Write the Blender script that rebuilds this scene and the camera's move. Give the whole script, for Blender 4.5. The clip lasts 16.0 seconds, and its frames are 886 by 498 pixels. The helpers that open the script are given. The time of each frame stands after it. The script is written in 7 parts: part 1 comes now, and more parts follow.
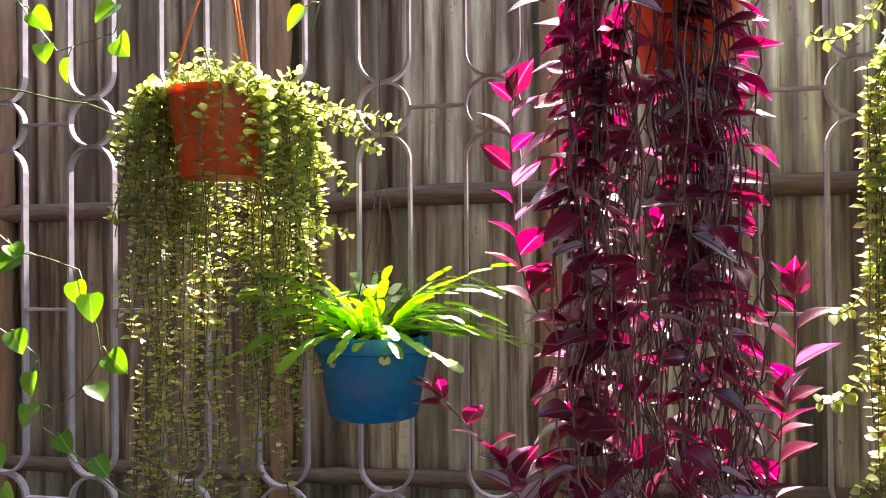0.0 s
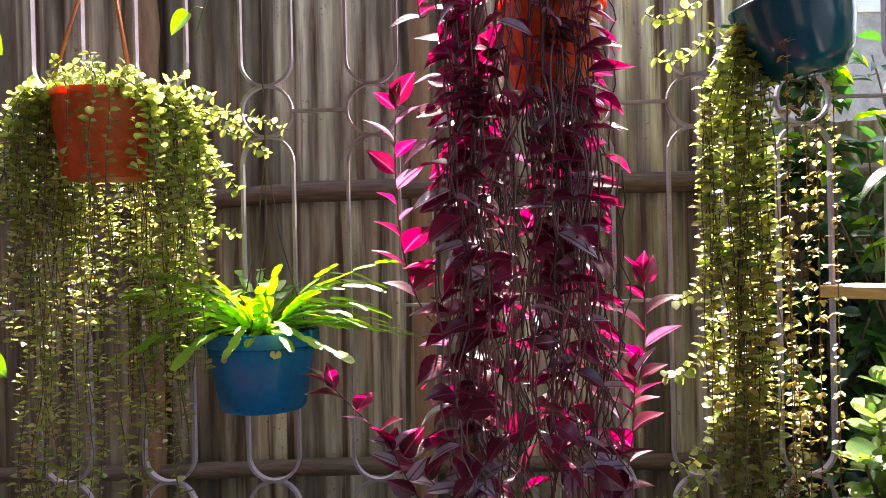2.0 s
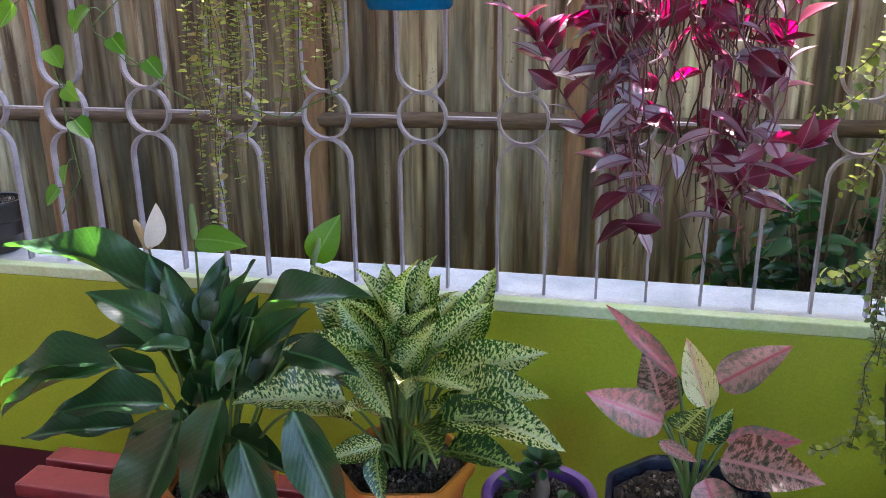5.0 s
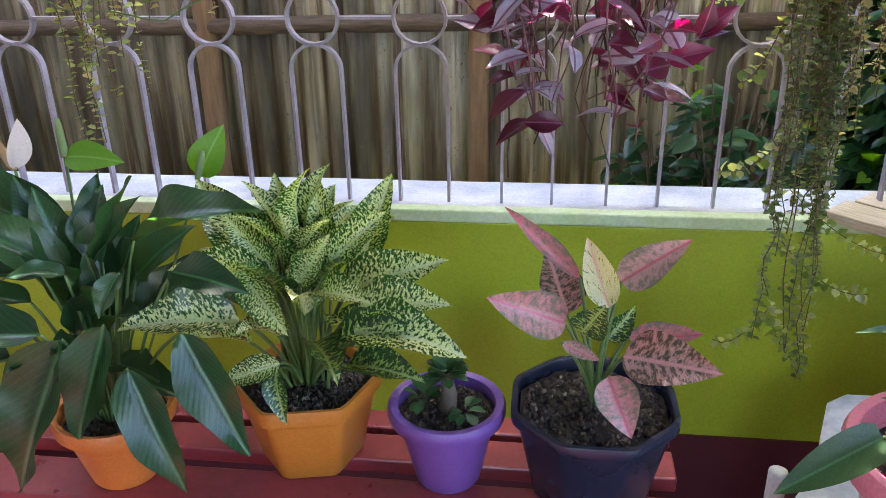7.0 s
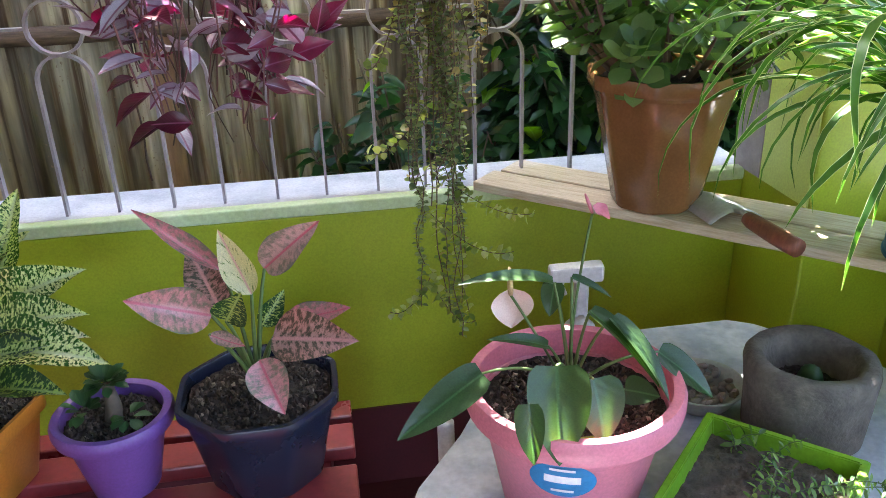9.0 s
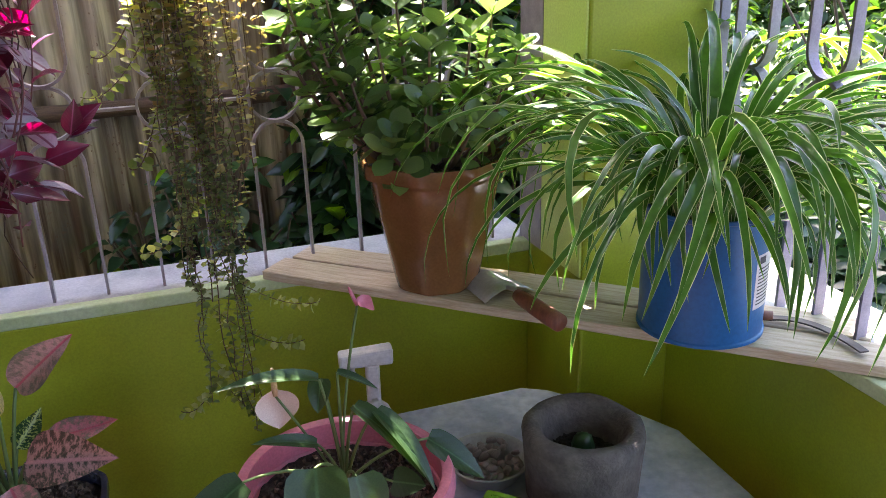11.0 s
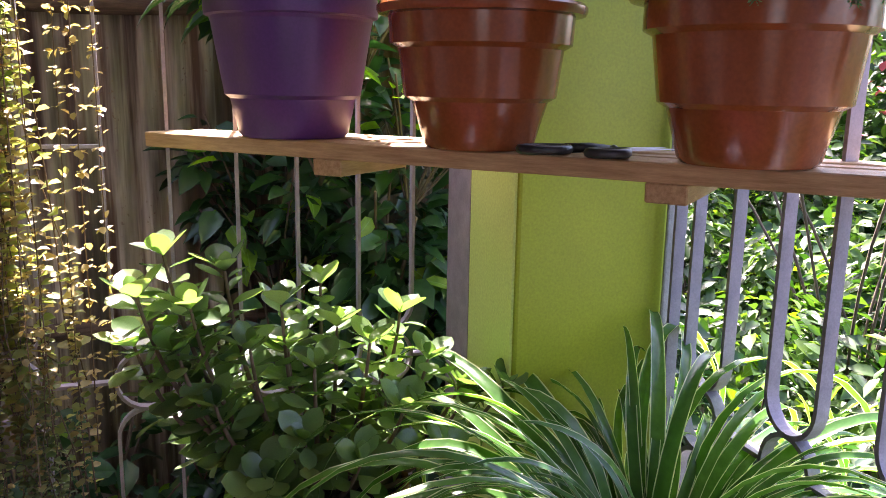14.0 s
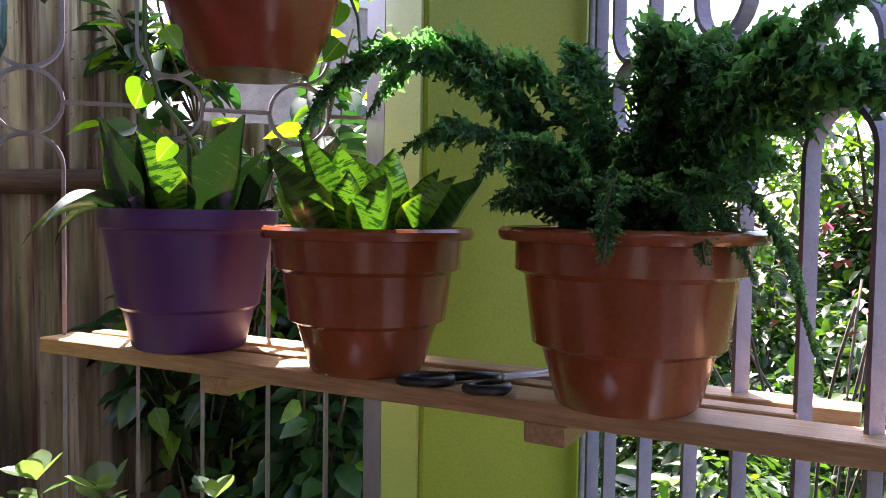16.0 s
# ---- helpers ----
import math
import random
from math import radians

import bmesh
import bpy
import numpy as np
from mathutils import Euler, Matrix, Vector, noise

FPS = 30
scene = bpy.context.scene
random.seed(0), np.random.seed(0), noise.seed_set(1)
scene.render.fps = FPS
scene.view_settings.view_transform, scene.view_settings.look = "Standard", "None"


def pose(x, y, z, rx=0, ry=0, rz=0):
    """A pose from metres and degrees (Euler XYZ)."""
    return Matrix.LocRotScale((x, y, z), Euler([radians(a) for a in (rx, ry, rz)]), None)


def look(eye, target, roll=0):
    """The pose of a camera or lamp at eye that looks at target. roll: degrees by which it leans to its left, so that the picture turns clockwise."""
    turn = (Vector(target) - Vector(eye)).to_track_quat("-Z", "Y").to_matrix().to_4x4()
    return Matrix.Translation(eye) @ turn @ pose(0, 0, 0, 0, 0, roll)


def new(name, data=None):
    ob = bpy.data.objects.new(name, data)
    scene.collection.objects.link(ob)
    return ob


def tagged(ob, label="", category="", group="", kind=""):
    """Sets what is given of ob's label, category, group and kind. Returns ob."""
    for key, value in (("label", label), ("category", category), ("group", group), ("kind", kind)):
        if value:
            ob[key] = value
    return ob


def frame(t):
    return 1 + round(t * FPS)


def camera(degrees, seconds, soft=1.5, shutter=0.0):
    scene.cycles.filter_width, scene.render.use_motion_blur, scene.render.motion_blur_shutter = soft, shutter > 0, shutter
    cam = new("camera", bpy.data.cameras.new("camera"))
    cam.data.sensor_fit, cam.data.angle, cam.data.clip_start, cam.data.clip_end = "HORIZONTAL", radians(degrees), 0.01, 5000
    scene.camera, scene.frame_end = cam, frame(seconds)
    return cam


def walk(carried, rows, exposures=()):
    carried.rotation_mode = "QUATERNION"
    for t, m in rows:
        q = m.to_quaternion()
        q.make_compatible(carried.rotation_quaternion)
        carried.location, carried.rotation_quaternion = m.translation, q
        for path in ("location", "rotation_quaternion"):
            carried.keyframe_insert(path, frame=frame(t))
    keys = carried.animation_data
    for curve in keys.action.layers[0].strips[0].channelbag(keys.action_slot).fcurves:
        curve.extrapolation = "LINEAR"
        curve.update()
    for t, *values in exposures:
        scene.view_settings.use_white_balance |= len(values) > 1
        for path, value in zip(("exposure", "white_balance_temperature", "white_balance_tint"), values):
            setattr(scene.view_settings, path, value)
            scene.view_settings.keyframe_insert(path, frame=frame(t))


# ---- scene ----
cam = camera(56.68, 16.0, soft=0.9)
PATH = [
    (0, (0.0087, 0.0522, 1.6438), (-0.4061, 2.0087, 1.6602), -0.49),
    (0.5, (-0.0225, 0.0360, 1.6647), (-0.3653, 2.0035, 1.7711), -0.63),
    (1, (-0.0315, 0.0069, 1.6633), (-0.2538, 1.9876, 1.8293), -0.80),
    (1.5, (-0.0265, -0.0295, 1.6551), (-0.0862, 1.9638, 1.8078), -1.20),
    (2, (-0.0299, -0.0571, 1.6584), (-0.0956, 1.9417, 1.6452), -1.21),
    (2.1, (-0.0309, -0.0630, 1.6576), (-0.0866, 1.9356, 1.6090), -1.42),
    (2.5, (-0.0365, -0.0822, 1.6474), (-0.0650, 1.9155, 1.5561), -0.51),
    (3, (0.0061, -0.1029, 1.5948), (-0.0511, 1.8904, 1.4423), 0.18),
    (3.5, (0.0303, -0.1137, 1.5411), (-0.2142, 1.8498, 1.2498), -0.19),
    (4, (0.0126, -0.1078, 1.4863), (-0.3685, 1.8154, 1.0915), -0.36),
    (4.5, (-0.0060, -0.0981, 1.4355), (-0.4253, 1.7866, 0.9138), -0.22),
    (4.7, (-0.0045, -0.0914, 1.4161), (-0.4409, 1.7780, 0.8552), -0.44),
    (6.8, (0.0147, -0.0177, 1.3584), (-0.2630, 1.7920, 0.5536), -1.18),
    (7, (0.0315, -0.0205, 1.3634), (-0.2105, 1.7916, 0.5523), -1.21),
    (7.5, (0.1018, -0.0391, 1.3621), (-0.0579, 1.7840, 0.5554), -1.41),
    (8, (0.1661, -0.0610, 1.3658), (0.1333, 1.7621, 0.5440), -1.65),
    (8.5, (0.2162, -0.0731, 1.3611), (0.3409, 1.7468, 0.5412), -1.59),
    (9, (0.2631, -0.0870, 1.3607), (0.5276, 1.7182, 0.5413), -1.89),
    (9.2, (0.2768, -0.0895, 1.3612), (0.5942, 1.7045, 0.5360), -1.96),
    (11.3, (0.4572, -0.1156, 1.4457), (1.0919, 1.6682, 0.8015), -1.47),
    (11.5, (0.4840, -0.1053, 1.4746), (1.1455, 1.6831, 0.8709), -1.10),
    (12, (0.5325, -0.0707, 1.5507), (1.2549, 1.7091, 0.9932), 0.41),
    (12.5, (0.5861, -0.0700, 1.5662), (1.2796, 1.7320, 1.0451), 0.85),
    (13, (0.6218, -0.0339, 1.5831), (1.2820, 1.7830, 1.0701), 0.75),
    (13.5, (0.6595, 0.0529, 1.6096), (1.2868, 1.8931, 1.1402), 0.63),
    (14, (0.6655, 0.1490, 1.6463), (1.3271, 1.9943, 1.2499), 0.97),
    (14.5, (0.6951, 0.1696, 1.6861), (1.4146, 2.0115, 1.3862), 1.16),
    (15, (0.7531, 0.1650, 1.7262), (1.4524, 2.0211, 1.4697), 0.84),
    (15.5, (0.7785, 0.1635, 1.7451), (1.4796, 2.0277, 1.5629), 0.95),
    (16, (0.8037, 0.1516, 1.7713), (1.5045, 2.0224, 1.6766), 0.86),
]
walk(cam, [(t, look(eye, target, roll)) for t, eye, target, roll in PATH], exposures=((0, 3.50, 6900, 19), (1, 3.22, 7050, 22), (2, 3.25, 6900, 21), (3, 3.65, 6600, 17), (3.5, 3.80, 6350, 14), (4.5, 4.05, 6200, 12), (7, 4.45, 6350, 14), (9, 4.35, 6450, 12), (11.5, 3.40, 6600, 26), (12.5, 3.25, 6600, 27), (14.5, 3.25, 6500, 31), (15.2, 3.20, 6400, 30), (16, 2.70, 6300, 29)))
# ==== place ====

# ---- light ----
world = bpy.data.worlds.new("sky")
scene.world = world
world.use_nodes = True
wn, wl = world.node_tree.nodes, world.node_tree.links
sky = wn.new("ShaderNodeTexSky")
sky.sky_type, sky.sun_disc = "NISHITA", False
sky.dust_density = 2.5
SUN_AZ, SUN_EL = 8.0, 54.0          # degrees east of north (+y), and above the horizon
sky.sun_elevation, sky.sun_rotation = radians(SUN_EL), radians(SUN_AZ)
wl.new(sky.outputs[0], wn["Background"].inputs[0])
wn["Background"].inputs[1].default_value = 0.115

sun_data = bpy.data.lights.new("sun", "SUN")
sun_data.energy, sun_data.angle, sun_data.color = 5.0, radians(0.53), (1.0, 0.95, 0.86)
sun = new("sun", sun_data)
sun_dir = Vector((math.sin(radians(SUN_AZ)) * math.cos(radians(SUN_EL)), math.cos(radians(SUN_AZ)) * math.cos(radians(SUN_EL)), math.sin(radians(SUN_EL))))
sun.matrix_world = look(sun_dir * 20, (0, 0, 0))

# ---- materials ----
def shader(name, rough=0.6, metal=0.0, spec=0.5):
    m = bpy.data.materials.new(name)
    m.use_nodes = True
    b = m.node_tree.nodes["Principled BSDF"]
    b.inputs["Roughness"].default_value = rough
    b.inputs["Metallic"].default_value = metal
    b.inputs["Specular IOR Level"].default_value = spec
    return m, m.node_tree.nodes, m.node_tree.links, b

def ramp(nodes, stops):
    r = nodes.new("ShaderNodeValToRGB")
    while len(r.color_ramp.elements) < len(stops):
        r.color_ramp.elements.new(0.5)
    for e, (p, c) in zip(r.color_ramp.elements, stops):
        e.position, e.color = p, (*c, 1)
    return r

def mix(nodes, links, fac, a, b, kind="MIX"):
    m = nodes.new("ShaderNodeMix")
    m.data_type, m.blend_type = "RGBA", kind
    for sock, v in ((m.inputs[0], fac), (m.inputs[6], a), (m.inputs[7], b)):
        if isinstance(v, (int, float)):
            sock.default_value = v
        elif isinstance(v, tuple):
            sock.default_value = (*v, 1)
        else:
            links.new(v, sock)
    return m.outputs[2]

def noise_tex(nodes, links, scale, detail=4, coord=None, stretch=None, rough=0.6):
    n = nodes.new("ShaderNodeTexNoise")
    n.inputs["Scale"].default_value, n.inputs["Detail"].default_value, n.inputs["Roughness"].default_value = scale, detail, rough
    tc = nodes.new("ShaderNodeTexCoord")
    out = tc.outputs[coord or "Object"]
    if stretch:
        mp = nodes.new("ShaderNodeMapping")
        mp.inputs["Scale"].default_value = stretch
        links.new(out, mp.inputs[0])
        out = mp.outputs[0]
    links.new(out, n.inputs["Vector"])
    return n

def bump(nodes, links, b, height, strength=0.3, distance=0.002):
    n = nodes.new("ShaderNodeBump")
    n.inputs["Strength"].default_value, n.inputs["Distance"].default_value = strength, distance
    links.new(height, n.inputs["Height"])
    links.new(n.outputs[0], b.inputs["Normal"])

def plain(name, col, col2=None, scale=12, rough=0.6, metal=0.0, fine=140, bump_s=0.25, dist=0.001, stretch=None, contrast=(0.35, 0.65), spec=0.5):
    """Two tones mixed by a broad noise, with a fine grain over it and a slight relief."""
    m, n, l, b = shader(name, rough, metal, spec)
    col2 = col2 or tuple(c * 0.75 for c in col)
    big = noise_tex(n, l, scale, 5, stretch=stretch)
    r = ramp(n, [(contrast[0], col2), (contrast[1], col)])
    l.new(big.outputs[0], r.inputs[0])
    small = noise_tex(n, l, fine, 3, stretch=stretch)
    g = ramp(n, [(0.3, (0.8, 0.8, 0.8)), (0.7, (1.0, 1.0, 1.0))])
    l.new(small.outputs[0], g.inputs[0])
    l.new(mix(n, l, 1.0, r.outputs[0], g.outputs[0], "MULTIPLY"), b.inputs["Base Color"])
    rr = n.new("ShaderNodeMapRange")
    rr.inputs[3].default_value, rr.inputs[4].default_value = max(0.05, rough - 0.1), min(1.0, rough + 0.15)
    l.new(big.outputs[0], rr.inputs[0])
    l.new(rr.outputs[0], b.inputs["Roughness"])
    bump(n, l, b, small.outputs[0], bump_s, dist)
    return m

def leafy(name, cols, rough=0.4, trans=0.45, vein=None, spots=None, rim=None, fine=60, tint=None, coat=0.0, glow_v=2.2):
    """Leaf: colours by random per piece, translucent, with UV-driven veins (x across, y along), spots and rim."""
    m, n, l, b = shader(name, rough, 0.0, 0.45)
    oi = n.new("ShaderNodeObjectInfo")
    ge = n.new("ShaderNodeNewGeometry")
    add = n.new("ShaderNodeMath"); add.operation = "ADD"
    l.new(oi.outputs["Random"], add.inputs[0]); l.new(ge.outputs["Random Per Island"], add.inputs[1])
    fr = n.new("ShaderNodeMath"); fr.operation = "FRACT"
    l.new(add.outputs[0], fr.inputs[0])
    r = ramp(n, [(i / max(1, len(cols) - 1), c) for i, c in enumerate(cols)])
    l.new(fr.outputs[0], r.inputs[0])
    col = r.outputs[0]
    uv = n.new("ShaderNodeTexCoord").outputs["UV"]
    sx = n.new("ShaderNodeSeparateXYZ"); l.new(uv, sx.inputs[0])
    def const_math(op, a, v):
        q = n.new("ShaderNodeMath"); q.operation = op
        for s, val in ((q.inputs[0], a), (q.inputs[1], v)):
            if isinstance(val, (int, float)): s.default_value = val
            else: l.new(val, s)
        return q.outputs[0]
    across = const_math("ABSOLUTE", const_math("SUBTRACT", sx.outputs[0], 0.5), 0)
    if spots:
        sp = n.new("ShaderNodeTexNoise")
        sp.inputs["Scale"].default_value, sp.inputs["Detail"].default_value, sp.inputs["Roughness"].default_value = spots[1], 4, 0.65
        mp = n.new("ShaderNodeMapping"); mp.inputs["Scale"].default_value = spots[3]
        cx = n.new("ShaderNodeCombineXYZ")
        l.new(const_math("ADD", sx.outputs[0], const_math("MULTIPLY", fr.outputs[0], 9.0)), cx.inputs[0])
        l.new(const_math("SUBTRACT", sx.outputs[1], const_math("MULTIPLY", across, spots[4])), cx.inputs[1])
        l.new(cx.outputs[0], mp.inputs[0]); l.new(mp.outputs[0], sp.inputs["Vector"])
        soft = spots[6] if len(spots) > 6 else 0.02
        s = ramp(n, [(spots[2] - soft, (0, 0, 0)), (spots[2] + soft, (1, 1, 1))])
        l.new(const_math("ADD", sp.outputs[0], const_math("MULTIPLY", across, spots[5] if len(spots) > 5 else 0.0)), s.inputs[0])
        col = mix(n, l, s.outputs[0], col, spots[0])
    if vein:
        # midrib and slanting side veins
        mid = ramp(n, [(vein[1], (1, 1, 1)), (vein[1] + 0.03, (0, 0, 0))]); l.new(across, mid.inputs[0])
        side = const_math("SUBTRACT", sx.outputs[1], const_math("MULTIPLY", across, 0.7))
        wv = const_math("SINE", const_math("MULTIPLY", side, vein[2]), 0)
        sv = ramp(n, [(0.0, (0, 0, 0)), (0.86, (0, 0, 0)), (1.0, (vein[3],) * 3)]); l.new(wv, sv.inputs[0])
        vm = mix(n, l, 1.0, mid.outputs[0], sv.outputs[0], "LIGHTEN")
        col = mix(n, l, vm, col, vein[0])
        bump(n, l, b, wv, 0.12, 0.001)
    if rim:
        rm = ramp(n, [(rim[1], (0, 0, 0)), (rim[1] + 0.06, (1, 1, 1))]); l.new(across, rm.inputs[0])
        col = mix(n, l, rm.outputs[0], col, rim[0])
    small = noise_tex(n, l, fine, 3)
    g = ramp(n, [(0.3, (0.72, 0.72, 0.72)), (0.7, (1.0, 1.0, 1.0))]); l.new(small.outputs[0], g.inputs[0])
    col = mix(n, l, 1.0, col, g.outputs[0], "MULTIPLY")
    l.new(col, b.inputs["Base Color"])
    if not vein:
        bump(n, l, b, small.outputs[0], 0.2, 0.001)
    if coat:
        b.inputs["Coat Weight"].default_value = coat; b.inputs["Coat Roughness"].default_value = 0.25
    if trans > 0:
        t = n.new("ShaderNodeBsdfTranslucent")
        glow = mix(n, l, 1.0, col, tint or (1.0, 1.0, 0.55), "MULTIPLY")
        sat = n.new("ShaderNodeHueSaturation"); sat.inputs["Saturation"].default_value, sat.inputs["Value"].default_value = 1.1, glow_v
        l.new(glow, sat.inputs["Color"])
        l.new(sat.outputs[0], t.inputs["Color"])
        ms = n.new("ShaderNodeMixShader"); ms.inputs[0].default_value = trans
        l.new(b.outputs[0], ms.inputs[1]); l.new(t.outputs[0], ms.inputs[2])
        l.new(ms.outputs[0], n["Material Output"].inputs[0])
    return m

# ---- mesh helpers ----
def mesh_of(name, verts, faces, mat, smooth=True, uvs=None):
    me = bpy.data.meshes.new(name)
    me.from_pydata([tuple(v) for v in verts], [], faces)
    if uvs is not None:
        layer = me.uv_layers.new(name="UVMap")
        idx = np.empty(len(me.loops), dtype=np.int32)
        me.loops.foreach_get("vertex_index", idx)
        layer.data.foreach_set("uv", np.asarray(uvs, dtype=np.float32)[idx].ravel())
    if mat:
        me.materials.append(mat)
    if smooth:
        me.shade_smooth()
    me.update()
    return me

def put(name, me, parent=None, m=None, label=""):
    ob = new(name, me)
    if parent is not None:
        ob.parent = parent
    if m is not None:
        ob.matrix_basis = m
    if label:
        ob["label"] = label
    return ob

def part(name, bm, mat, parent=None, label="", m=None, smooth=False):
    me = bpy.data.meshes.new(name)
    bm.to_mesh(me)
    bm.free()
    me.materials.append(mat)
    if smooth:
        me.shade_smooth()
    return put(name, me, parent, m, label)

def thing(name, m, label, category, group="", kind=""):
    ob = new(name)
    ob.empty_display_size = 0.05
    ob.matrix_basis = m
    return tagged(ob, label, category, group, kind)

def box_bm(size, centre=(0, 0, 0), bevel=0.003, turn=0.0, bm=None):
    own = bmesh.new()
    bmesh.ops.create_cube(own, size=1.0)
    bmesh.ops.scale(own, vec=size, verts=own.verts)
    if bevel:
        bmesh.ops.bevel(own, geom=own.edges[:], offset=bevel, segments=2, affect="EDGES", profile=0.5)
    bmesh.ops.transform(own, matrix=pose(*centre, 0, 0, turn), verts=own.verts)
    if bm is None:
        return own
    tmp = bpy.data.meshes.new("tmp")
    own.to_mesh(tmp)
    own.free()
    bm.from_mesh(tmp)
    bpy.data.meshes.remove(tmp)
    return bm

def rough_box(size, centre, cuts, amount, seed=0):
    """A box with cut faces and slightly uneven ones, for plaster and concrete."""
    bm = bmesh.new()
    bmesh.ops.create_cube(bm, size=1.0)
    bmesh.ops.scale(bm, vec=size, verts=bm.verts)
    bmesh.ops.subdivide_edges(bm, edges=bm.edges[:], cuts=cuts, use_grid_fill=True)
    for v in bm.verts:
        d = noise.noise_vector((v.co + Vector((seed, seed * 2.3, 0))) * 14)
        v.co += d * amount
    bmesh.ops.translate(bm, vec=centre, verts=bm.verts)
    return bm

def lathe(profile, sides=48, flat=False, start=0.0):
    """Turns (radius, z) pairs round z; the list may go up the outside and down the inside. Returns verts and faces."""
    vs, fs = [], []
    for r, z in profile:
        for i in range(sides):
            a = 2 * math.pi * i / sides + start
            vs.append((r * math.cos(a), r * math.sin(a), z))
    for j in range(len(profile) - 1):
        for i in range(sides):
            k = (i + 1) % sides
            fs.append((j * sides + i, j * sides + k, (j + 1) * sides + k, (j + 1) * sides + i))
    fs.append(tuple(range(sides))[::-1])
    fs.append(tuple((len(profile) - 1) * sides + i for i in range(sides)))
    return vs, fs

def tube(points, radius, sides=8, closed=False, taper=None):
    """A round rod along points. Returns verts and faces."""
    pts = [Vector(p) for p in points]
    n = len(pts)
    vs, fs = [], []
    up = None
    for i, p in enumerate(pts):
        a = pts[(i - 1) % n] if (closed or i) else pts[0]
        b = pts[(i + 1) % n] if (closed or i < n - 1) else pts[-1]
        d = (b - a).normalized() if (b - a).length > 1e-9 else Vector((0, 0, 1))
        if up is None:
            up = d.orthogonal().normalized()
        up = (up - d * up.dot(d))
        up = up.normalized() if up.length > 1e-6 else d.orthogonal().normalized()
        side = d.cross(up)
        r = radius * (taper[i] if taper else 1.0)
        for k in range(sides):
            t = 2 * math.pi * k / sides
            vs.append(p + (up * math.cos(t) + side * math.sin(t)) * r)
    last = n if closed else n - 1
    for i in range(last):
        j = (i + 1) % n
        for k in range(sides):
            q = (k + 1) % sides
            fs.append((i * sides + k, i * sides + q, j * sides + q, j * sides + k))
    if not closed:
        fs.append(tuple(range(sides))[::-1])
        fs.append(tuple((n - 1) * sides + k for k in range(sides)))
    return vs, fs

def strap(points, half_thick, depth, axis=(0, 1, 0), closed=False):
    """Flat iron bent along points in the plane square to axis; depth runs along axis."""
    pts = [Vector(p) for p in points]
    ax = Vector(axis)
    n = len(pts)
    vs, fs = [], []
    for i, p in enumerate(pts):
        a = pts[(i - 1) % n] if (closed or i) else pts[0]
        b = pts[(i + 1) % n] if (closed or i < n - 1) else pts[-1]
        d = (b - a).normalized()
        side = d.cross(ax).normalized() * half_thick
        for s, t in ((-1, -1), (1, -1), (1, 1), (-1, 1)):
            vs.append(p + side * s + ax * (depth / 2 * t))
    last = n if closed else n - 1
    for i in range(last):
        j = (i + 1) % n
        for k in range(4):
            q = (k + 1) % 4
            fs.append((i * 4 + k, i * 4 + q, j * 4 + q, j * 4 + k))
    if not closed:
        fs.append((3, 2, 1, 0))
        fs.append(tuple((n - 1) * 4 + k for k in range(4)))
    return vs, fs

def merge(pieces):
    vs, fs, o = [], [], 0
    for v, f in pieces:
        vs += list(v)
        fs += [tuple(i + o for i in q) for q in f]
        o += len(v)
    return vs, fs

def leaf_mesh(name, length, width, mat, outline, rows=8, cup=0.15, bend=0.3, fold=0.12, wave=0.0, tip=1.0, seed=0, cross=5):
    """A leaf from its stalk at the origin along +y, face up (+z). outline(t) is the half width at t, from 0 to 1."""
    rnd = random.Random(seed)
    ph = rnd.random() * 6
    vs, uv, fs = [], [], []
    for i in range(rows + 1):
        t = i / rows
        w = max(outline(t), 0.004) * width / 2
        ang = bend * t
        y = length * (math.sin(bend * t) / bend if abs(bend) > 1e-3 else t)
        z = -length * ((1 - math.cos(bend * t)) / bend if abs(bend) > 1e-3 else 0)
        for k in range(cross):
            u = k / (cross - 1) * 2 - 1
            h = abs(u) * w * fold * 2 - (1 - u * u) * w * cup + wave * width * math.sin(t * 13 + ph + (1 if u > 0 else 2.2)) * u * u
            vs.append((u * w, y - h * math.sin(ang) * 0, z + h))
            uv.append((0.5 + u * 0.5 * max(outline(t), 0.05), t))
    for i in range(rows):
        for k in range(cross - 1):
            a = i * cross + k
            fs.append((a, a + 1, a + cross + 1, a + cross))
    me = mesh_of(name, vs, fs, mat, True, uv)
    me["bend"] = bend
    return me

def ovate(t):
    return math.sin(math.pi * min(1, t ** 0.72)) ** 0.9 if t < 1 else 0.0

def lance(t):
    return max(0.0, math.sin(math.pi * t ** 0.8)) ** 1.15

def heart(t):
    return (math.sqrt(max(0, 1 - ((t - 0.28) / 0.28) ** 2)) * 0.35 + 0.65 if t < 0.28 else math.cos((t - 0.28) / 0.72 * math.pi / 2) ** 0.85)

def paddle(t):
    return math.sin(math.pi * min(1, t ** 1.35)) ** 0.7 if t < 1 else 0.0

def blade(t):
    return min(1.0, 6 * t + 0.45) * (1 - t ** 3) ** 0.8

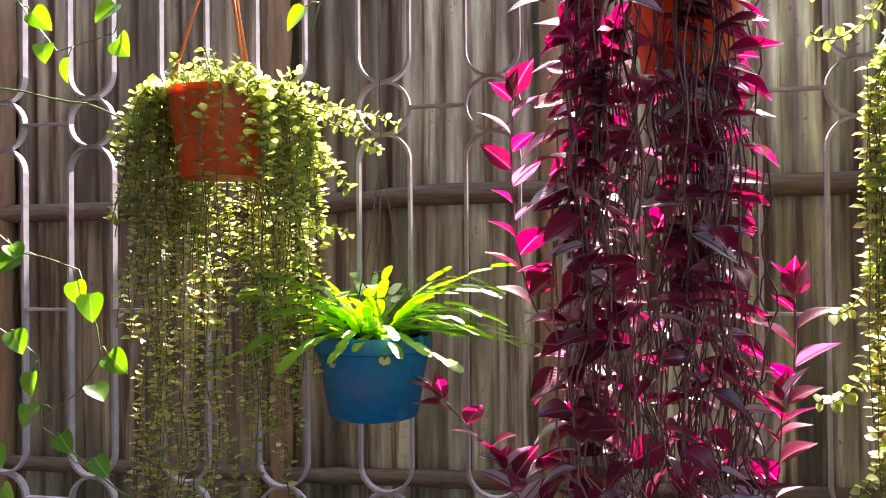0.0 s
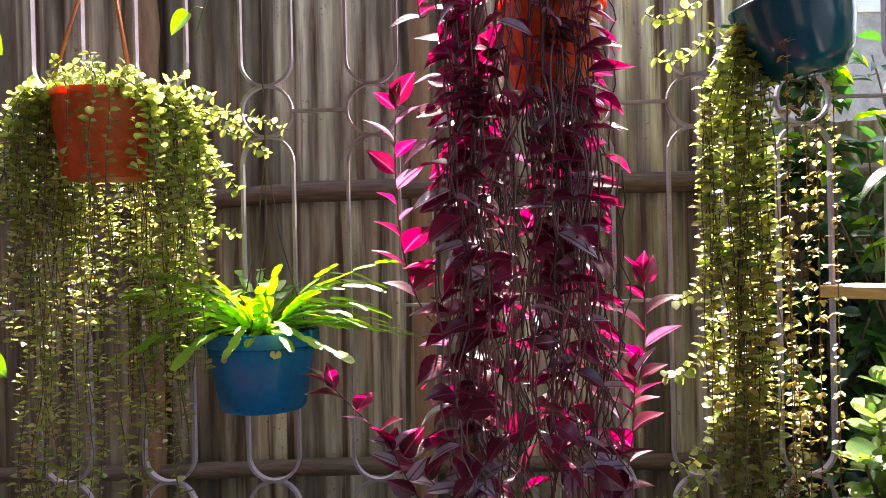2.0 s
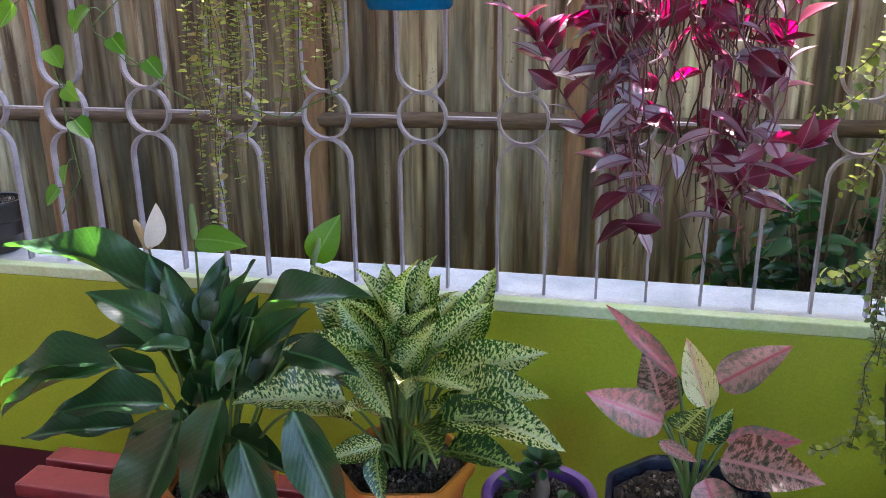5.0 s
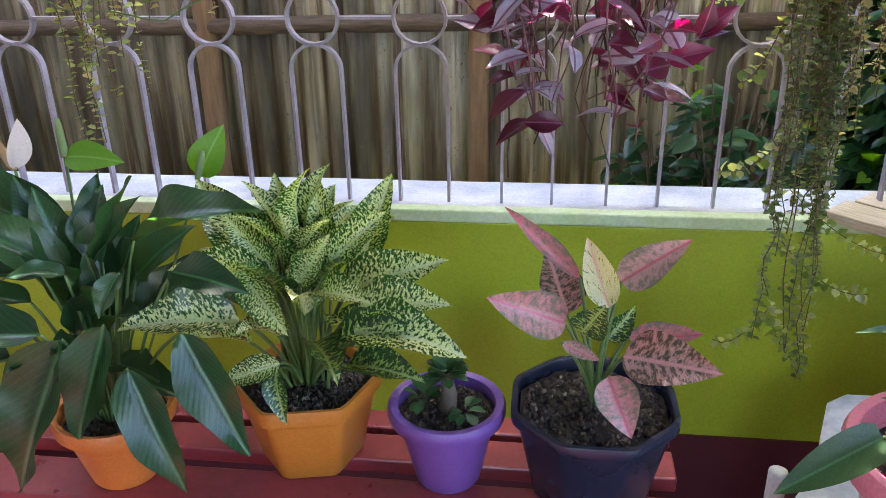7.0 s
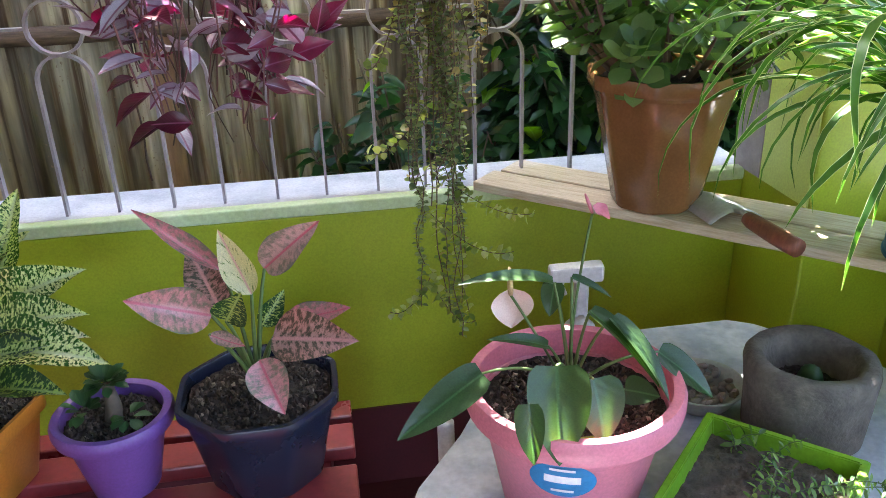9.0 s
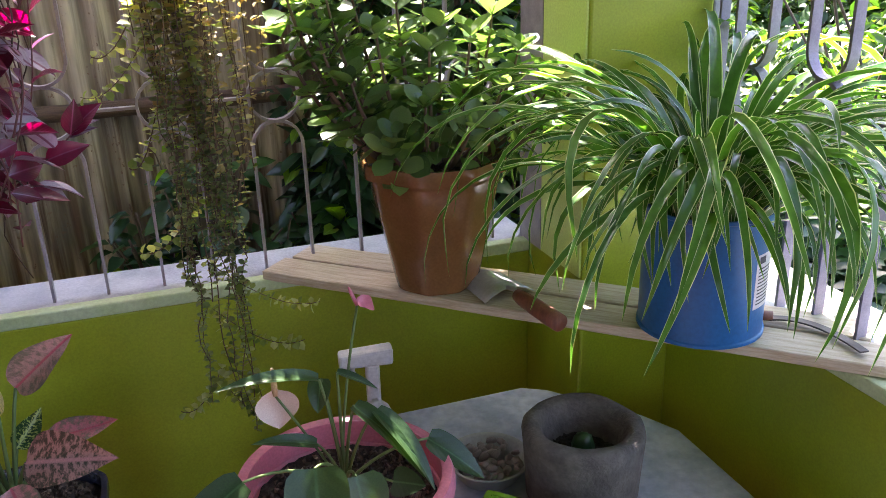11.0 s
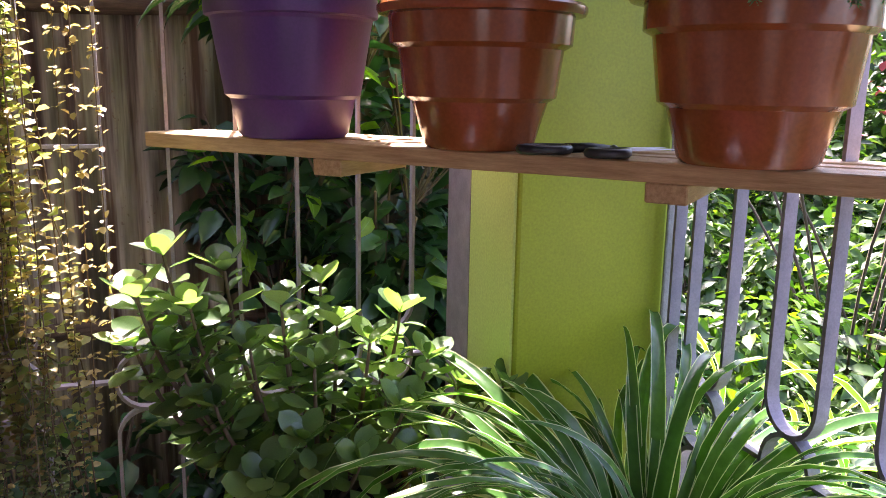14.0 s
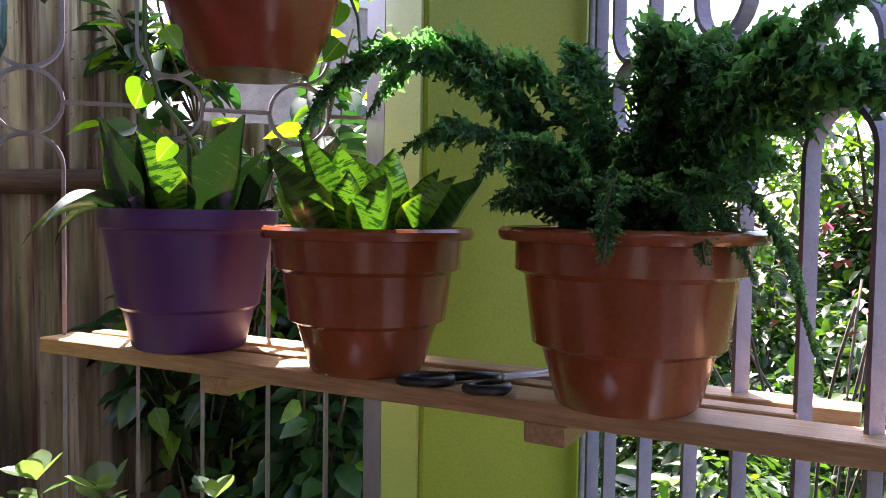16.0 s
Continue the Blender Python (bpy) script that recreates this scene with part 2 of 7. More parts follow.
def aim(p, direction, roll=0.0, scale=1.0, face=None):
    """A matrix that lays a leaf's +y along direction at p, its face towards face (up by default), turned by roll degrees."""
    y = Vector(direction).normalized()
    z = Vector(face if face is not None else (0, 0, 1))
    x = y.cross(z)
    if x.length < 1e-4:
        x = y.orthogonal()
    x.normalize()
    z = x.cross(y)
    r = Matrix((x, y, z)).transposed().to_4x4()
    s = scale if isinstance(scale, (tuple, list)) else (scale, scale, scale)
    return Matrix.Translation(p) @ r @ pose(0, 0, 0, 0, roll, 0) @ Matrix.Diagonal((*s, 1))

# ---- colours of the place ----
M_GREEN = plain("green_wall_paint", (0.375, 0.45, 0.018), (0.32, 0.39, 0.014), scale=5, rough=0.42, fine=220, bump_s=0.15)
M_RED = plain("dark_red_paint", (0.10, 0.012, 0.02), (0.07, 0.008, 0.014), scale=6, rough=0.45)
M_LILAC = plain("lilac_iron_paint", (0.40, 0.355, 0.40), (0.28, 0.25, 0.28), scale=30, rough=0.32, fine=300)
# Darker copy of the lilac paint: the backlit east bars' shade in colour.
M_LILAC_SHADE = plain("shaded_lilac_iron_paint", (0.30, 0.265, 0.33), (0.22, 0.195, 0.25), scale=30, rough=0.5, fine=300)
M_CONC = plain("pale_concrete", (0.60, 0.60, 0.60), (0.40, 0.41, 0.43), scale=9, rough=0.8, fine=160, bump_s=0.5, dist=0.003)
# Plaster of the unseen walls, kept dark to limit bounced light.
M_PLASTER = plain("plaster", (0.27, 0.255, 0.225), (0.21, 0.20, 0.18), scale=4, rough=0.8)
M_GREY = plain("bare_cement", (0.42, 0.40, 0.39), (0.28, 0.27, 0.26), scale=16, rough=0.9, fine=120, bump_s=0.6, dist=0.003)
M_FLOOR = plain("dark_red_floor", (0.11, 0.02, 0.025), (0.07, 0.015, 0.02), scale=7, rough=0.35)
M_WOOD = plain("pale_pallet_wood", (0.70, 0.60, 0.44), (0.50, 0.39, 0.25), scale=10, rough=0.65, fine=60, stretch=(1.5, 18, 18), bump_s=0.4)
M_WOOD2 = plain("orange_brown_pallet_wood", (0.56, 0.38, 0.19), (0.38, 0.23, 0.10), scale=10, rough=0.6, fine=60, stretch=(1.5, 18, 18), bump_s=0.4)
M_WOODDARK = plain("weathered_pole_wood", (0.17, 0.11, 0.075), (0.08, 0.05, 0.035), scale=9, rough=0.8, fine=60, stretch=(1.5, 14, 14), bump_s=0.6, dist=0.003)
M_BAMBOO = plain("brown_post_wood", (0.30, 0.17, 0.09), (0.20, 0.11, 0.06), scale=6, rough=0.7, fine=60, stretch=(14, 14, 1.5), bump_s=0.4)

# galvanised sheet: grey zinc with rust streaks running down and small pits
def tin_material(name, tone):
    m, n, l, b = shader(name, 0.6, 0.0)
    big = noise_tex(n, l, 2.2, 5, stretch=(3.0, 3.0, 0.5))
    r = ramp(n, [(0.36, (0.085, 0.074, 0.062)), (0.5, (0.235, 0.215, 0.185)), (0.64, (0.44, 0.415, 0.365))])
    l.new(big.outputs[0], r.inputs[0])
    streak = noise_tex(n, l, 5, 6, stretch=(5, 5, 0.25))
    s = ramp(n, [(0.50, (0, 0, 0)), (0.62, (1, 1, 1))]); l.new(streak.outputs[0], s.inputs[0])
    col = mix(n, l, s.outputs[0], r.outputs[0], (0.085, 0.055, 0.038))
    fine = noise_tex(n, l, 26, 4, stretch=(1.0, 1.0, 0.05))
    fr = ramp(n, [(0.36, (0.50, 0.48, 0.45)), (0.62, (1.18, 1.17, 1.12))]); l.new(fine.outputs[0], fr.inputs[0])
    col = mix(n, l, 1.0, col, fr.outputs[0], "MULTIPLY")
    pit = noise_tex(n, l, 85, 2)
    p = ramp(n, [(0.62, (0, 0, 0)), (0.68, (1, 1, 1))]); l.new(pit.outputs[0], p.inputs[0])
    pm = noise_tex(n, l, 4, 2, stretch=(6, 6, 1))
    pmr = ramp(n, [(0.5, (0, 0, 0)), (0.6, (1, 1, 1))]); l.new(pm.outputs[0], pmr.inputs[0])
    col = mix(n, l, mix(n, l, 1.0, p.outputs[0], pmr.outputs[0], "MULTIPLY"), col, (0.13, 0.085, 0.06))
    l.new(mix(n, l, 1.0, col, tone, "MULTIPLY"), b.inputs["Base Color"])
    bump(n, l, b, pit.outputs[0], 0.2, 0.001)
    return m
M_TIN = tin_material("weathered_zinc_sheet", (1.5, 1.45, 1.36))
M_TIN_BROWN = tin_material("brown_zinc_sheet", (1.02, 0.90, 0.76))
M_EARTH = plain("dark_earth", (0.06, 0.05, 0.035), (0.03, 0.025, 0.02), scale=9, rough=0.95, fine=60, bump_s=0.8, dist=0.01)

# ---- structure ----
SILL = 0.742
WALL_IN, WALL_OUT = 1.557, 1.742       # low north wall
COL_X, COL_Y = 1.199, 1.2945           # inner corner of the corner column
EAST_IN, EAST_OUT = 1.416, 1.60
COL_BACK = 1.600

def slab(name, lo, hi, mat, label, category, bevel=0.004):
    size = [b - a for a, b in zip(lo, hi)]
    mid = [(a + b) / 2 for a, b in zip(lo, hi)]
    ob = part(name, box_bm(size, mid, bevel), mat)
    return tagged(ob, label, category, kind="structure")

slab("floor", (-2.6, -2.4, -0.12), (1.66, 1.75, 0.0), M_FLOOR, "dark red painted porch floor", "floor", 0)
slab("wall_north", (-2.6, WALL_IN, 0.0), (COL_X, WALL_OUT, SILL - 0.022), M_GREEN, "low olive green painted porch wall under the window grille", "wall")
slab("wall_east", (EAST_IN, -2.4, 0.0), (EAST_OUT, COL_Y - 0.001, SILL - 0.022), M_GREEN, "low olive green painted side wall of the porch", "wall")
slab("skirting_north", (-2.6, WALL_IN - 0.006, 0.0), (COL_X - 0.006, WALL_IN, 0.220), M_RED, "dark red painted skirting band", "skirting", 0)
slab("skirting_east", (EAST_IN - 0.006, -2.4, 0.0), (EAST_IN, COL_Y - 0.006, 0.220), M_RED, "dark red painted skirting band", "skirting", 0)
column = slab("column", (COL_X, COL_Y, 0.0), (1.473, COL_BACK, 3.35), M_GREEN, "olive green painted corner column", "column", 0.006)
slab("column_outer", (1.475, COL_Y + 0.004, 0.0), (1.51, COL_BACK - 0.003, 3.35), M_GREY, "bare cement outer half of the corner column", "column", 0.004)
tagged(part("sill_north", rough_box((3.82, WALL_OUT - WALL_IN - 0.03, 0.03), (-0.69, (WALL_IN + WALL_OUT) / 2 + 0.014, SILL - 0.012), 30, 0.0015, 1), M_CONC), "pale worn concrete window sill", "sill", kind="structure")
tagged(part("sill_east", rough_box((EAST_OUT - EAST_IN + 0.03, 3.7, 0.03), ((EAST_IN + EAST_OUT) / 2 + 0.02, -0.535, SILL - 0.012), 30, 0.0015, 4), M_CONC), "pale worn concrete window sill", "sill", kind="structure")
M_EDGE = plain("pale_green_edge_paint", (0.62, 0.72, 0.44), (0.52, 0.64, 0.32), scale=14, rough=0.45)
slab("sill_edge_north", (-2.6, WALL_IN - 0.004, SILL - 0.022), (COL_X, WALL_IN + 0.028, SILL + 0.006), M_EDGE, "light green painted front edge of the sill", "sill", 0.004)
slab("sill_edge_east", (EAST_IN - 0.004, -2.4, SILL - 0.022), (EAST_IN + 0.028, COL_Y, SILL + 0.006), M_EDGE, "light green painted front edge of the sill", "sill", 0.004)
# Side face of the column: sky light is put into a paler green slab.
M_JAMB = plain("lightened_jamb_green", (0.66, 0.80, 0.24), (0.60, 0.75, 0.20), scale=5, rough=0.42, fine=220, bump_s=0.15)
slab("jamb_face", (COL_X - 0.004, COL_Y + 0.006, SILL + 0.004), (COL_X, 1.484, 3.33), M_JAMB, "side face of the column, its green lightened for sky light", "jamb", 0)
slab("jamb_strip", (COL_X - 0.004, 1.488, SILL + 0.004), (COL_X, COL_BACK, 3.33), M_LILAC, "lilac painted strip of the window jamb", "jamb", 0)
# Unseen wall that closes the porch to the west.
slab("wall_west", (-2.72, -2.4, 0.0), (-2.6, 1.722, 3.35), M_PLASTER, "unseen plastered wall closing the west end of the porch", "wall")
# Unseen wall added to cut light from the west in the fence gap.
slab("wall_north_2", (-7.2, 1.60, 0.0), (-2.722, 1.722, 3.35), M_PLASTER, "unseen plain wall added to block light from the west", "wall")
# Unseen south walls; the gap between them is added to admit fill light.
slab("wall_south", (-2.72, -2.52, 0.0), (-0.8, -2.4, 3.35), M_PLASTER, "unseen plastered wall closing the porch behind", "wall")
slab("wall_south_2", (0.2, -2.52, 0.0), (1.66, -2.4, 3.35), M_PLASTER, "unseen plastered wall beside the opening added for fill light", "wall")
slab("lintel_south", (-0.8, -2.515, 2.1), (0.2, -2.405, 3.35), M_PLASTER, "unseen plastered piece over the opening added for fill light", "wall")
# Unseen ceiling, raised so that more sky light reaches the sills.
slab("ceiling", (-2.72, -2.52, 3.35), (1.70, 1.74, 3.43), M_PLASTER, "plain unseen porch ceiling, set high for sky light", "ceiling", 0)

# ---- window grilles: flat iron bent to arches, rings and long ovals ----
PITCH, R = 0.2165, 0.0523
Z_RING, Z_RING2, Z_MID, Z_TOP = 1.1265, 1.936, 1.535, 2.318
HALF, DEPTH = 0.0028, 0.017

def arc(cx, cz, r, a0, a1, n=14):
    return [(cx + r * math.cos(radians(a0 + (a1 - a0) * i / n)), 0, cz + r * math.sin(radians(a0 + (a1 - a0) * i / n))) for i in range(n + 1)]

def grille(name, m, first, last, left, right, label, wide=1.0, missing=(), deep=DEPTH, paint=M_LILAC, frame_bar=False):
    """Built in its own x-z plane; columns first to last, fixed bars at left and right."""
    g = thing(name, m, label, "window grille", kind="structure")
    def iron(kind, pts, closed=False, shared=None):
        v, f = strap(pts, HALF * wide, deep, closed=closed)
        return put(kind, mesh_of(kind, v, f, paint, False), g)
    base = {}
    for k in range(first, last + 1):
        x = k * PITCH
        shapes = (
            ("arch_bar", [(-R, 0, SILL - 0.01)] + arc(0, Z_RING - 2 * R, R, 180, 0) + [(R, 0, SILL - 0.01)], False),
            ("ring_bar", arc(0, Z_RING, R, 0, 342, 19), True),
            ("oval_bar", arc(0, Z_RING + 2 * R, R, 180, 360) + arc(0, Z_RING2 - 2 * R, R, 0, 180), True),
            ("ring_bar", arc(0, Z_RING2, R, 0, 342, 19), True),
            ("arch_bar_upper", [(-R, 0, Z_TOP)] + arc(0, Z_RING2 + 2 * R, R, 180, 360) + [(R, 0, Z_TOP)], False))
        for j, (kind, pts, closed) in enumerate(shapes):
            if j not in base:
                v, f = strap(pts, HALF * wide, deep, closed=closed)
                base[j] = mesh_of(kind, v, f, paint, False)
            put(kind.replace("_upper", ""), base[j], g, pose(x, 0, 0))
        for z in (Z_RING, Z_MID, Z_RING2):
            if (k, z) in missing or k == last:
                continue
            iron("cross_bar", [(x + R, 0, z), (x + PITCH - R, 0, z)])
    for z in (Z_RING, Z_MID, Z_RING2):
        iron("cross_bar", [(last * PITCH + R, 0, z), (right, 0, z)])
    if frame_bar:
        iron("frame_bar", [(left + 0.012, 0, SILL - 0.01), (left + 0.012, 0, Z_TOP)])
    iron("rail", [(left, 0, Z_TOP), (right, 0, Z_TOP)])
    return g

GRILLE_Y = 1.615
grille("window_1", pose(-0.44, GRILLE_Y, 0), -7, 7, -2.15, 1.645, "lilac painted iron window grille of arches, rings and ovals")
GRILLE_X = 1.478
M_E = Matrix.Translation((GRILLE_X, 1.172, 0)) @ pose(0, 0, 0, 0, 0, -90) @ Matrix.Diagonal((0.88, 1, 1, 1))
grille("window_2", M_E, 0, 17, -0.12, 3.9, "lilac painted flat iron window grille on the east sill", wide=1.3, deep=0.021, frame_bar=True, paint=M_LILAC_SHADE)

# ---- fence: corrugated zinc sheets on poles ----
fence = thing("tin_fence", pose(0, 0, 0), "weathered grey corrugated zinc fence with rust streaks and wooden rails", "fence")
FY, FZ0, FZ1 = 2.42, 0.10, 2.62
def sheet(x0, x1, y, lean, seed):
    # Top edges are out of view; their steps shape where sunlight enters.
    FZ1 = 2.74 if x0 < -0.8 else (2.84 if x0 < 0.0 else (2.74 if x0 < 0.7 else 2.0))
    vs, fs = [], []
    n = int((x1 - x0) / 0.0095)
    rows = 10
    rnd = random.Random(seed)
    dent = [(rnd.uniform(x0, x1), rnd.uniform(FZ0, 1.0), rnd.uniform(0.004, 0.012)) for _ in range(4)]
    for i in range(n + 1):
        x = x0 + (x1 - x0) * i / n
        for j in range(rows + 1):
            z = FZ0 + (FZ1 - FZ0) * j / rows
            yy = y + 0.0145 * math.sin(x * 2 * math.pi / 0.076) + lean * (z - 1.2) + 0.006 * noise.noise((x * 2, z * 1.5, seed))
            for dx, dz, a in dent:
                yy += a * math.exp(-((x - dx) ** 2 + (z - dz) ** 2) / 0.004)
            vs.append((x + 0.01 * (z - 1.2) * (seed % 3 - 1), yy, z))
    for i in range(n):
        for j in range(rows):
            a = i * (rows + 1) + j
            fs.append((a, a + 1, a + rows + 2, a + rows + 1))
    return mesh_of("sheet", vs, fs, M_TIN_BROWN if seed in (1, 3, 4, 7) else M_TIN)
x = -6.98
# Sheets west of x -4.2 are unseen additions that darken the gap.
for i, w in enumerate((0.70, 0.72, 0.66, 0.70, 0.74, 0.68, 0.74, 0.66, 0.72, 0.70, 0.74, 0.72, 0.36)):
    put("sheet", sheet(x, x + w + 0.06, FY + 0.022 * (i % 2), 0.004 * (((i - 4) * 7) % 5 - 2), i - 4), fence)
    x += w
def pole(pts, r, mat, seed, knots=6):
    rnd = random.Random(seed)
    pts = [Vector(p) for p in pts]
    fine = []
    for i in range(28):
        t = i / 27 * (len(pts) - 1)
        a = min(int(t), len(pts) - 2)
        p = pts[a].lerp(pts[a + 1], t - a)
        fine.append(p + Vector(noise.noise_vector(p * 3 + Vector((seed, 0, 0)))) * 0.008)
    taper = [1 + 0.12 * noise.noise((i * 0.7, seed, 0)) + (0.12 if i % 5 == 0 else 0) for i in range(28)]
    return tube(fine, r, 10, taper=taper)
for z, dz, r in ((1.82, 0.02, 0.030), (1.0, 0.01, 0.024), (0.21, -0.02, 0.024)):
    v, f = pole([(-6.9, FY - 0.04, z - dz * 4), (-4.2, FY - 0.04, z - dz * 2), (-0.9, FY - 0.045, z - dz), (-0.5, FY - 0.045, z), (2.1, FY - 0.04, z + dz * 1.2)], r, M_WOODDARK, z)
    put("rail", mesh_of("rail", v, f, M_WOODDARK), fence, label="dark weathered round wooden rail")
for px, w in ((-0.18, 0.03), (-1.0, 0.034), (-1.97, 0.036)):
    v, f = pole([(px, FY - 0.035, 0.0), (px + 0.015, FY - 0.035, 2.5)], w, M_BAMBOO, px)
    put("post", mesh_of("post", v, f, M_BAMBOO), fence, label="brown wooden fence post")

ground = bmesh.new()
bmesh.ops.create_grid(ground, x_segments=60, y_segments=60, size=1)
for v in ground.verts:
    far = max(abs(v.co.x), abs(v.co.y))
    s = 6 + 900 * max(0, far - 0.8) ** 2 * 25 if far > 0.8 else 6
    v.co.x *= s
    v.co.y *= s
    v.co.z = -0.06 + 0.04 * noise.noise(v.co * 1.2) if max(abs(v.co.x), abs(v.co.y)) < 8 else -0.06
gr = part("ground", ground, M_EARTH, smooth=True)
tagged(gr, "dark bare garden earth with leaf litter", "ground", kind="structure")

# ---- neighbour's pale tiled wall, seen over the fence ----
M_TILE = plain("pale_wall_tile", (0.66, 0.68, 0.70), (0.58, 0.60, 0.63), scale=6, rough=0.3)
nw = thing("neighbour_house", pose(1.75, 3.45, -0.06), "pale cement neighbour wall with white tiles along its top", "house")
part("wall", box_bm((1.5, 0.14, 3.6), (0, 0, 1.8), 0.004), M_GREY, nw)
tile = None
for i in range(8):
    for j in range(5):
        q = (-0.65 + 0.186 * i, -0.074, 2.72 + 0.186 * j)
        if tile is None:
            tb0 = part("tile", box_bm((0.18, 0.012, 0.18), (0, 0, 0), 0.002), M_TILE, nw)
            tile = tb0.data
            tb0.matrix_basis = pose(*q)
        else:
            put("tile", tile, nw, pose(*q))

# ---- pots and shelves ----
M_TERRA = plain("terracotta_plastic", (0.31, 0.085, 0.026), (0.235, 0.062, 0.018), scale=5, rough=0.17, fine=200, bump_s=0.08)
M_TERRAD = plain("dark_terracotta_plastic", (0.25, 0.05, 0.018), (0.18, 0.035, 0.012), scale=5, rough=0.2, fine=200, bump_s=0.08)
M_OCHRE = plain("ochre_plastic", (0.50, 0.18, 0.022), (0.42, 0.145, 0.017), scale=5, rough=0.36, fine=200, bump_s=0.08)
M_TAN = plain("tan_plastic", (0.28, 0.135, 0.05), (0.20, 0.095, 0.035), scale=5, rough=0.15, fine=200, bump_s=0.08)
M_ORANGE = plain("orange_plastic", (0.62, 0.19, 0.035), (0.55, 0.16, 0.03), scale=5, rough=0.35, fine=200, bump_s=0.08)
M_THIN = leafy("translucent_orange_plastic", [(0.55, 0.15, 0.03), (0.5, 0.13, 0.025)], 0.35, 0.42, tint=(1.0, 0.55, 0.3))
M_PURPLE = plain("purple_plastic", (0.17, 0.075, 0.30), (0.14, 0.06, 0.25), scale=5, rough=0.4, fine=200, bump_s=0.08)
M_PURPLED = plain("dark_purple_plastic", (0.11, 0.038, 0.18), (0.085, 0.03, 0.14), scale=5, rough=0.36, fine=200, bump_s=0.08)
M_NAVY = plain("navy_plastic", (0.018, 0.024, 0.048), (0.010, 0.014, 0.030), scale=5, rough=0.24, fine=200, bump_s=0.08)
M_PINK = plain("pink_plastic", (0.68, 0.22, 0.28), (0.60, 0.18, 0.24), scale=5, rough=0.38, fine=200, bump_s=0.08)
M_BLUE = leafy("thin_blue_plastic", [(0.0, 0.19, 0.42), (0.0, 0.17, 0.38)], 0.25, 0.3, tint=(1.0, 1.0, 1.0), glow_v=1.8)
M_TEAL = plain("teal_plastic", (0.0, 0.075, 0.105), (0.0, 0.05, 0.085), scale=5, rough=0.12, fine=200, bump_s=0.08)
M_SOIL = plain("potting_soil", (0.05, 0.035, 0.025), (0.012, 0.009, 0.007), scale=60, rough=0.95, fine=180, bump_s=1.0, dist=0.006)

def crumb_material():
    m, n, l, b = shader("topsoil", 0.9)
    ge = n.new("ShaderNodeNewGeometry")
    r = ramp(n, [(0.0, (0.012, 0.009, 0.007)), (0.5, (0.05, 0.034, 0.024)), (0.88, (0.085, 0.06, 0.042)), (0.97, (0.14, 0.11, 0.08)), (1.0, (0.26, 0.22, 0.17))])
    l.new(ge.outputs["Random Per Island"], r.inputs[0])
    l.new(r.outputs[0], b.inputs["Base Color"])
    return m
M_CRUMB = crumb_material()

def crumbs_on(parent, r, sides, z, seed, start=0.0):
    """Loose crumbs, bark chips and husks on a pot's soil, as one mesh."""
    rnd = random.Random(seed * 7 + 3)
    vs, fs = [], []
    inner = r * (0.93 if sides > 12 else math.cos(math.pi / sides) * 0.97)
    for _ in range(int(560 * (r / 0.1) ** 2)):
        a, q = rnd.random() * 2 * math.pi, inner * math.sqrt(rnd.random())
        s = rnd.uniform(0.0022, 0.0062)
        m = pose(q * math.cos(a), q * math.sin(a), z + 0.004 + rnd.uniform(0, 0.003), rnd.uniform(0, 360), rnd.uniform(0, 360), rnd.uniform(0, 360)) @ Matrix.Diagonal((s * rnd.uniform(0.8, 1.7), s, s * rnd.uniform(0.5, 1), 1))
        o = len(vs)
        vs += [tuple(m @ Vector(c)) for c in ((1, 0, 0), (-1, 0, 0), (0, 1, 0), (0, -1, 0), (0, 0, 1), (0, 0, -1))]
        fs += [tuple(o + i for i in t) for t in ((0, 2, 4), (2, 1, 4), (1, 3, 4), (3, 0, 4), (2, 0, 5), (1, 2, 5), (3, 1, 5), (0, 3, 5))]
    ob = put("topsoil", mesh_of("topsoil", vs, fs, M_CRUMB, False), parent)
    ob["kind"] = "stuff"

def soil_mesh(r, sides, start=0.0, seed=1, lumps=0.009):
    vs, fs = [(0, 0, 0.004)], []
    rings = 26
    n = 84
    for j in range(1, rings + 1):
        for i in range(n):
            a = 2 * math.pi * i / n
            edge = 1.0
            if sides < 12:
                step = 2 * math.pi / sides
                q = (a - start) % step - step / 2
                edge = math.cos(step / 2) / math.cos(q)
            rr = r * j / rings * edge
            p = Vector((rr * math.cos(a), rr * math.sin(a), 0))
            z = lumps * (0.5 * noise.noise(p * 40 + Vector((seed, 0, 0))) + 0.9 * abs(noise.noise(p * 110 + Vector((0, seed, 0)))) + 0.5 * noise.noise(p * 240))
            vs.append((p.x, p.y, z))
    for i in range(n):
        fs.append((0, 1 + i, 1 + (i + 1) % n))
    for j in range(rings - 1):
        for i in range(n):
            a = 1 + j * n + i
            b = 1 + j * n + (i + 1) % n
            fs.append((a, a + n, b + n, b))
    return mesh_of("soil", vs, fs, M_SOIL)

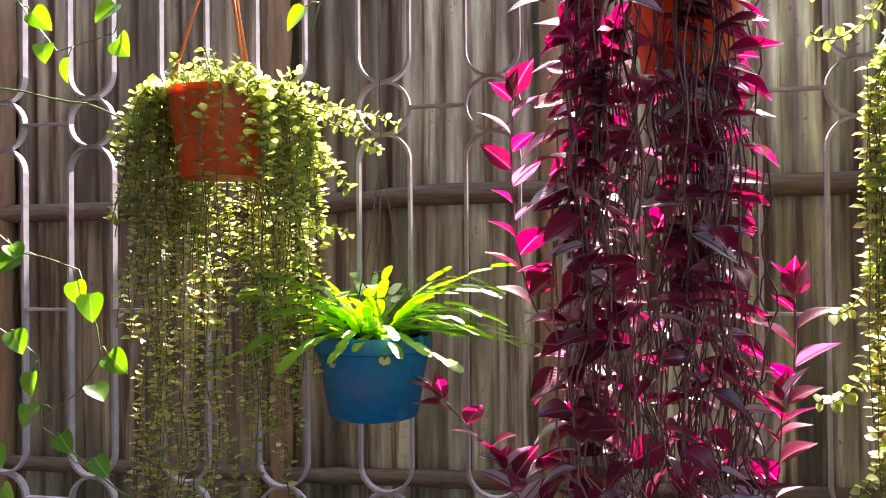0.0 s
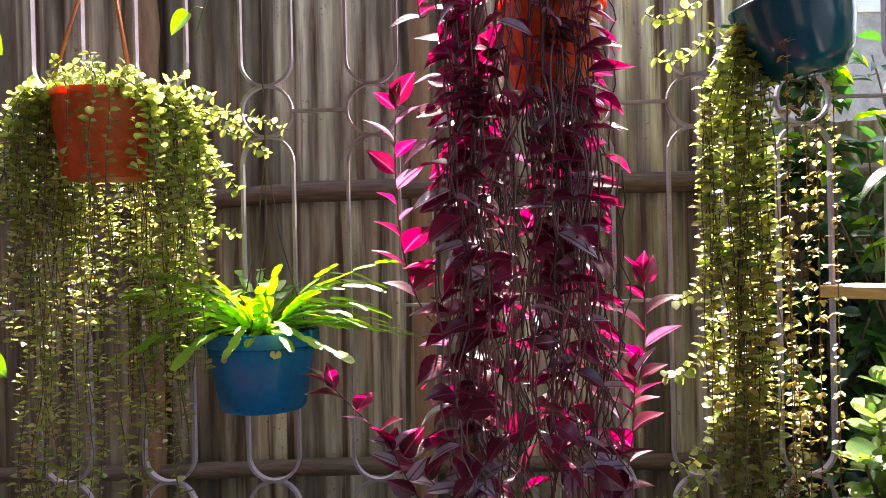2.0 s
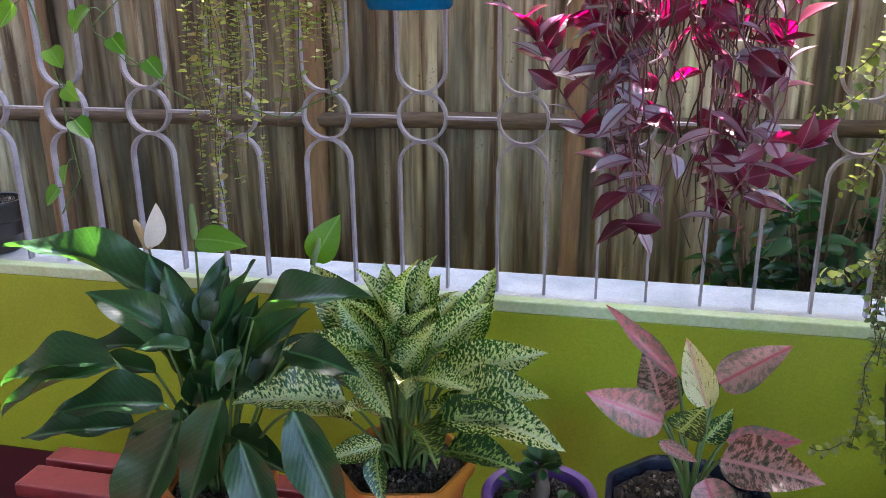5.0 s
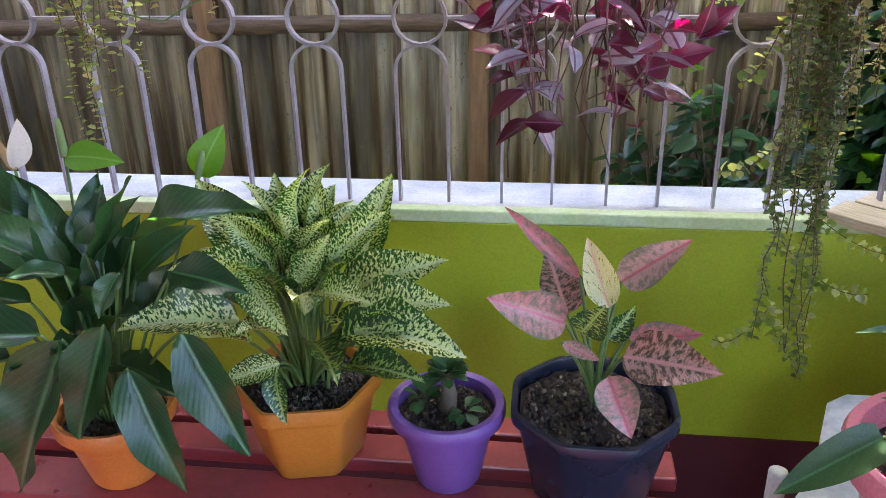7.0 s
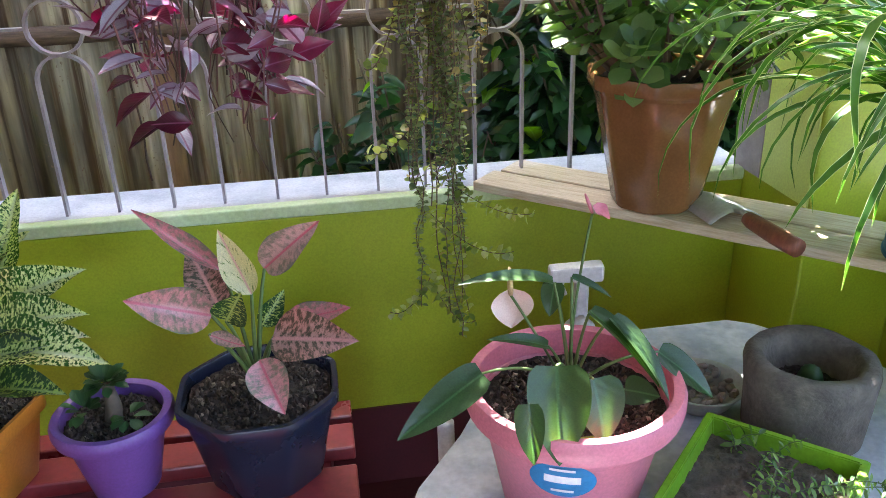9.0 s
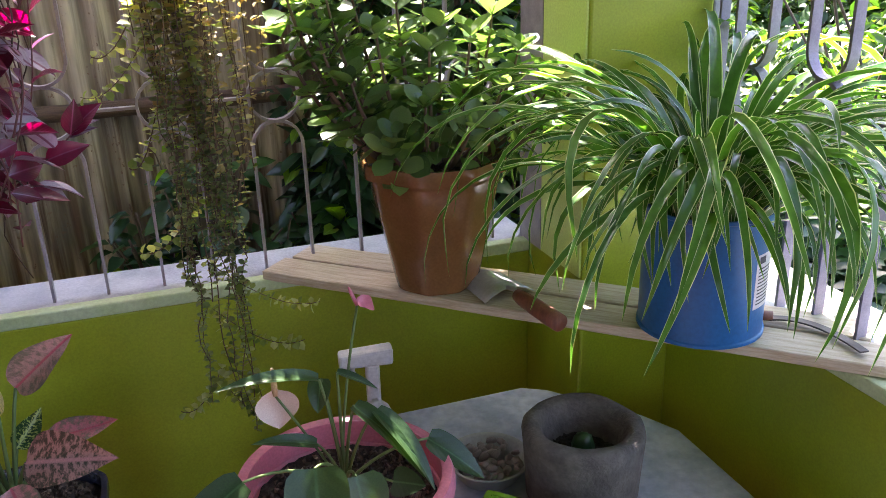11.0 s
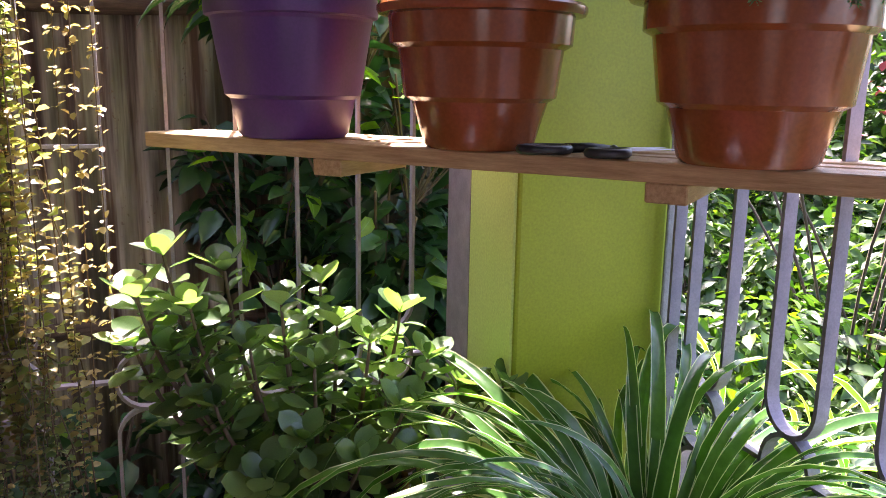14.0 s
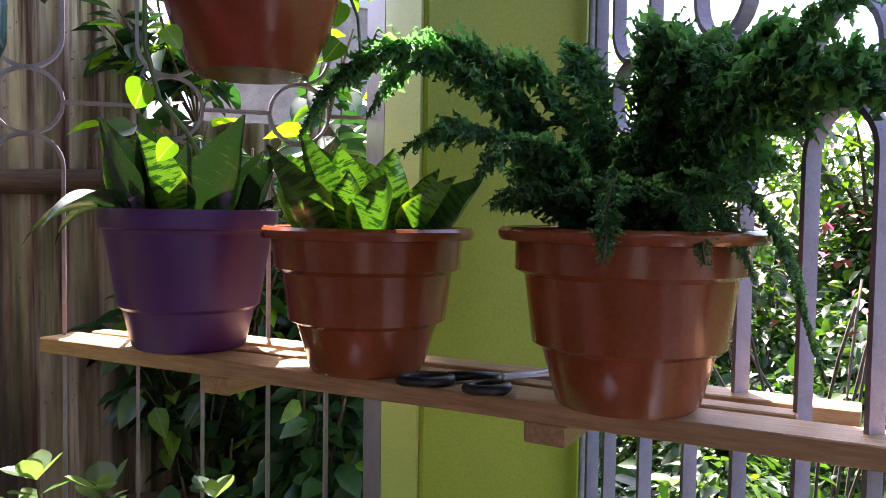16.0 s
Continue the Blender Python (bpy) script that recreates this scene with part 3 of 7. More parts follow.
def pot_on(parent, r_top, r_base, height, mat, sides=48, rim=0.012, rim_h=0.022, steps=(), start=0.0, soil_at=0.8, wall=0.004, lip="roll", seed=1):
    """A plastic pot standing at the thing's origin: steps are (height share, extra radius) rings on its side."""
    prof = [(r_base * 0.93, 0.0), (r_base, 0.006)]
    def rad(t):
        return r_base + (r_top - r_base) * t
    for share, out in steps:
        prof += [(rad(share) - 0.001, height * share - 0.002), (rad(share) + out, height * share + 0.004)]
        base_out = out
    top = height - rim_h
    prof += [(rad(top / height) + 0.001, top - 0.001)]
    body, ring = prof, []
    if lip == "roll":
        ring = [(rad(top / height) + 0.001, top), (r_top + rim * 0.8, top + rim_h * 0.1), (r_top + rim, top + rim_h * 0.4), (r_top + rim, top + rim_h * 0.75), (r_top + rim * 0.7, height), (r_top, height), (r_top - wall, height - 0.002), (r_top - wall, top)]
    else:
        ring = [(rad(top / height) + 0.001, top), (r_top + rim * 0.9, top + 0.003), (r_top + rim, top + 0.006), (r_top + rim * 1.05, height - 0.003), (r_top + rim * 0.9, height), (r_top - wall * 0.5, height), (r_top - wall, height - 0.003), (r_top - wall, top)]
    inside = [(r_top - wall, top), (rad(soil_at) - wall, height * soil_at - 0.02)]
    v, f = lathe(body + ring + inside, sides if sides > 12 else sides * 12, start=start)
    if sides < 12:       # flat sides with rounded corners
        step, res = 2 * math.pi / sides, []
        for x, y, z in v:
            q = (math.atan2(y, x) - start) % step - step / 2
            flat = math.cos(step / 2) / math.cos(q)
            edge = -math.log(math.exp(-90 * flat) + math.exp(-90 * 0.975)) / 90
            res.append((x * edge, y * edge, z))
        v = res
    ob = put("pot", mesh_of("pot", v, f, mat, True), parent)
    ob.data.set_sharp_from_angle(angle=radians(40))
    put("soil", soil_mesh(rad(soil_at) - wall * 0.5, sides, start, seed), parent, pose(0, 0, height * soil_at))
    crumbs_on(parent, rad(soil_at) - wall, sides, height * soil_at, seed + int(r_top * 1000), start)
    return ob

# ---- leaf materials ----
L_TRAIL = leafy("small_trailing_leaf", [(0.10, 0.15, 0.05), (0.18, 0.23, 0.085), (0.30, 0.33, 0.16), (0.13, 0.18, 0.065)], 0.42, 0.5, tint=(1.0, 0.95, 0.55), glow_v=3.2)
# Golden copy of the trailing leaf, with the sun's glow put into its colour.
L_TRAIL_GOLD = leafy("golden_trailing_leaf", [(0.30, 0.25, 0.10), (0.36, 0.30, 0.15), (0.24, 0.24, 0.10)], 0.5, 0.42, tint=(1.0, 0.92, 0.65), glow_v=2.2)
# Lower vine leaves: the fence's shadow is put into a darker leaf tone.
L_TRAIL_LOW = leafy("shaded_trailing_leaf", [(0.09, 0.135, 0.055), (0.15, 0.20, 0.085), (0.22, 0.26, 0.12)], 0.4, 0.4, tint=(1.0, 0.95, 0.6))
L_TRAD = leafy("magenta_tradescantia_leaf", [(0.055, 0.008, 0.016), (0.12, 0.014, 0.034), (0.21, 0.028, 0.066), (0.085, 0.016, 0.026)], 0.3, 0.42, tint=(1.0, 0.55, 0.80), vein=((0.24, 0.09, 0.14), 0.012, 60, 0.12), coat=0.3)
L_TRADS = leafy("silver_striped_tradescantia_leaf", [(0.38, 0.35, 0.38), (0.26, 0.22, 0.27)], 0.28, 0.15, tint=(1.0, 0.5, 0.8), rim=((0.14, 0.05, 0.09), 0.36), vein=((0.17, 0.06, 0.10), 0.04, 60, 0.1))
L_CACTUS = leafy("flat_cactus_joint", [(0.10, 0.24, 0.025), (0.16, 0.33, 0.04), (0.20, 0.38, 0.05)], 0.4, 0.45, vein=((0.22, 0.38, 0.09), 0.03, 50, 0.1))
L_POTHOS = leafy("pothos_leaf", [(0.06, 0.17, 0.025), (0.11, 0.25, 0.04), (0.16, 0.32, 0.05)], 0.3, 0.4, vein=((0.2, 0.36, 0.1), 0.015, 50, 0.2))
L_LILY = leafy("dark_glossy_leaf", [(0.012, 0.040, 0.014), (0.020, 0.062, 0.020), (0.034, 0.085, 0.026)], 0.34, 0.3, coat=0.3, vein=((0.07, 0.17, 0.07), 0.016, 95, 0.26))
L_AGL = leafy("speckled_cream_green_leaf", [(0.58, 0.63, 0.30), (0.50, 0.58, 0.24), (0.66, 0.66, 0.38)], 0.26, 0.38, spots=((0.025, 0.085, 0.015), 24.0, 0.545, (0.6, 1.5, 1.0), 0.35, 0.24), rim=((0.03, 0.11, 0.02), 0.47), vein=((0.5, 0.56, 0.3), 0.012, 60, 0.1))
L_AGLD = leafy("speckled_dark_leaf", [(0.36, 0.44, 0.14), (0.26, 0.36, 0.09)], 0.3, 0.25, spots=((0.015, 0.06, 0.015), 15.0, 0.50, (0.55, 1.4, 1.0), 0.35, 0.2), vein=((0.3, 0.4, 0.15), 0.012, 60, 0.1))
L_PINKL = leafy("pink_mottled_leaf", [(0.50, 0.175, 0.185), (0.54, 0.24, 0.235), (0.48, 0.30, 0.26)], 0.28, 0.15, tint=(1.0, 0.7, 0.7), spots=((0.19, 0.17, 0.12), 14.0, 0.60, (0.42, 0.95, 1.0), 0.0, 0.34, 0.09), rim=((0.13, 0.15, 0.10), 0.43), vein=((0.52, 0.13, 0.16), 0.016, 58, 0.10))
L_PINKD = leafy("brown_pink_mottled_leaf", [(0.42, 0.25, 0.21), (0.34, 0.20, 0.17)], 0.28, 0.2, tint=(1.0, 0.7, 0.6), spots=((0.06, 0.055, 0.03), 15.0, 0.52, (0.5, 1.3, 1.0), 0.4, 0.1, 0.06), vein=((0.55, 0.28, 0.26), 0.02, 58, 0.12))
L_CREAM = leafy("cream_green_leaf", [(0.60, 0.58, 0.34), (0.55, 0.50, 0.30)], 0.35, 0.35, spots=((0.16, 0.22, 0.06), 10.0, 0.60, (1.0, 1.4, 1.0), 1.0), vein=((0.62, 0.36, 0.32), 0.015, 60, 0.1))
L_ANTH = leafy("anthurium_leaf", [(0.03, 0.07, 0.025), (0.045, 0.095, 0.03)], 0.3, 0.35, vein=((0.06, 0.14, 0.06), 0.012, 40, 0.08))
L_JADE = leafy("kalanchoe_leaf", [(0.06, 0.115, 0.045), (0.11, 0.19, 0.07), (0.20, 0.30, 0.12)], 0.24, 0.28, glow_v=3.4, coat=0.6)
L_SPIDER = leafy("spider_plant_blade", [(0.04, 0.12, 0.028), (0.08, 0.19, 0.045)], 0.24, 0.36, rim=((0.62, 0.68, 0.44), 0.41), glow_v=2.8)
L_SNAKE = leafy("snake_plant_leaf", [(0.030, 0.085, 0.020), (0.065, 0.145, 0.03)], 0.28, 0.24, spots=((0.010, 0.035, 0.010), 5.0, 0.52, (0.7, 4.0, 1.0), 0.2), rim=((0.17, 0.26, 0.045), 0.41))
L_SNAKED = leafy("dark_snake_plant_leaf", [(0.012, 0.032, 0.014), (0.018, 0.045, 0.016)], 0.25, 0.1, spots=((0.05, 0.075, 0.025), 5.0, 0.62, (0.7, 5.0, 1.0), 0.2))
L_FERN = leafy("ruffled_fern_leaflet", [(0.055, 0.155, 0.085), (0.08, 0.21, 0.10), (0.13, 0.28, 0.12)], 0.6, 0.48)
L_EUPH = leafy("small_round_leaf", [(0.03, 0.09, 0.03), (0.05, 0.12, 0.04)], 0.4, 0.25)
# Dark bush leaf; it also puts shade into the nearest garden row.
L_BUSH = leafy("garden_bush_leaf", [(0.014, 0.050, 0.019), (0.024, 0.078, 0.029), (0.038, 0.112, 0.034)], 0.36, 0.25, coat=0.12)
L_GARDEN = leafy("sunny_garden_leaf", [(0.010, 0.034, 0.008), (0.026, 0.070, 0.016), (0.05, 0.108, 0.025), (0.11, 0.19, 0.035)], 0.40, 0.34, tint=(1.0, 1.0, 0.6), coat=0.08)
L_YOUNG = leafy("young_lime_leaf", [(0.14, 0.30, 0.03), (0.20, 0.36, 0.05)], 0.4, 0.5, vein=((0.22, 0.4, 0.1), 0.015, 45, 0.15))
M_STEM = plain("green_stem", (0.12, 0.20, 0.05), (0.08, 0.14, 0.04), rough=0.5)
M_STEMB = plain("brown_vine_stem", (0.16, 0.10, 0.05), (0.09, 0.06, 0.03), rough=0.7)
M_STEMDRY = plain("dark_dry_vine_stem", (0.075, 0.038, 0.025), (0.03, 0.015, 0.012), rough=0.7)
M_STEMP = plain("purple_stem", (0.17, 0.06, 0.06), (0.08, 0.03, 0.03), rough=0.5)
M_BARK = plain("bark", (0.14, 0.10, 0.07), (0.07, 0.05, 0.035), rough=0.9, bump_s=0.6)
M_WHITE = plain("white_plastic", (0.72, 0.72, 0.70), (0.62, 0.62, 0.60), rough=0.4)
M_SPATHE = plain("white_spathe", (0.74, 0.60, 0.50), (0.66, 0.50, 0.42), rough=0.45, scale=30)
M_SPADIX = plain("spadix", (0.55, 0.38, 0.20), (0.42, 0.28, 0.14), rough=0.8, fine=500, bump_s=1.0)
M_SPADIXG = plain("green_spadix", (0.20, 0.26, 0.09), (0.14, 0.19, 0.06), rough=0.8, fine=500, bump_s=1.0)
M_STRAPO = plain("orange_strap", (0.60, 0.17, 0.03), rough=0.4)
M_WIRE = plain("rusty_wire", (0.14, 0.12, 0.11), (0.08, 0.07, 0.06), rough=0.5, metal=0.6)

# ---- foliage helpers ----
def scatter(name, base, mats, mat, parent=None, kind="stuff", m=None, label=""):
    """One mesh of many small leaves: base is (verts, faces, uvs); mats are the 4x4 poses."""
    bv = np.array([tuple(v) for v in base[0]])
    k = len(bv)
    a = np.array([[list(r) for r in q] for q in mats])
    vs = np.einsum("nij,kj->nki", a[:, :3, :3], bv) + a[:, None, :3, 3]
    n = len(mats)
    fs = []
    for i in range(n):
        o = i * k
        fs += [tuple(j + o for j in f) for f in base[1]]
    me = mesh_of(name, vs.reshape(-1, 3), fs, mat, True, np.tile(np.array(base[2]), (n, 1)))
    ob = put(name, me, parent, m, label)
    if kind:
        ob["kind"] = kind
    return ob

def small_leaf(length, width, fold=0.25, droop=0.2):
    """Six-sided little leaf, folded along its middle."""
    w = width / 2
    v = [(0, 0, 0), (-w * 0.8, length * 0.3, fold * w), (-w * 0.85, length * 0.68, fold * w - droop * length * 0.4), (0, length, -droop * length), (w * 0.85, length * 0.68, fold * w - droop * length * 0.4), (w * 0.8, length * 0.3, fold * w), (0, length * 0.5, -droop * length * 0.25)]
    f = [(0, 6, 1), (1, 6, 2), (2, 6, 3), (3, 6, 4), (4, 6, 5), (5, 6, 0)]
    uv = [(0.5, 0), (0.1, 0.3), (0.1, 0.68), (0.5, 1), (0.9, 0.68), (0.9, 0.3), (0.5, 0.5)]
    return v, f, uv

def hang_curve(p0, out, length, spread, seed, n=22, reach=0.04, wob=0.02):
    """A strand that leaves p0 over the rim and hangs down."""
    pts, p = [], Vector(p0)
    rnd = random.Random(seed)
    ph = rnd.random() * 50
    for i in range(n + 1):
        t = i / n
        over = reach * (1 - math.exp(-t * length / 0.05))
        drop = max(0.0, t * length - 0.03 * (1 - math.exp(-t * length / 0.03)))
        w = Vector((noise.noise((ph, t * length * 5, 0)), noise.noise((0, ph, t * length * 5)), 0)) * wob * min(1, t * 4)
        pts.append(p + Vector(out) * (over + spread * t) + Vector((0, 0, 0.02 * math.sin(min(1, t * length / 0.08) * math.pi) - drop)) + w)
    return pts

def along(pts, step, start=0.0):
    """Points every step metres along a polyline, with the way there."""
    out, carry = [], start
    for a, b in zip(pts, pts[1:]):
        d = (b - a).length
        while carry < d:
            out.append((a.lerp(b, carry / d), (b - a).normalized()))
            carry += step
        carry -= d
    return out

def pairs(pts, step, rnd, size=(0.7, 1.2), lift=0.35, skip=0.0, pitch=90):
    """Leaf poses in opposite pairs along a strand."""
    res, turn = [], rnd.random() * 360
    for p, d in along(pts, step):
        turn += pitch + rnd.uniform(-20, 20)
        side = d.orthogonal().normalized()
        for s in (0, 180):
            if rnd.random() < skip:
                continue
            q = Matrix.Rotation(radians(turn + s), 3, d) @ side
            res.append(aim(p, q - d * lift * rnd.uniform(0.2, 1.6), rnd.uniform(-40, 40), rnd.uniform(*size)))
    return res

def stems(name, curves, radius, mat, parent, sides=5, label=""):
    v, f = merge([tube(c, radius * random.Random(i).uniform(0.7, 1.2), sides) for i, c in enumerate(curves)])
    ob = put(name, mesh_of(name, v, f, mat), parent, label=label)
    ob["kind"] = "stuff"
    return ob

def bez(a, b, c, n=10):
    a, b, c = Vector(a), Vector(b), Vector(c)
    return [a * (1 - t) ** 2 + b * 2 * t * (1 - t) + c * t * t for t in [i / n for i in range(n + 1)]]

def leaf_to(parent, variants, i, base, tip, face=None, roll=0.0, wide=1.0, name="leaf", unit=1.0, stalk=None, stalk_r=0.0022, stalk_mat=None):
    """Lays variant i of unit length from base to tip; a stalk may lead to it from a point."""
    base, tip = Vector(base), Vector(tip)
    d = tip - base
    me = variants[i % len(variants)]
    b = me["bend"]
    chord = math.sqrt(math.sin(b) ** 2 + (1 - math.cos(b)) ** 2) / abs(b) if abs(b) > 1e-3 else 1.0
    s = d.length / chord
    put(name, me, parent, aim(base, d, 0, 1.0, face) @ pose(0, 0, 0, math.degrees(b) / 2, 0, 0) @ pose(0, 0, 0, 0, roll, 0) @ Matrix.Diagonal((s * wide, s, s, 1)))
    if stalk is not None:
        s0 = Vector(stalk)
        v, f = tube(bez(s0, s0.lerp(base, 0.45) + Vector((0, 0, (base - s0).length * 0.22)), base, 8), stalk_r, 6, taper=[1.25 - 0.5 * k / 8 for k in range(9)])
        put("stalk", mesh_of("stalk", v, f, stalk_mat or M_STEM), parent)

def stand(name, x, y, z, label, category="potted plant", turn=0.0, group=""):
    return thing(name, pose(x, y, z, 0, 0, turn), label, category, group)

# ---- hanging pots on the north grille ----
# orange pot with a trailing plant
p = stand("hanging_plant", -0.70, 1.45, 1.79, "orange plastic hanging pot overflowing with pale green trailing vines")
pot_on(p, 0.098, 0.078, 0.158, M_THIN, rim=0.003, rim_h=0.012, soil_at=0.93)
for a in (200, 320, 80):
    q = Vector((0.098 * math.cos(radians(a)), 0.098 * math.sin(radians(a)), 0.15))
    v, f = tube([q, q * 0.5 + Vector((0, 0, 0.24)), Vector((0, 0.02, 0.46))], 0.0035, 6)
    put("strap", mesh_of("strap", v, f, M_STRAPO), p, label="orange plastic hanging strap")
v, f = tube([(0, 0.02, 0.46), (0, 0.03, 0.50), (0.01, 0.16, 0.55)], 0.002, 6)
put("hook", mesh_of("hook", v, f, M_WIRE), p)
rnd = random.Random(11)
curves, leaves, gold = [], [], []
for i in range(112):
    a = rnd.random() * 2 * math.pi
    r0 = 0.096
    out = Vector((math.cos(a), math.sin(a) * 0.8, 0))
    side = abs(out.x)
    if abs(out.x) < 0.72 and out.y < 0 and rnd.random() < 0.95:
        continue
    length = rnd.choice((0.25, 0.42, 0.6, 0.72, 0.86)) * rnd.uniform(0.85, 1.15) * (1.12 if out.x < 0 else 0.86)
    pts = hang_curve((r0 * out.x, r0 * out.y, 0.15), out, length, 0.012, i, reach=rnd.uniform(0.01, 0.075), wob=0.03)
    curves.append(pts)
    big = along(pts, 0.012)
    for j, q in enumerate(pairs(pts, 0.0115, rnd, (0.5, 1.25), 0.4, 0.34)):
        (gold if rnd.random() < 0.2 else leaves).append(q)
for i in range(54):      # short thick growth over the rim at both sides
    a = (0 if i % 5 < 2 else math.pi) + rnd.uniform(-0.9, 0.9)
    out = Vector((math.cos(a), math.sin(a), 0))
    pts = hang_curve((0.094 * out.x, 0.094 * out.y, 0.15), out, rnd.uniform(0.12, 0.34), 0.02, 500 + i, reach=rnd.uniform(0.02, 0.085), wob=0.03)
    curves.append(pts)
    leaves += pairs(pts, 0.0105, rnd, (0.7, 1.4), 0.35, 0.2)
for i in range(46):      # upright crown and side sprigs
    a = rnd.random() * 2 * math.pi
    rr = rnd.uniform(0.0, 0.085)
    base = Vector((rr * math.cos(a), rr * math.sin(a), 0.145))
    tip = base + Vector((math.cos(a) * rnd.uniform(0.0, 0.06), math.sin(a) * 0.04, rnd.uniform(0.02, 0.075)))
    pts = bez(base, base.lerp(tip, 0.5) + Vector((0, 0, 0.02)), tip, 6)
    curves.append(pts)
    leaves += pairs(pts, 0.009, rnd, (0.6, 1.1), -0.2)
for i, (dx, dz) in enumerate(((0.20, 0.02), (0.27, -0.05), (0.30, -0.09), (0.17, 0.045), (0.22, -0.12), (0.25, -0.16), (-0.16, 0.03), (-0.19, -0.02), (0.33, -0.04), (0.24, -0.24), (0.20, -0.30), (0.21, -0.36), (-0.20, -0.1))):
    base = Vector((0.08 if dx > 0 else -0.08, rnd.uniform(-0.04, 0.05), 0.13 if dz > -0.2 else 0.13 + dz))
    tip = Vector((dx, rnd.uniform(-0.05, 0.08), 0.13 + dz))
    pts = bez(base, base.lerp(tip, 0.55) + Vector((0, 0, 0.035)), tip, 8)
    curves.append(pts)
    leaves += pairs(pts, 0.011, rnd, (0.6, 1.15), -0.1)
stems("vines", curves, 0.0011, M_STEMB, p)
base = small_leaf(0.0175, 0.0155)
scatter("leaves", base, leaves, L_TRAIL, p)
scatter("leaves", base, gold, L_TRAIL_GOLD, p, label="leaves coloured golden for sunlight")

# blue pot with a flat-jointed cactus
p = stand("hanging_cactus", -0.434, 1.512, 1.350, "blue plastic hanging pot with a bright green jointed leaf cactus")
pot_on(p, 0.106, 0.082, 0.150, M_BLUE, rim=0.004, rim_h=0.03, soil_at=0.9)
v, f = tube([(0.09, -0.04, 0.12), (0.105, -0.05, 0.14), (0.1, -0.05, 0.152)], 0.006, 8)
put("lug", mesh_of("lug", v, f, M_BLUE), p)
M_DRYLEAF = plain("dry_leaf", (0.52, 0.46, 0.26), (0.4, 0.33, 0.16), rough=0.7)
dry = leaf_mesh("stuck_leaf", 0.02, 0.02, M_DRYLEAF, ovate, rows=5, cross=3)
for x, z, s in ((-0.048, 0.098, 0.8), (0.046, 0.105, 1.1)):
    yy = -math.sqrt((0.083 + 0.155 * z) ** 2 - x * x) - 0.004
    put("stuck_leaf", dry, p, aim((x, yy, z), (0.2, 0.05, 1), 0, s, face=(x, yy, 0)), "dry fallen leaf stuck to the pot")
for a in ((-0.06, 0.05), (0.09, 0.0), (0.0, -0.09)):
    v, f = tube([(a[0], a[1], 0.14), (a[0] * 0.3 + 0.005, 0.03, 0.33), (0.0, 0.06, 0.50), (-0.005, 0.07, 0.66), (-0.005, 0.075, 1.0)], 0.0014, 6)
    put("wire", mesh_of("wire", v, f, M_WIRE), p)
rnd = random.Random(5)
def joint_outline(t):
    return (0.35 + 0.65 * math.sin(math.pi * min(1, t * 0.9 + 0.08)) ** 0.6) * (1 + 0.10 * math.sin(t * 19))
joints = [leaf_mesh("joint", 1.0, 0.36, L_CACTUS, joint_outline, rows=7, cup=0.05, bend=0.12 + 0.1 * s, fold=0.03, seed=s, cross=3) for s in range(3)]
for i in range(84):
    a = 2 * math.pi * i / 84 + rnd.uniform(-0.1, 0.1)
    q = Vector((math.cos(a) * 0.05 * rnd.random(), math.sin(a) * 0.05 * rnd.random(), 0.145))
    el = rnd.uniform(8, 62)
    left = math.cos(a) < -0.2
    count = rnd.choice((3, 4, 5)) + (1 if abs(math.cos(a)) > 0.6 else 0) + (1 if left and rnd.random() < 0.3 else 0)
    az = a
    for j in range(count):
        d = Vector((math.cos(az) * math.cos(radians(el)), math.sin(az) * math.cos(radians(el)) * 0.75, math.sin(radians(el))))
        ln = rnd.uniform(0.04, 0.056)
        put("joint", joints[(i + j) % 3], p, aim(q, d, rnd.uniform(-25, 25), (ln * 1.15, ln, ln)))
        q = q + d.normalized() * ln * 0.94
        el = max(el - rnd.uniform(6, 20), -22 if left else -12)
        az += rnd.uniform(-0.15, 0.15)

# teal bowl on chains with a long trailing plant
p = thing("hanging_plant", pose(0.565, 1.40, 1.94, 0, -12, 0), "teal plastic hanging bowl on chains with long trailing vines", "potted plant")
prof = [(0.03, -0.004), (0.065, 0.0), (0.085, 0.03), (0.097, 0.08), (0.102, 0.125), (0.105, 0.135), (0.102, 0.138), (0.098, 0.133), (0.092, 0.08)]
v, f = lathe(prof, 48)
put("bowl", mesh_of("bowl", v, f, M_TEAL), p)
put("soil", soil_mesh(0.094, 48), p, pose(0, 0, 0.115))
link_v, link_f = tube([(0.006 * math.cos(t) , 0, 0.012 * math.sin(t)) for t in [2 * math.pi * k / 12 for k in range(12)]], 0.0016, 5, closed=True)
link = mesh_of("chain_link", link_v, link_f, M_WIRE)
for a in (0, 120, 240):
    b = Vector((0.1 * math.cos(radians(a)), 0.1 * math.sin(radians(a)), 0.135))
    top = Vector((0.02, 0.05, 0.62))
    d = top - b
    for k in range(int(d.length / 0.02)):
        put("chain_link", link, p, aim(b + d.normalized() * (0.02 * k + 0.008), d, 0 if k % 2 else 90) @ pose(0, 0, 0, 90))
rnd = random.Random(21)
inv = p.matrix_basis.inverted()
curves, leaves, gold, low = [], [], [], []
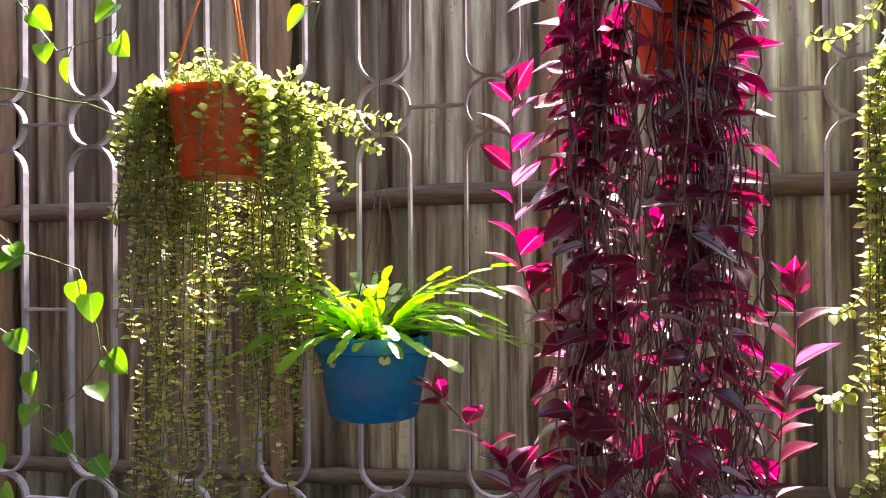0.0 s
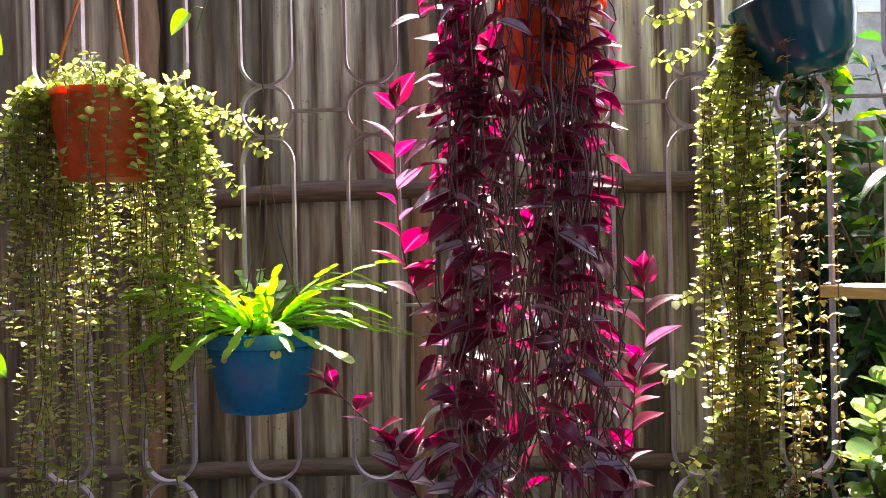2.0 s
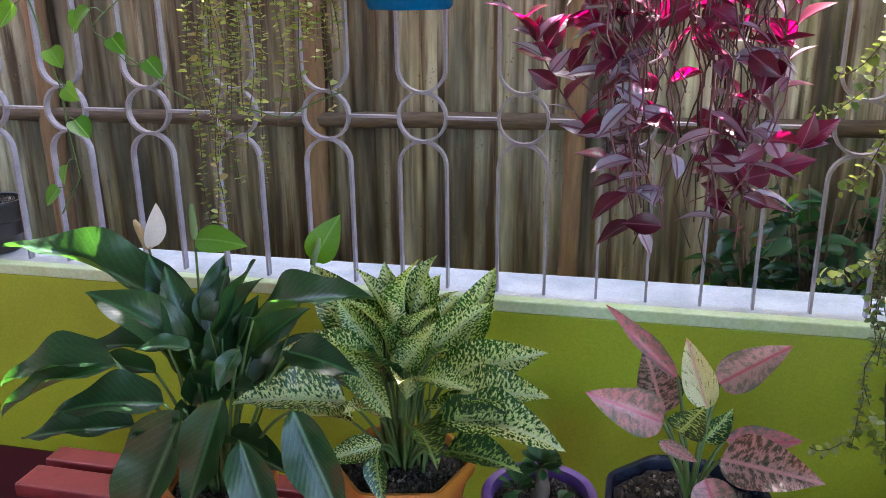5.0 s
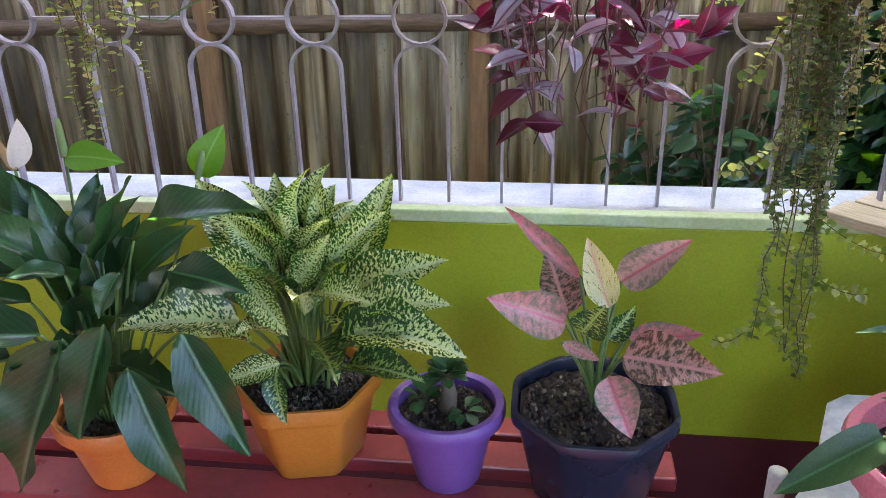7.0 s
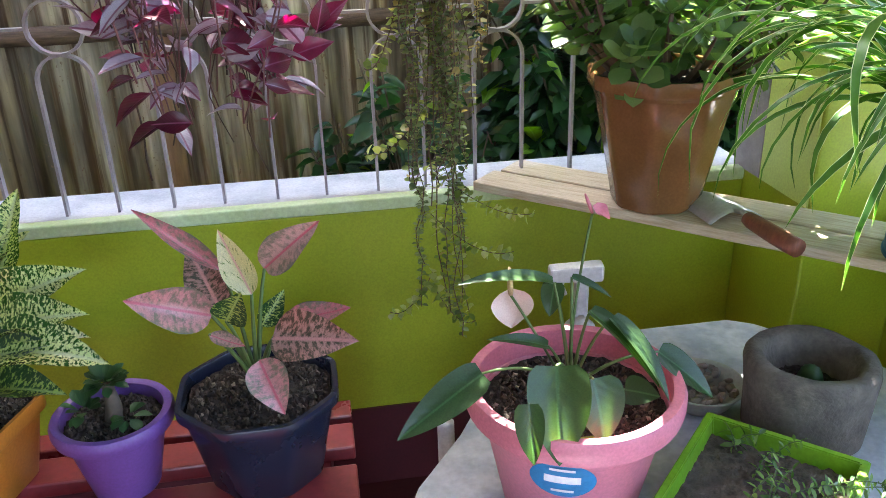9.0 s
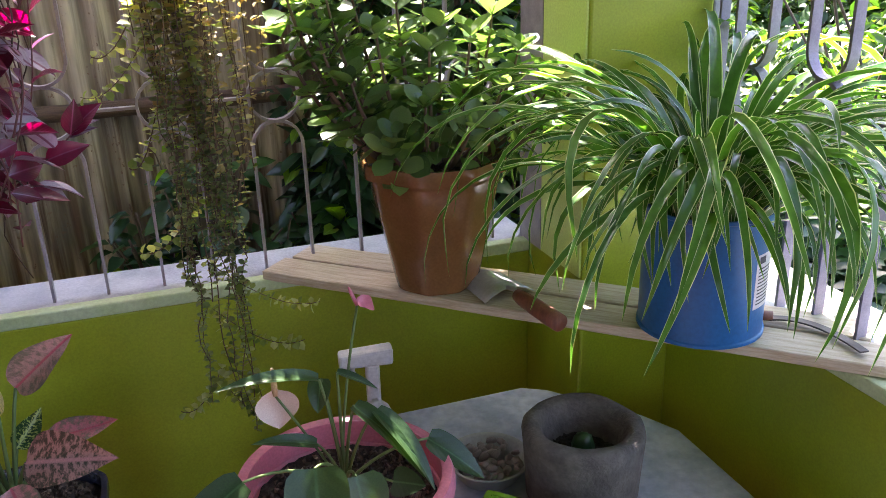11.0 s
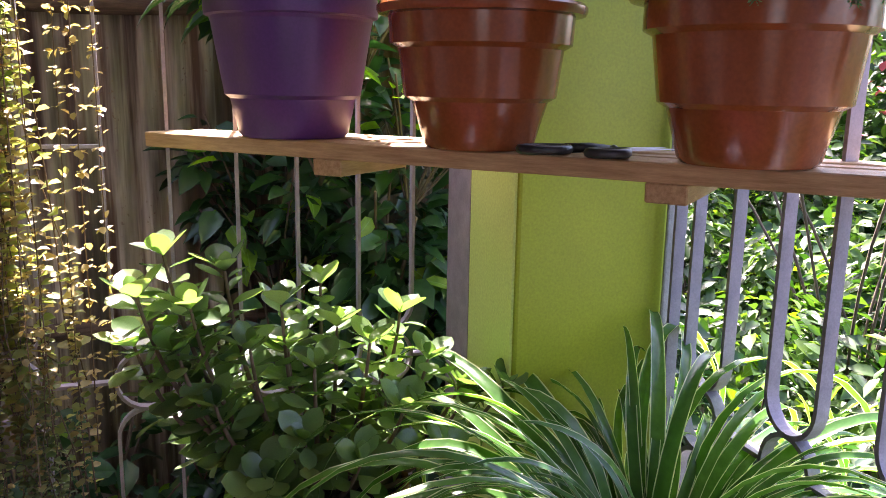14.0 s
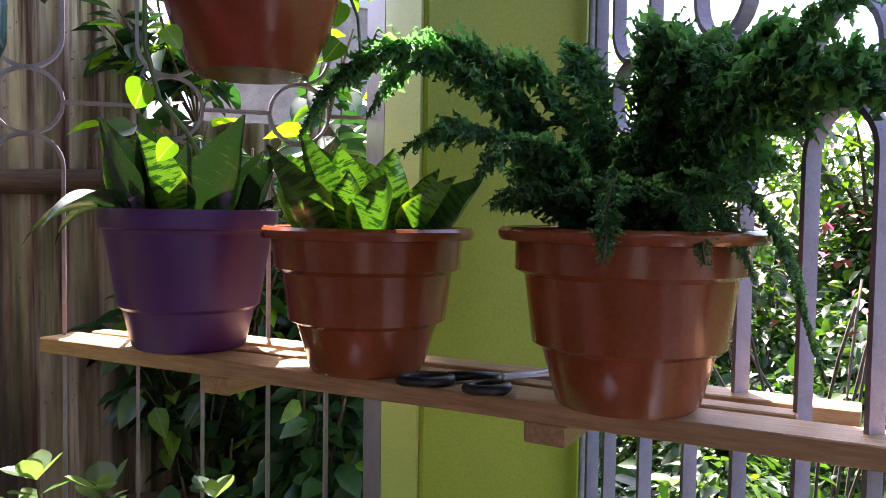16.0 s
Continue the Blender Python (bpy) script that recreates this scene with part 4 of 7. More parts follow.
for i in range(31):
    x = 0.365 + 0.13 * rnd.random() ** 0.9
    y = rnd.uniform(1.385, 1.43)
    z0 = 2.04 + rnd.uniform(-0.02, 0.02)
    bottom = rnd.choice((1.5, 1.35, 1.2, 1.1, 1.0, 0.92, 0.85, 0.6)) + rnd.uniform(-0.08, 0.08)
    xe = (0.41 + 0.17 * rnd.random() if bottom > 0.75 else 0.47 + 0.06 * rnd.random()) if bottom < 1.25 else x
    pts = []
    ph = rnd.random() * 90
    for k in range(31):
        t = k / 30
        z = z0 + (bottom - z0) * t
        s = min(1, t * 5)
        pts.append(Vector((0.47 + (x + (xe - x) * t - 0.47) * s + 0.02 * noise.noise((ph, z * 5, 0)), y + 0.02 * noise.noise((ph, 0, z * 5)), z + 0.03 * math.sin(min(1, t * 8) * math.pi))))
    curves.append([inv @ q for q in pts])
    for q in pairs([inv @ c for c in pts], 0.0125, rnd, (0.6, 1.2), 0.3, 0.3):
        zz = (p.matrix_basis @ q).translation.z
        if zz < 1.12:
            q = q @ Matrix.Scale(0.68, 4)
        # Golden leaves are commonest from 1.0 to 1.6 m, as painted sunlight.
        (gold if rnd.random() < (0.45 if 1.0 < zz < 1.6 else 0.12) else leaves).append(q)
for i in range(16):      # the dense lower growth
    x, y, z0 = rnd.uniform(0.40, 0.56), rnd.uniform(1.36, 1.43), rnd.uniform(1.12, 1.36)
    bottom, ph = rnd.choice((1.0, 0.94, 0.88, 0.8, 0.72, 0.52)) + rnd.uniform(-0.05, 0.05), rnd.random() * 90
    tight = 0.485 + (x - 0.485) * 0.75
    pts = [inv @ Vector((x + (tight - x) * k / 20 + 0.025 * noise.noise((ph, k * 0.4, 0)), y + 0.02 * noise.noise((ph, 0, k * 0.4)), z0 + (bottom - z0) * k / 20)) for k in range(21)]
    curves.append(pts)
    low += [q @ Matrix.Scale(0.66, 4) for q in pairs(pts, 0.0095, rnd, (0.6, 1.2), 0.2, 0.2)]
for sx, sy, zb in ((0.50, 1.32, 1.04), (0.515, 1.355, 1.15), (0.553, 1.38, 1.05), (0.572, 1.385, 1.10), (0.597, 1.375, 1.16)):   # bare golden strands
    pts = [inv @ Vector((sx + 0.006 * noise.noise((sx * 40, z, 0)), sy, z)) for z in [1.98 - (1.98 - zb) * k / 24 for k in range(25)]]
    curves.append(pts)
    for q0, d in along(pts, 0.027):
        for _ in range(rnd.choice((3, 5, 6))):
            gold.append(aim(q0 + Vector((rnd.uniform(-0.006, 0.006), rnd.uniform(-0.006, 0.006), rnd.uniform(-0.006, 0.006))), (rnd.uniform(-1, 1), rnd.uniform(-1, 1), rnd.uniform(-0.6, 0.5)), 0, rnd.uniform(0.4, 0.75)))
for i, (x1, z1) in enumerate(((0.30, 1.98), (0.29, 2.06), (0.33, 1.55), (0.30, 1.42), (0.32, 1.25), (0.29, 1.18), (0.37, 0.53), (0.66, 0.76), (0.63, 0.66), (0.55, 0.5), (0.35, 1.05), (0.34, 0.88))):
    x0 = 0.46 if z1 < 0.95 else 0.41
    a, b = Vector((x0, 1.41, z1 + (0.05 if z1 > 1.9 else 0.10))), Vector((x1, rnd.uniform(1.36, 1.46), z1))
    pts = [inv @ q for q in bez(a, a.lerp(b, 0.6) + Vector((0, 0, -0.06)), b, 10)]
    curves.append(pts)
    leaves += pairs(pts, 0.011, rnd, (0.6, 1.1), 0.0)
stems("vines", curves, 0.0011, M_STEMB, p)
base = small_leaf(0.021, 0.0185)
scatter("leaves", base, leaves, L_TRAIL, p)
scatter("leaves", base, gold, L_TRAIL_GOLD, p, label="leaves coloured golden for sunlight")
scatter("leaves", base, low, L_TRAIL_LOW, p, label="small green leaves toned darker for shade")

# purple tradescantia in terracotta pots
p = stand("hanging_tradescantia", 0.12, 1.40, 1.93, "terracotta hanging pot under a long curtain of magenta purple tradescantia")
pot_on(p, 0.094, 0.070, 0.15, M_THIN, rim=0.004, rim_h=0.014, soil_at=0.93)
for a in (30, 150, 270):
    b = Vector((0.088 * math.cos(radians(a)), 0.088 * math.sin(radians(a)), 0.14))
    v, f = tube([b, Vector((0, 0.03, 0.5)), Vector((0, 0.06, 0.76))], 0.0016, 5)
    put("wire", mesh_of("wire", v, f, M_WIRE), p)
rnd = random.Random(8)
tl = [leaf_mesh("leaf", 1.0, 0.58, L_TRAD, lance, rows=7, cup=-0.10, bend=b, fold=0.22, seed=s, cross=5) for s, b in enumerate((0.3, 0.7, -0.2, 0.5))]
ts = [leaf_mesh("leaf", 1.0, 0.46, L_TRADS, lance, rows=7, cup=-0.10, bend=b, fold=0.22, seed=s, cross=5) for s, b in enumerate((0.3, 0.6))]
curves, poses_ = [], []
def width_at(z):
    return 0.140 if z > 1.5 else (0.150 if z > 1.2 else 0.150 - (1.2 - z) * 0.25)
for i in range(84):
    u = rnd.uniform(-1, 1)
    bottom = rnd.choice((1.75, 1.5, 1.35, 1.22, 1.12, 1.06, 1.0)) + rnd.uniform(-0.06, 0.08)
    top = rnd.choice((2.42, 2.3, 2.1, 2.08))
    ph = rnd.random() * 70
    y = 1.40 + (rnd.uniform(-0.13, 0.06) if i % 2 else rnd.uniform(-0.13, -0.08))
    pts = []
    for k in range(25):
        z = top + (bottom - top) * k / 24
        x = 0.055 + (0.03 if z < 1.3 else 0) + u * width_at(z) * 0.85 + 0.042 * noise.noise((ph, z * 6, 0))
        pts.append(Vector((x - 0.12, y - 1.40 + 0.04 * noise.noise((0, ph, z * 4)), z - 1.93)))
    curves.append(pts)
    for q, d in along(pts, 0.058, rnd.uniform(0, 0.05)):
        zz = q.z + 1.93
        if rnd.random() < (0.40 if zz > 1.2 else 0.1):
            continue
        az = rnd.random() * 2 * math.pi if rnd.random() < 0.5 else (math.pi if u < 0 else 0) + rnd.uniform(-0.8, 0.8)
        poses_.append((q, Vector((math.cos(az), math.sin(az), rnd.uniform(-0.7, 0.25))), zz))
# side sprigs that reach out and turn up
for pts in (bez((-0.10, 1.40, 1.52), (-0.17, 1.38, 1.60), (-0.155, 1.38, 1.90)), bez((-0.06, 1.40, 1.20), (-0.12, 1.36, 1.25), (-0.27, 1.36, 1.41)), bez((0.2, 1.40, 1.30), (0.28, 1.36, 1.38), (0.27, 1.38, 1.58)), bez((0.2, 1.4, 1.15), (0.24, 1.36, 1.2), (0.25, 1.37, 1.42)), bez((-0.02, 1.40, 1.12), (-0.1, 1.36, 1.14), (-0.17, 1.36, 1.30)), bez((-0.08, 1.40, 2.1), (-0.12, 1.38, 2.0), (-0.11, 1.38, 2.12)), bez((0.16, 1.4, 1.05), (0.22, 1.37, 1.08), (0.27, 1.37, 1.13)), bez((0.1, 1.4, 1.02), (0.16, 1.37, 1.06), (0.2, 1.37, 1.05))):
    pts = [q - Vector((0.12, 1.40, 1.93)) for q in pts]
    curves.append(pts)
    for j, (q, d) in enumerate(along(pts, 0.028, 0.05)):
        s = 1 if j % 2 else -1
        poses_.append((q, Vector((s * 0.9, -0.3, 0.15)) + d * 0.7, q.z + 1.93))
    for s in (-0.6, 0.0, 0.6):
        poses_.append((pts[-1], Vector((s, -0.2, 0.1)) + (pts[-1] - pts[-2]).normalized() * 1.2, pts[-1].z + 1.93))
rnd.shuffle(poses_)
rest, rest_s = [], []
for i, (q, d, zz) in enumerate(poses_):
    ln = rnd.uniform(0.044, 0.080) * (1.08 if zz < 1.3 else 1.0)
    # More silver leaves below 1.3 m stand for the curtain's unlit part.
    silver = rnd.random() < (0.55 if zz < 1.3 else 0.18)
    m = aim(q, d, rnd.uniform(-40, 40), (ln * rnd.uniform(0.85, 1.15), ln, ln), (rnd.uniform(-0.5, 0.5), -0.8, 0.7) if rnd.random() < (0.45 if zz < 1.3 else 0.15) else None)
    if i < 290:
        put("leaf", (ts if silver else tl)[i % 2 if silver else i % 4], p, m)
    else:
        (rest_s if silver else rest).append(m)
def data_of(me):
    return [tuple(v.co) for v in me.vertices], [tuple(q.vertices) for q in me.polygons]
def uv_of(me):
    res = [(0.5, 0.5)] * len(me.vertices)
    for lp in me.loops:
        res[lp.vertex_index] = tuple(me.uv_layers[0].data[lp.index].uv)
    return res
for src, ms, mat in ((tl[0], rest, L_TRAD), (ts[0], rest_s, L_TRADS)):
    if ms:
        scatter("leaves", (*data_of(src), uv_of(src)), ms, mat, p)
stems("vines", curves, 0.0017, M_STEMP, p)
dryc = []
for i in range(96):      # bare and dry stems among the leaves
    x, y, z = rnd.uniform(-0.17, 0.10), rnd.uniform(-0.13, 0.05), rnd.uniform(-0.55, 0.2)
    drop, ph = rnd.uniform(0.2, 0.55), rnd.random() * 40
    dryc.append([Vector((x + 0.035 * noise.noise((ph, k * 0.35, 0)), y + 0.02 * noise.noise((0, k * 0.35, ph)), z - drop * k / 12)) for k in range(13)])
stems("dry_vines", dryc, 0.0015, M_STEMDRY, p)

# pothos vine down the grille in the corner
p = stand("pothos_vine", -1.02, 1.50, 2.30, "green heart-leaved pothos vine trailing down the grille", "vine")
pl = [leaf_mesh("leaf", 1.0, 0.86, L_POTHOS, heart, rows=8, cup=0.05, bend=b, fold=0.12, seed=s) for s, b in enumerate((0.4, 0.7, 0.2))]
vines = [
    [(-0.62, 1.52, 2.45), (-0.56, 1.5, 2.30), (-0.50, 1.49, 2.16), (-0.55, 1.5, 2.05)],
    [(-1.25, 1.52, 2.25), (-1.10, 1.52, 2.06), (-0.97, 1.52, 2.10), (-0.92, 1.52, 2.20)],
    [(-1.30, 1.5, 2.0), (-1.05, 1.54, 1.96), (-0.92, 1.55, 1.90), (-0.90, 1.55, 1.70), (-0.87, 1.54, 1.6)],
    [(-1.35, 1.48, 1.8), (-1.15, 1.48, 1.66), (-1.02, 1.48, 1.62), (-0.98, 1.48, 1.45), (-1.04, 1.48, 1.38), (-1.12, 1.48, 1.30)],
    [(-1.3, 1.5, 1.55), (-1.13, 1.5, 1.45), (-1.12, 1.5, 1.30), (-1.05, 1.5, 1.24), (-0.95, 1.5, 1.22)],
    [(-1.12, 1.5, 1.30), (-1.0, 1.5, 1.22), (-0.9, 1.52, 1.16), (-0.7, 1.52, 1.14), (-0.55, 1.52, 1.2)],
    [(-1.25, 1.46, 1.4), (-1.2, 1.46, 1.2), (-1.18, 1.46, 1.0), (-1.25, 1.46, 0.9)],
]
rnd = random.Random(31)
o = Vector((-1.02, 1.50, 2.30))
cs = []
for vi, vv in enumerate(vines):
    pts = []
    for a, b in zip(vv, vv[1:]):
        a, b = Vector(a), Vector(b)
        pts += [a.lerp(b, k / 6) + Vector(noise.noise_vector(a.lerp(b, k / 6) * 9)) * 0.012 for k in range(6)]
    pts = [q - o for q in pts]
    cs.append(pts)
    if vi in (2, 5):
        continue
    for q, d in along(pts, 0.085, 0.03):
        s = rnd.uniform(0.045, 0.062)
        dd = Vector((rnd.uniform(-1, 1), rnd.uniform(-0.6, 0.1), rnd.uniform(-0.6, 0.5)))
        b = q + dd.normalized() * 0.03
        v, f = tube([q, q.lerp(b, 0.5) + Vector((0, 0, 0.006)), b], 0.0012, 5)
        put("stalk", mesh_of("stalk", v, f, M_STEM), p)
        put("leaf", pl[rnd.randrange(3)], p, aim(b, (dd.x, dd.y, -0.6), rnd.uniform(-30, 30), s, face=(0, -0.7, 0.6)))
stems("vines", cs, 0.0018, M_STEM, p)

# dark pot on the sill in the far corner
p = stand("sill_pot", -1.60, 1.655, SILL + 0.006, "dark brown ribbed clay pot standing on the window sill", "plant pot")
M_DARKPOT = plain("dark_clay", (0.035, 0.028, 0.026), (0.02, 0.016, 0.015), rough=0.4)
pot_on(p, 0.075, 0.058, 0.135, M_DARKPOT, rim=0.006, rim_h=0.016, steps=((0.3, 0.005), (0.6, 0.005)), soil_at=0.88)

# ---- red bench ----
M_REDB = plain("glossy_red_bench_paint", (0.30, 0.045, 0.05), (0.20, 0.03, 0.035), scale=8, rough=0.28, fine=90)
bn = thing("bench", pose(-0.46, 1.14, -0.005), "red painted slatted wooden bench along the low wall", "bench")
for y, w in ((-0.105, 0.10), (0.03, 0.075), (0.115, 0.055)):
    part("slat", box_bm((1.46, w, 0.03), (0, y, 0.425), 0.004), M_REDB, bn)
for x in (-0.66, 0.66):
    part("crosspiece", box_bm((0.05, 0.26, 0.045), (x, 0.0, 0.3865), 0.004), M_REDB, bn)
    for y in (-0.10, 0.10):
        part("leg", box_bm((0.05, 0.05, 0.359), (x, y, 0.1845), 0.004), M_REDB, bn)
BT = 0.436

def spray(parent, variants, count, seed, base_r, z0, length, width, lift, reach, stalk_mat=M_STEM, stalk_r=0.0022, az=(0, 360), squash=(1, 1), low=-34):
    """Leaves on stalks that rise from the middle and lean outwards, inner ones steeper."""
    rnd = random.Random(seed)
    for i in range(count):
        t = (i + 0.5) / count
        a = radians(rnd.uniform(*az)) if az != (0, 360) else i * 2.399 + rnd.uniform(-0.25, 0.25)
        out = Vector((math.cos(a) * squash[0], math.sin(a) * squash[1], 0))
        h = z0 + lift * (1 - 0.72 * t ** 1.2) * rnd.uniform(0.8, 1.15) + 0.03
        rr = reach * (0.12 + 0.88 * t) * rnd.uniform(0.8, 1.1)
        s0 = out * base_r * rnd.random() + Vector((0, 0, z0))
        b = out * rr * 0.55 + Vector((0, 0, h))
        el = (1 - t) * 66 + low * t + rnd.uniform(-14, 14)
        d = out * math.cos(radians(el)) + Vector((0, 0, math.sin(radians(el))))
        ln = length * rnd.uniform(0.78, 1.1) * (0.85 + 0.25 * t)
        leaf_to(parent, variants, rnd.randrange(len(variants)), b, b + d * ln, None, rnd.uniform(-25, 25), width, stalk=s0, stalk_r=stalk_r, stalk_mat=stalk_mat)

# peace lily in an orange pot
p = stand("potted_peace_lily", -0.678, 1.06, BT, "orange plastic pot with a dark glossy peace lily on the bench")
pot_on(p, 0.093, 0.058, 0.139, M_ORANGE, rim=0.008, rim_h=0.028, steps=((0.72, 0.003),))
lv = [leaf_mesh("leaf", 1.0, 0.44, L_LILY, ovate, rows=22, cup=0.16, bend=b, fold=0.26, wave=0.085, seed=s, cross=7) for s, b in enumerate((0.5, 0.8, 1.0, 0.3))]
spray(p, lv, 16, 3, 0.03, 0.12, 0.17, 1.0, 0.26, 0.18, low=6, az=(10, 170))
spray(p, lv, 9, 13, 0.03, 0.12, 0.13, 1.1, 0.20, 0.13, low=-10, az=(200, 340))
for base, tip, face, k, w in (
        ((-0.086, 0.074, 0.411), (-0.437, 0.074, 0.51), (0, -0.3, 1), 2, 0.55),
        ((-0.038, 0.01, 0.376), (-0.212, -0.01, 0.469), (0.2, -0.6, 0.8), 2, 0.9),
        ((-0.051, -0.032, 0.391), (-0.208, -0.042, 0.375), (-0.2, -0.4, 0.9), 1, 0.8),
        ((-0.065, 0.052, 0.393), (-0.138, 0.074, 0.517), (0.5, -0.8, 0.2), 3, 1.15),
        ((-0.044, 0.063, 0.354), (-0.037, 0.084, 0.464), (0.2, -1, 0.1), 3, 1.2),
        ((-0.009, 0.01, 0.378), (0.096, 0.032, 0.502), (-0.5, -0.8, 0.3), 3, 0.8),
        ((0.09, 0, 0.44), (0.312, -0.032, 0.505), (0, -0.25, 1), 1, 0.9),
        ((0.057, 0.052, 0.357), (0.17, 0.052, 0.447), (-0.3, -0.8, 0.5), 1, 1.1),
        ((0.02, 0.074, 0.356), (0.057, 0.095, 0.447), (0, -1, 0.2), 3, 1.1),
        ((0.1, -0.074, 0.421), (0.074, -0.105, 0.362), (0, -0.8, 0.6), 1, 1.2),
        ((0.008, -0.063, 0.409), (-0.073, -0.095, 0.412), (-0.2, -0.4, 0.9), 2, 0.9),
        ((-0.019, -0.032, 0.288), (0.013, -0.032, 0.397), (0.2, -1, 0.2), 3, 0.7),
        ((-0.115, -0.095, 0.397), (-0.314, -0.115, 0.335), (-0.2, -0.4, 0.9), 1, 0.85),
        ((-0.091, -0.115, 0.396), (-0.303, -0.137, 0.293), (-0.2, -0.4, 0.9), 1, 0.8),
        ((-0.009, -0.126, 0.343), (-0.195, -0.147, 0.312), (-0.2, -0.4, 0.9), 1, 1.0),
        ((-0.073, -0.042, 0.348), (-0.206, -0.042, 0.347), (-0.2, -0.4, 0.9), 2, 0.7),
        ((-0.072, -0.115, 0.29), (-0.263, -0.147, 0.261), (-0.2, -0.4, 0.9), 0, 0.8),
        ((0.017, -0.115, 0.33), (-0.082, -0.157, 0.076), (-0.2, -0.9, 0.4), 0, 0.9),
        ((0.079, -0.105, 0.351), (0.02, -0.136, 0.168), (0, -0.9, 0.4), 3, 0.95),
        ((0.115, -0.126, 0.293), (0.197, -0.168, 0.108), (0.2, -0.9, 0.4), 0, 0.8),
        ((0.196, -0.105, 0.344), (0.293, -0.147, 0.166), (0.2, -0.9, 0.35), 3, 0.85),
        ((0.177, -0.063, 0.421), (0.305, -0.095, 0.405), (0.1, -0.6, 0.8), 1, 1.0),
        ((0.04, -0.032, 0.363), (0.028, -0.032, 0.439), (0, -1, 0.2), 3, 1.0)):
    leaf_to(p, lv, k, base, tip, face, 0, w, stalk=(base[0] * 0.2, base[1] * 0.2, 0.12), stalk_r=0.003)
sp = leaf_mesh("spathe", 1.0, 0.5, M_SPATHE, ovate, rows=10, cup=-0.3, bend=-0.3, fold=0.3)
spg = leaf_mesh("spathe", 1.0, 0.55, L_YOUNG, ovate, rows=10, cup=-0.2, bend=0.4, fold=0.2)
def spadix(parent, b, t, r, mat):
    v, f = tube([Vector(b).lerp(Vector(t), k / 6) for k in range(7)], r, 10, taper=[0.75, 1, 1.05, 1, 0.95, 0.8, 0.4])
    put("spadix", mesh_of("spadix", v, f, mat), parent)
for b, col, sv in (((-0.161, 0.115, 0.51), M_SPADIX, "white"), ((-0.068, 0.115, 0.533), M_SPADIXG, "green"), ((0.132, 0.168, 0.487), M_SPADIXG, "lime")):
    b = Vector(b)
    v, f = tube(bez((b.x * 0.2, 0, 0.12), (b.x * 0.6, b.y * 0.5, 0.3), b, 8), 0.0024, 6)
    put("flower_stalk", mesh_of("flower_stalk", v, f, M_STEM), p)
    if sv == "white":
        spadix(p, b, b + Vector((-0.03, 0.01, 0.05)), 0.0075, col)
        put("spathe", sp, p, aim(b, (0.12, 0.1, 1), 0, (0.09, 0.09, 0.09), (0.9, -0.4, 0)), "white curled spathe")
    elif sv == "green":
        spadix(p, b, b + Vector((-0.012, 0.02, 0.06)), 0.007, col)
        put("spathe", spg, p, aim(b, (1, -0.1, 0.06), 20, (0.10, 0.10, 0.10), (0, -0.5, 1)), "pale green spathe")
    else:
        spadix(p, b + Vector((0.002, -0.012, 0)), b + Vector((0.02, -0.015, 0.05)), 0.006, col)
        put("spathe", spg, p, aim(b, (0.45, 0.0, 0.8), 0, (0.11, 0.10, 0.10), (0.1, -1, 0.1)), "lime green spathe")

# speckled aglaonema in an ochre six-sided pot
p = stand("potted_aglaonema", -0.366, 1.145, BT, "ochre six-sided plastic pot with a cream speckled aglaonema on the bench")
pot_on(p, 0.126, 0.092, 0.160, M_OCHRE, sides=6, start=radians(12), rim=0.006, rim_h=0.03, lip="flat", soil_at=0.86)
lv = [leaf_mesh("leaf", 1.0, 0.40, L_AGL, ovate, rows=18, cup=0.12, bend=b, fold=0.42, wave=0.06, seed=s, cross=7) for s, b in enumerate((0.3, 0.7, 1.15))]
lv.append(leaf_mesh("leaf", 1.0, 0.40, L_AGLD, ovate, rows=12, cup=0.10, bend=0.7, fold=0.40, wave=0.05, seed=8))
spray(p, lv, 36, 17, 0.05, 0.15, 0.14, 1.15, 0.23, 0.17, stalk_r=0.0028, low=4)
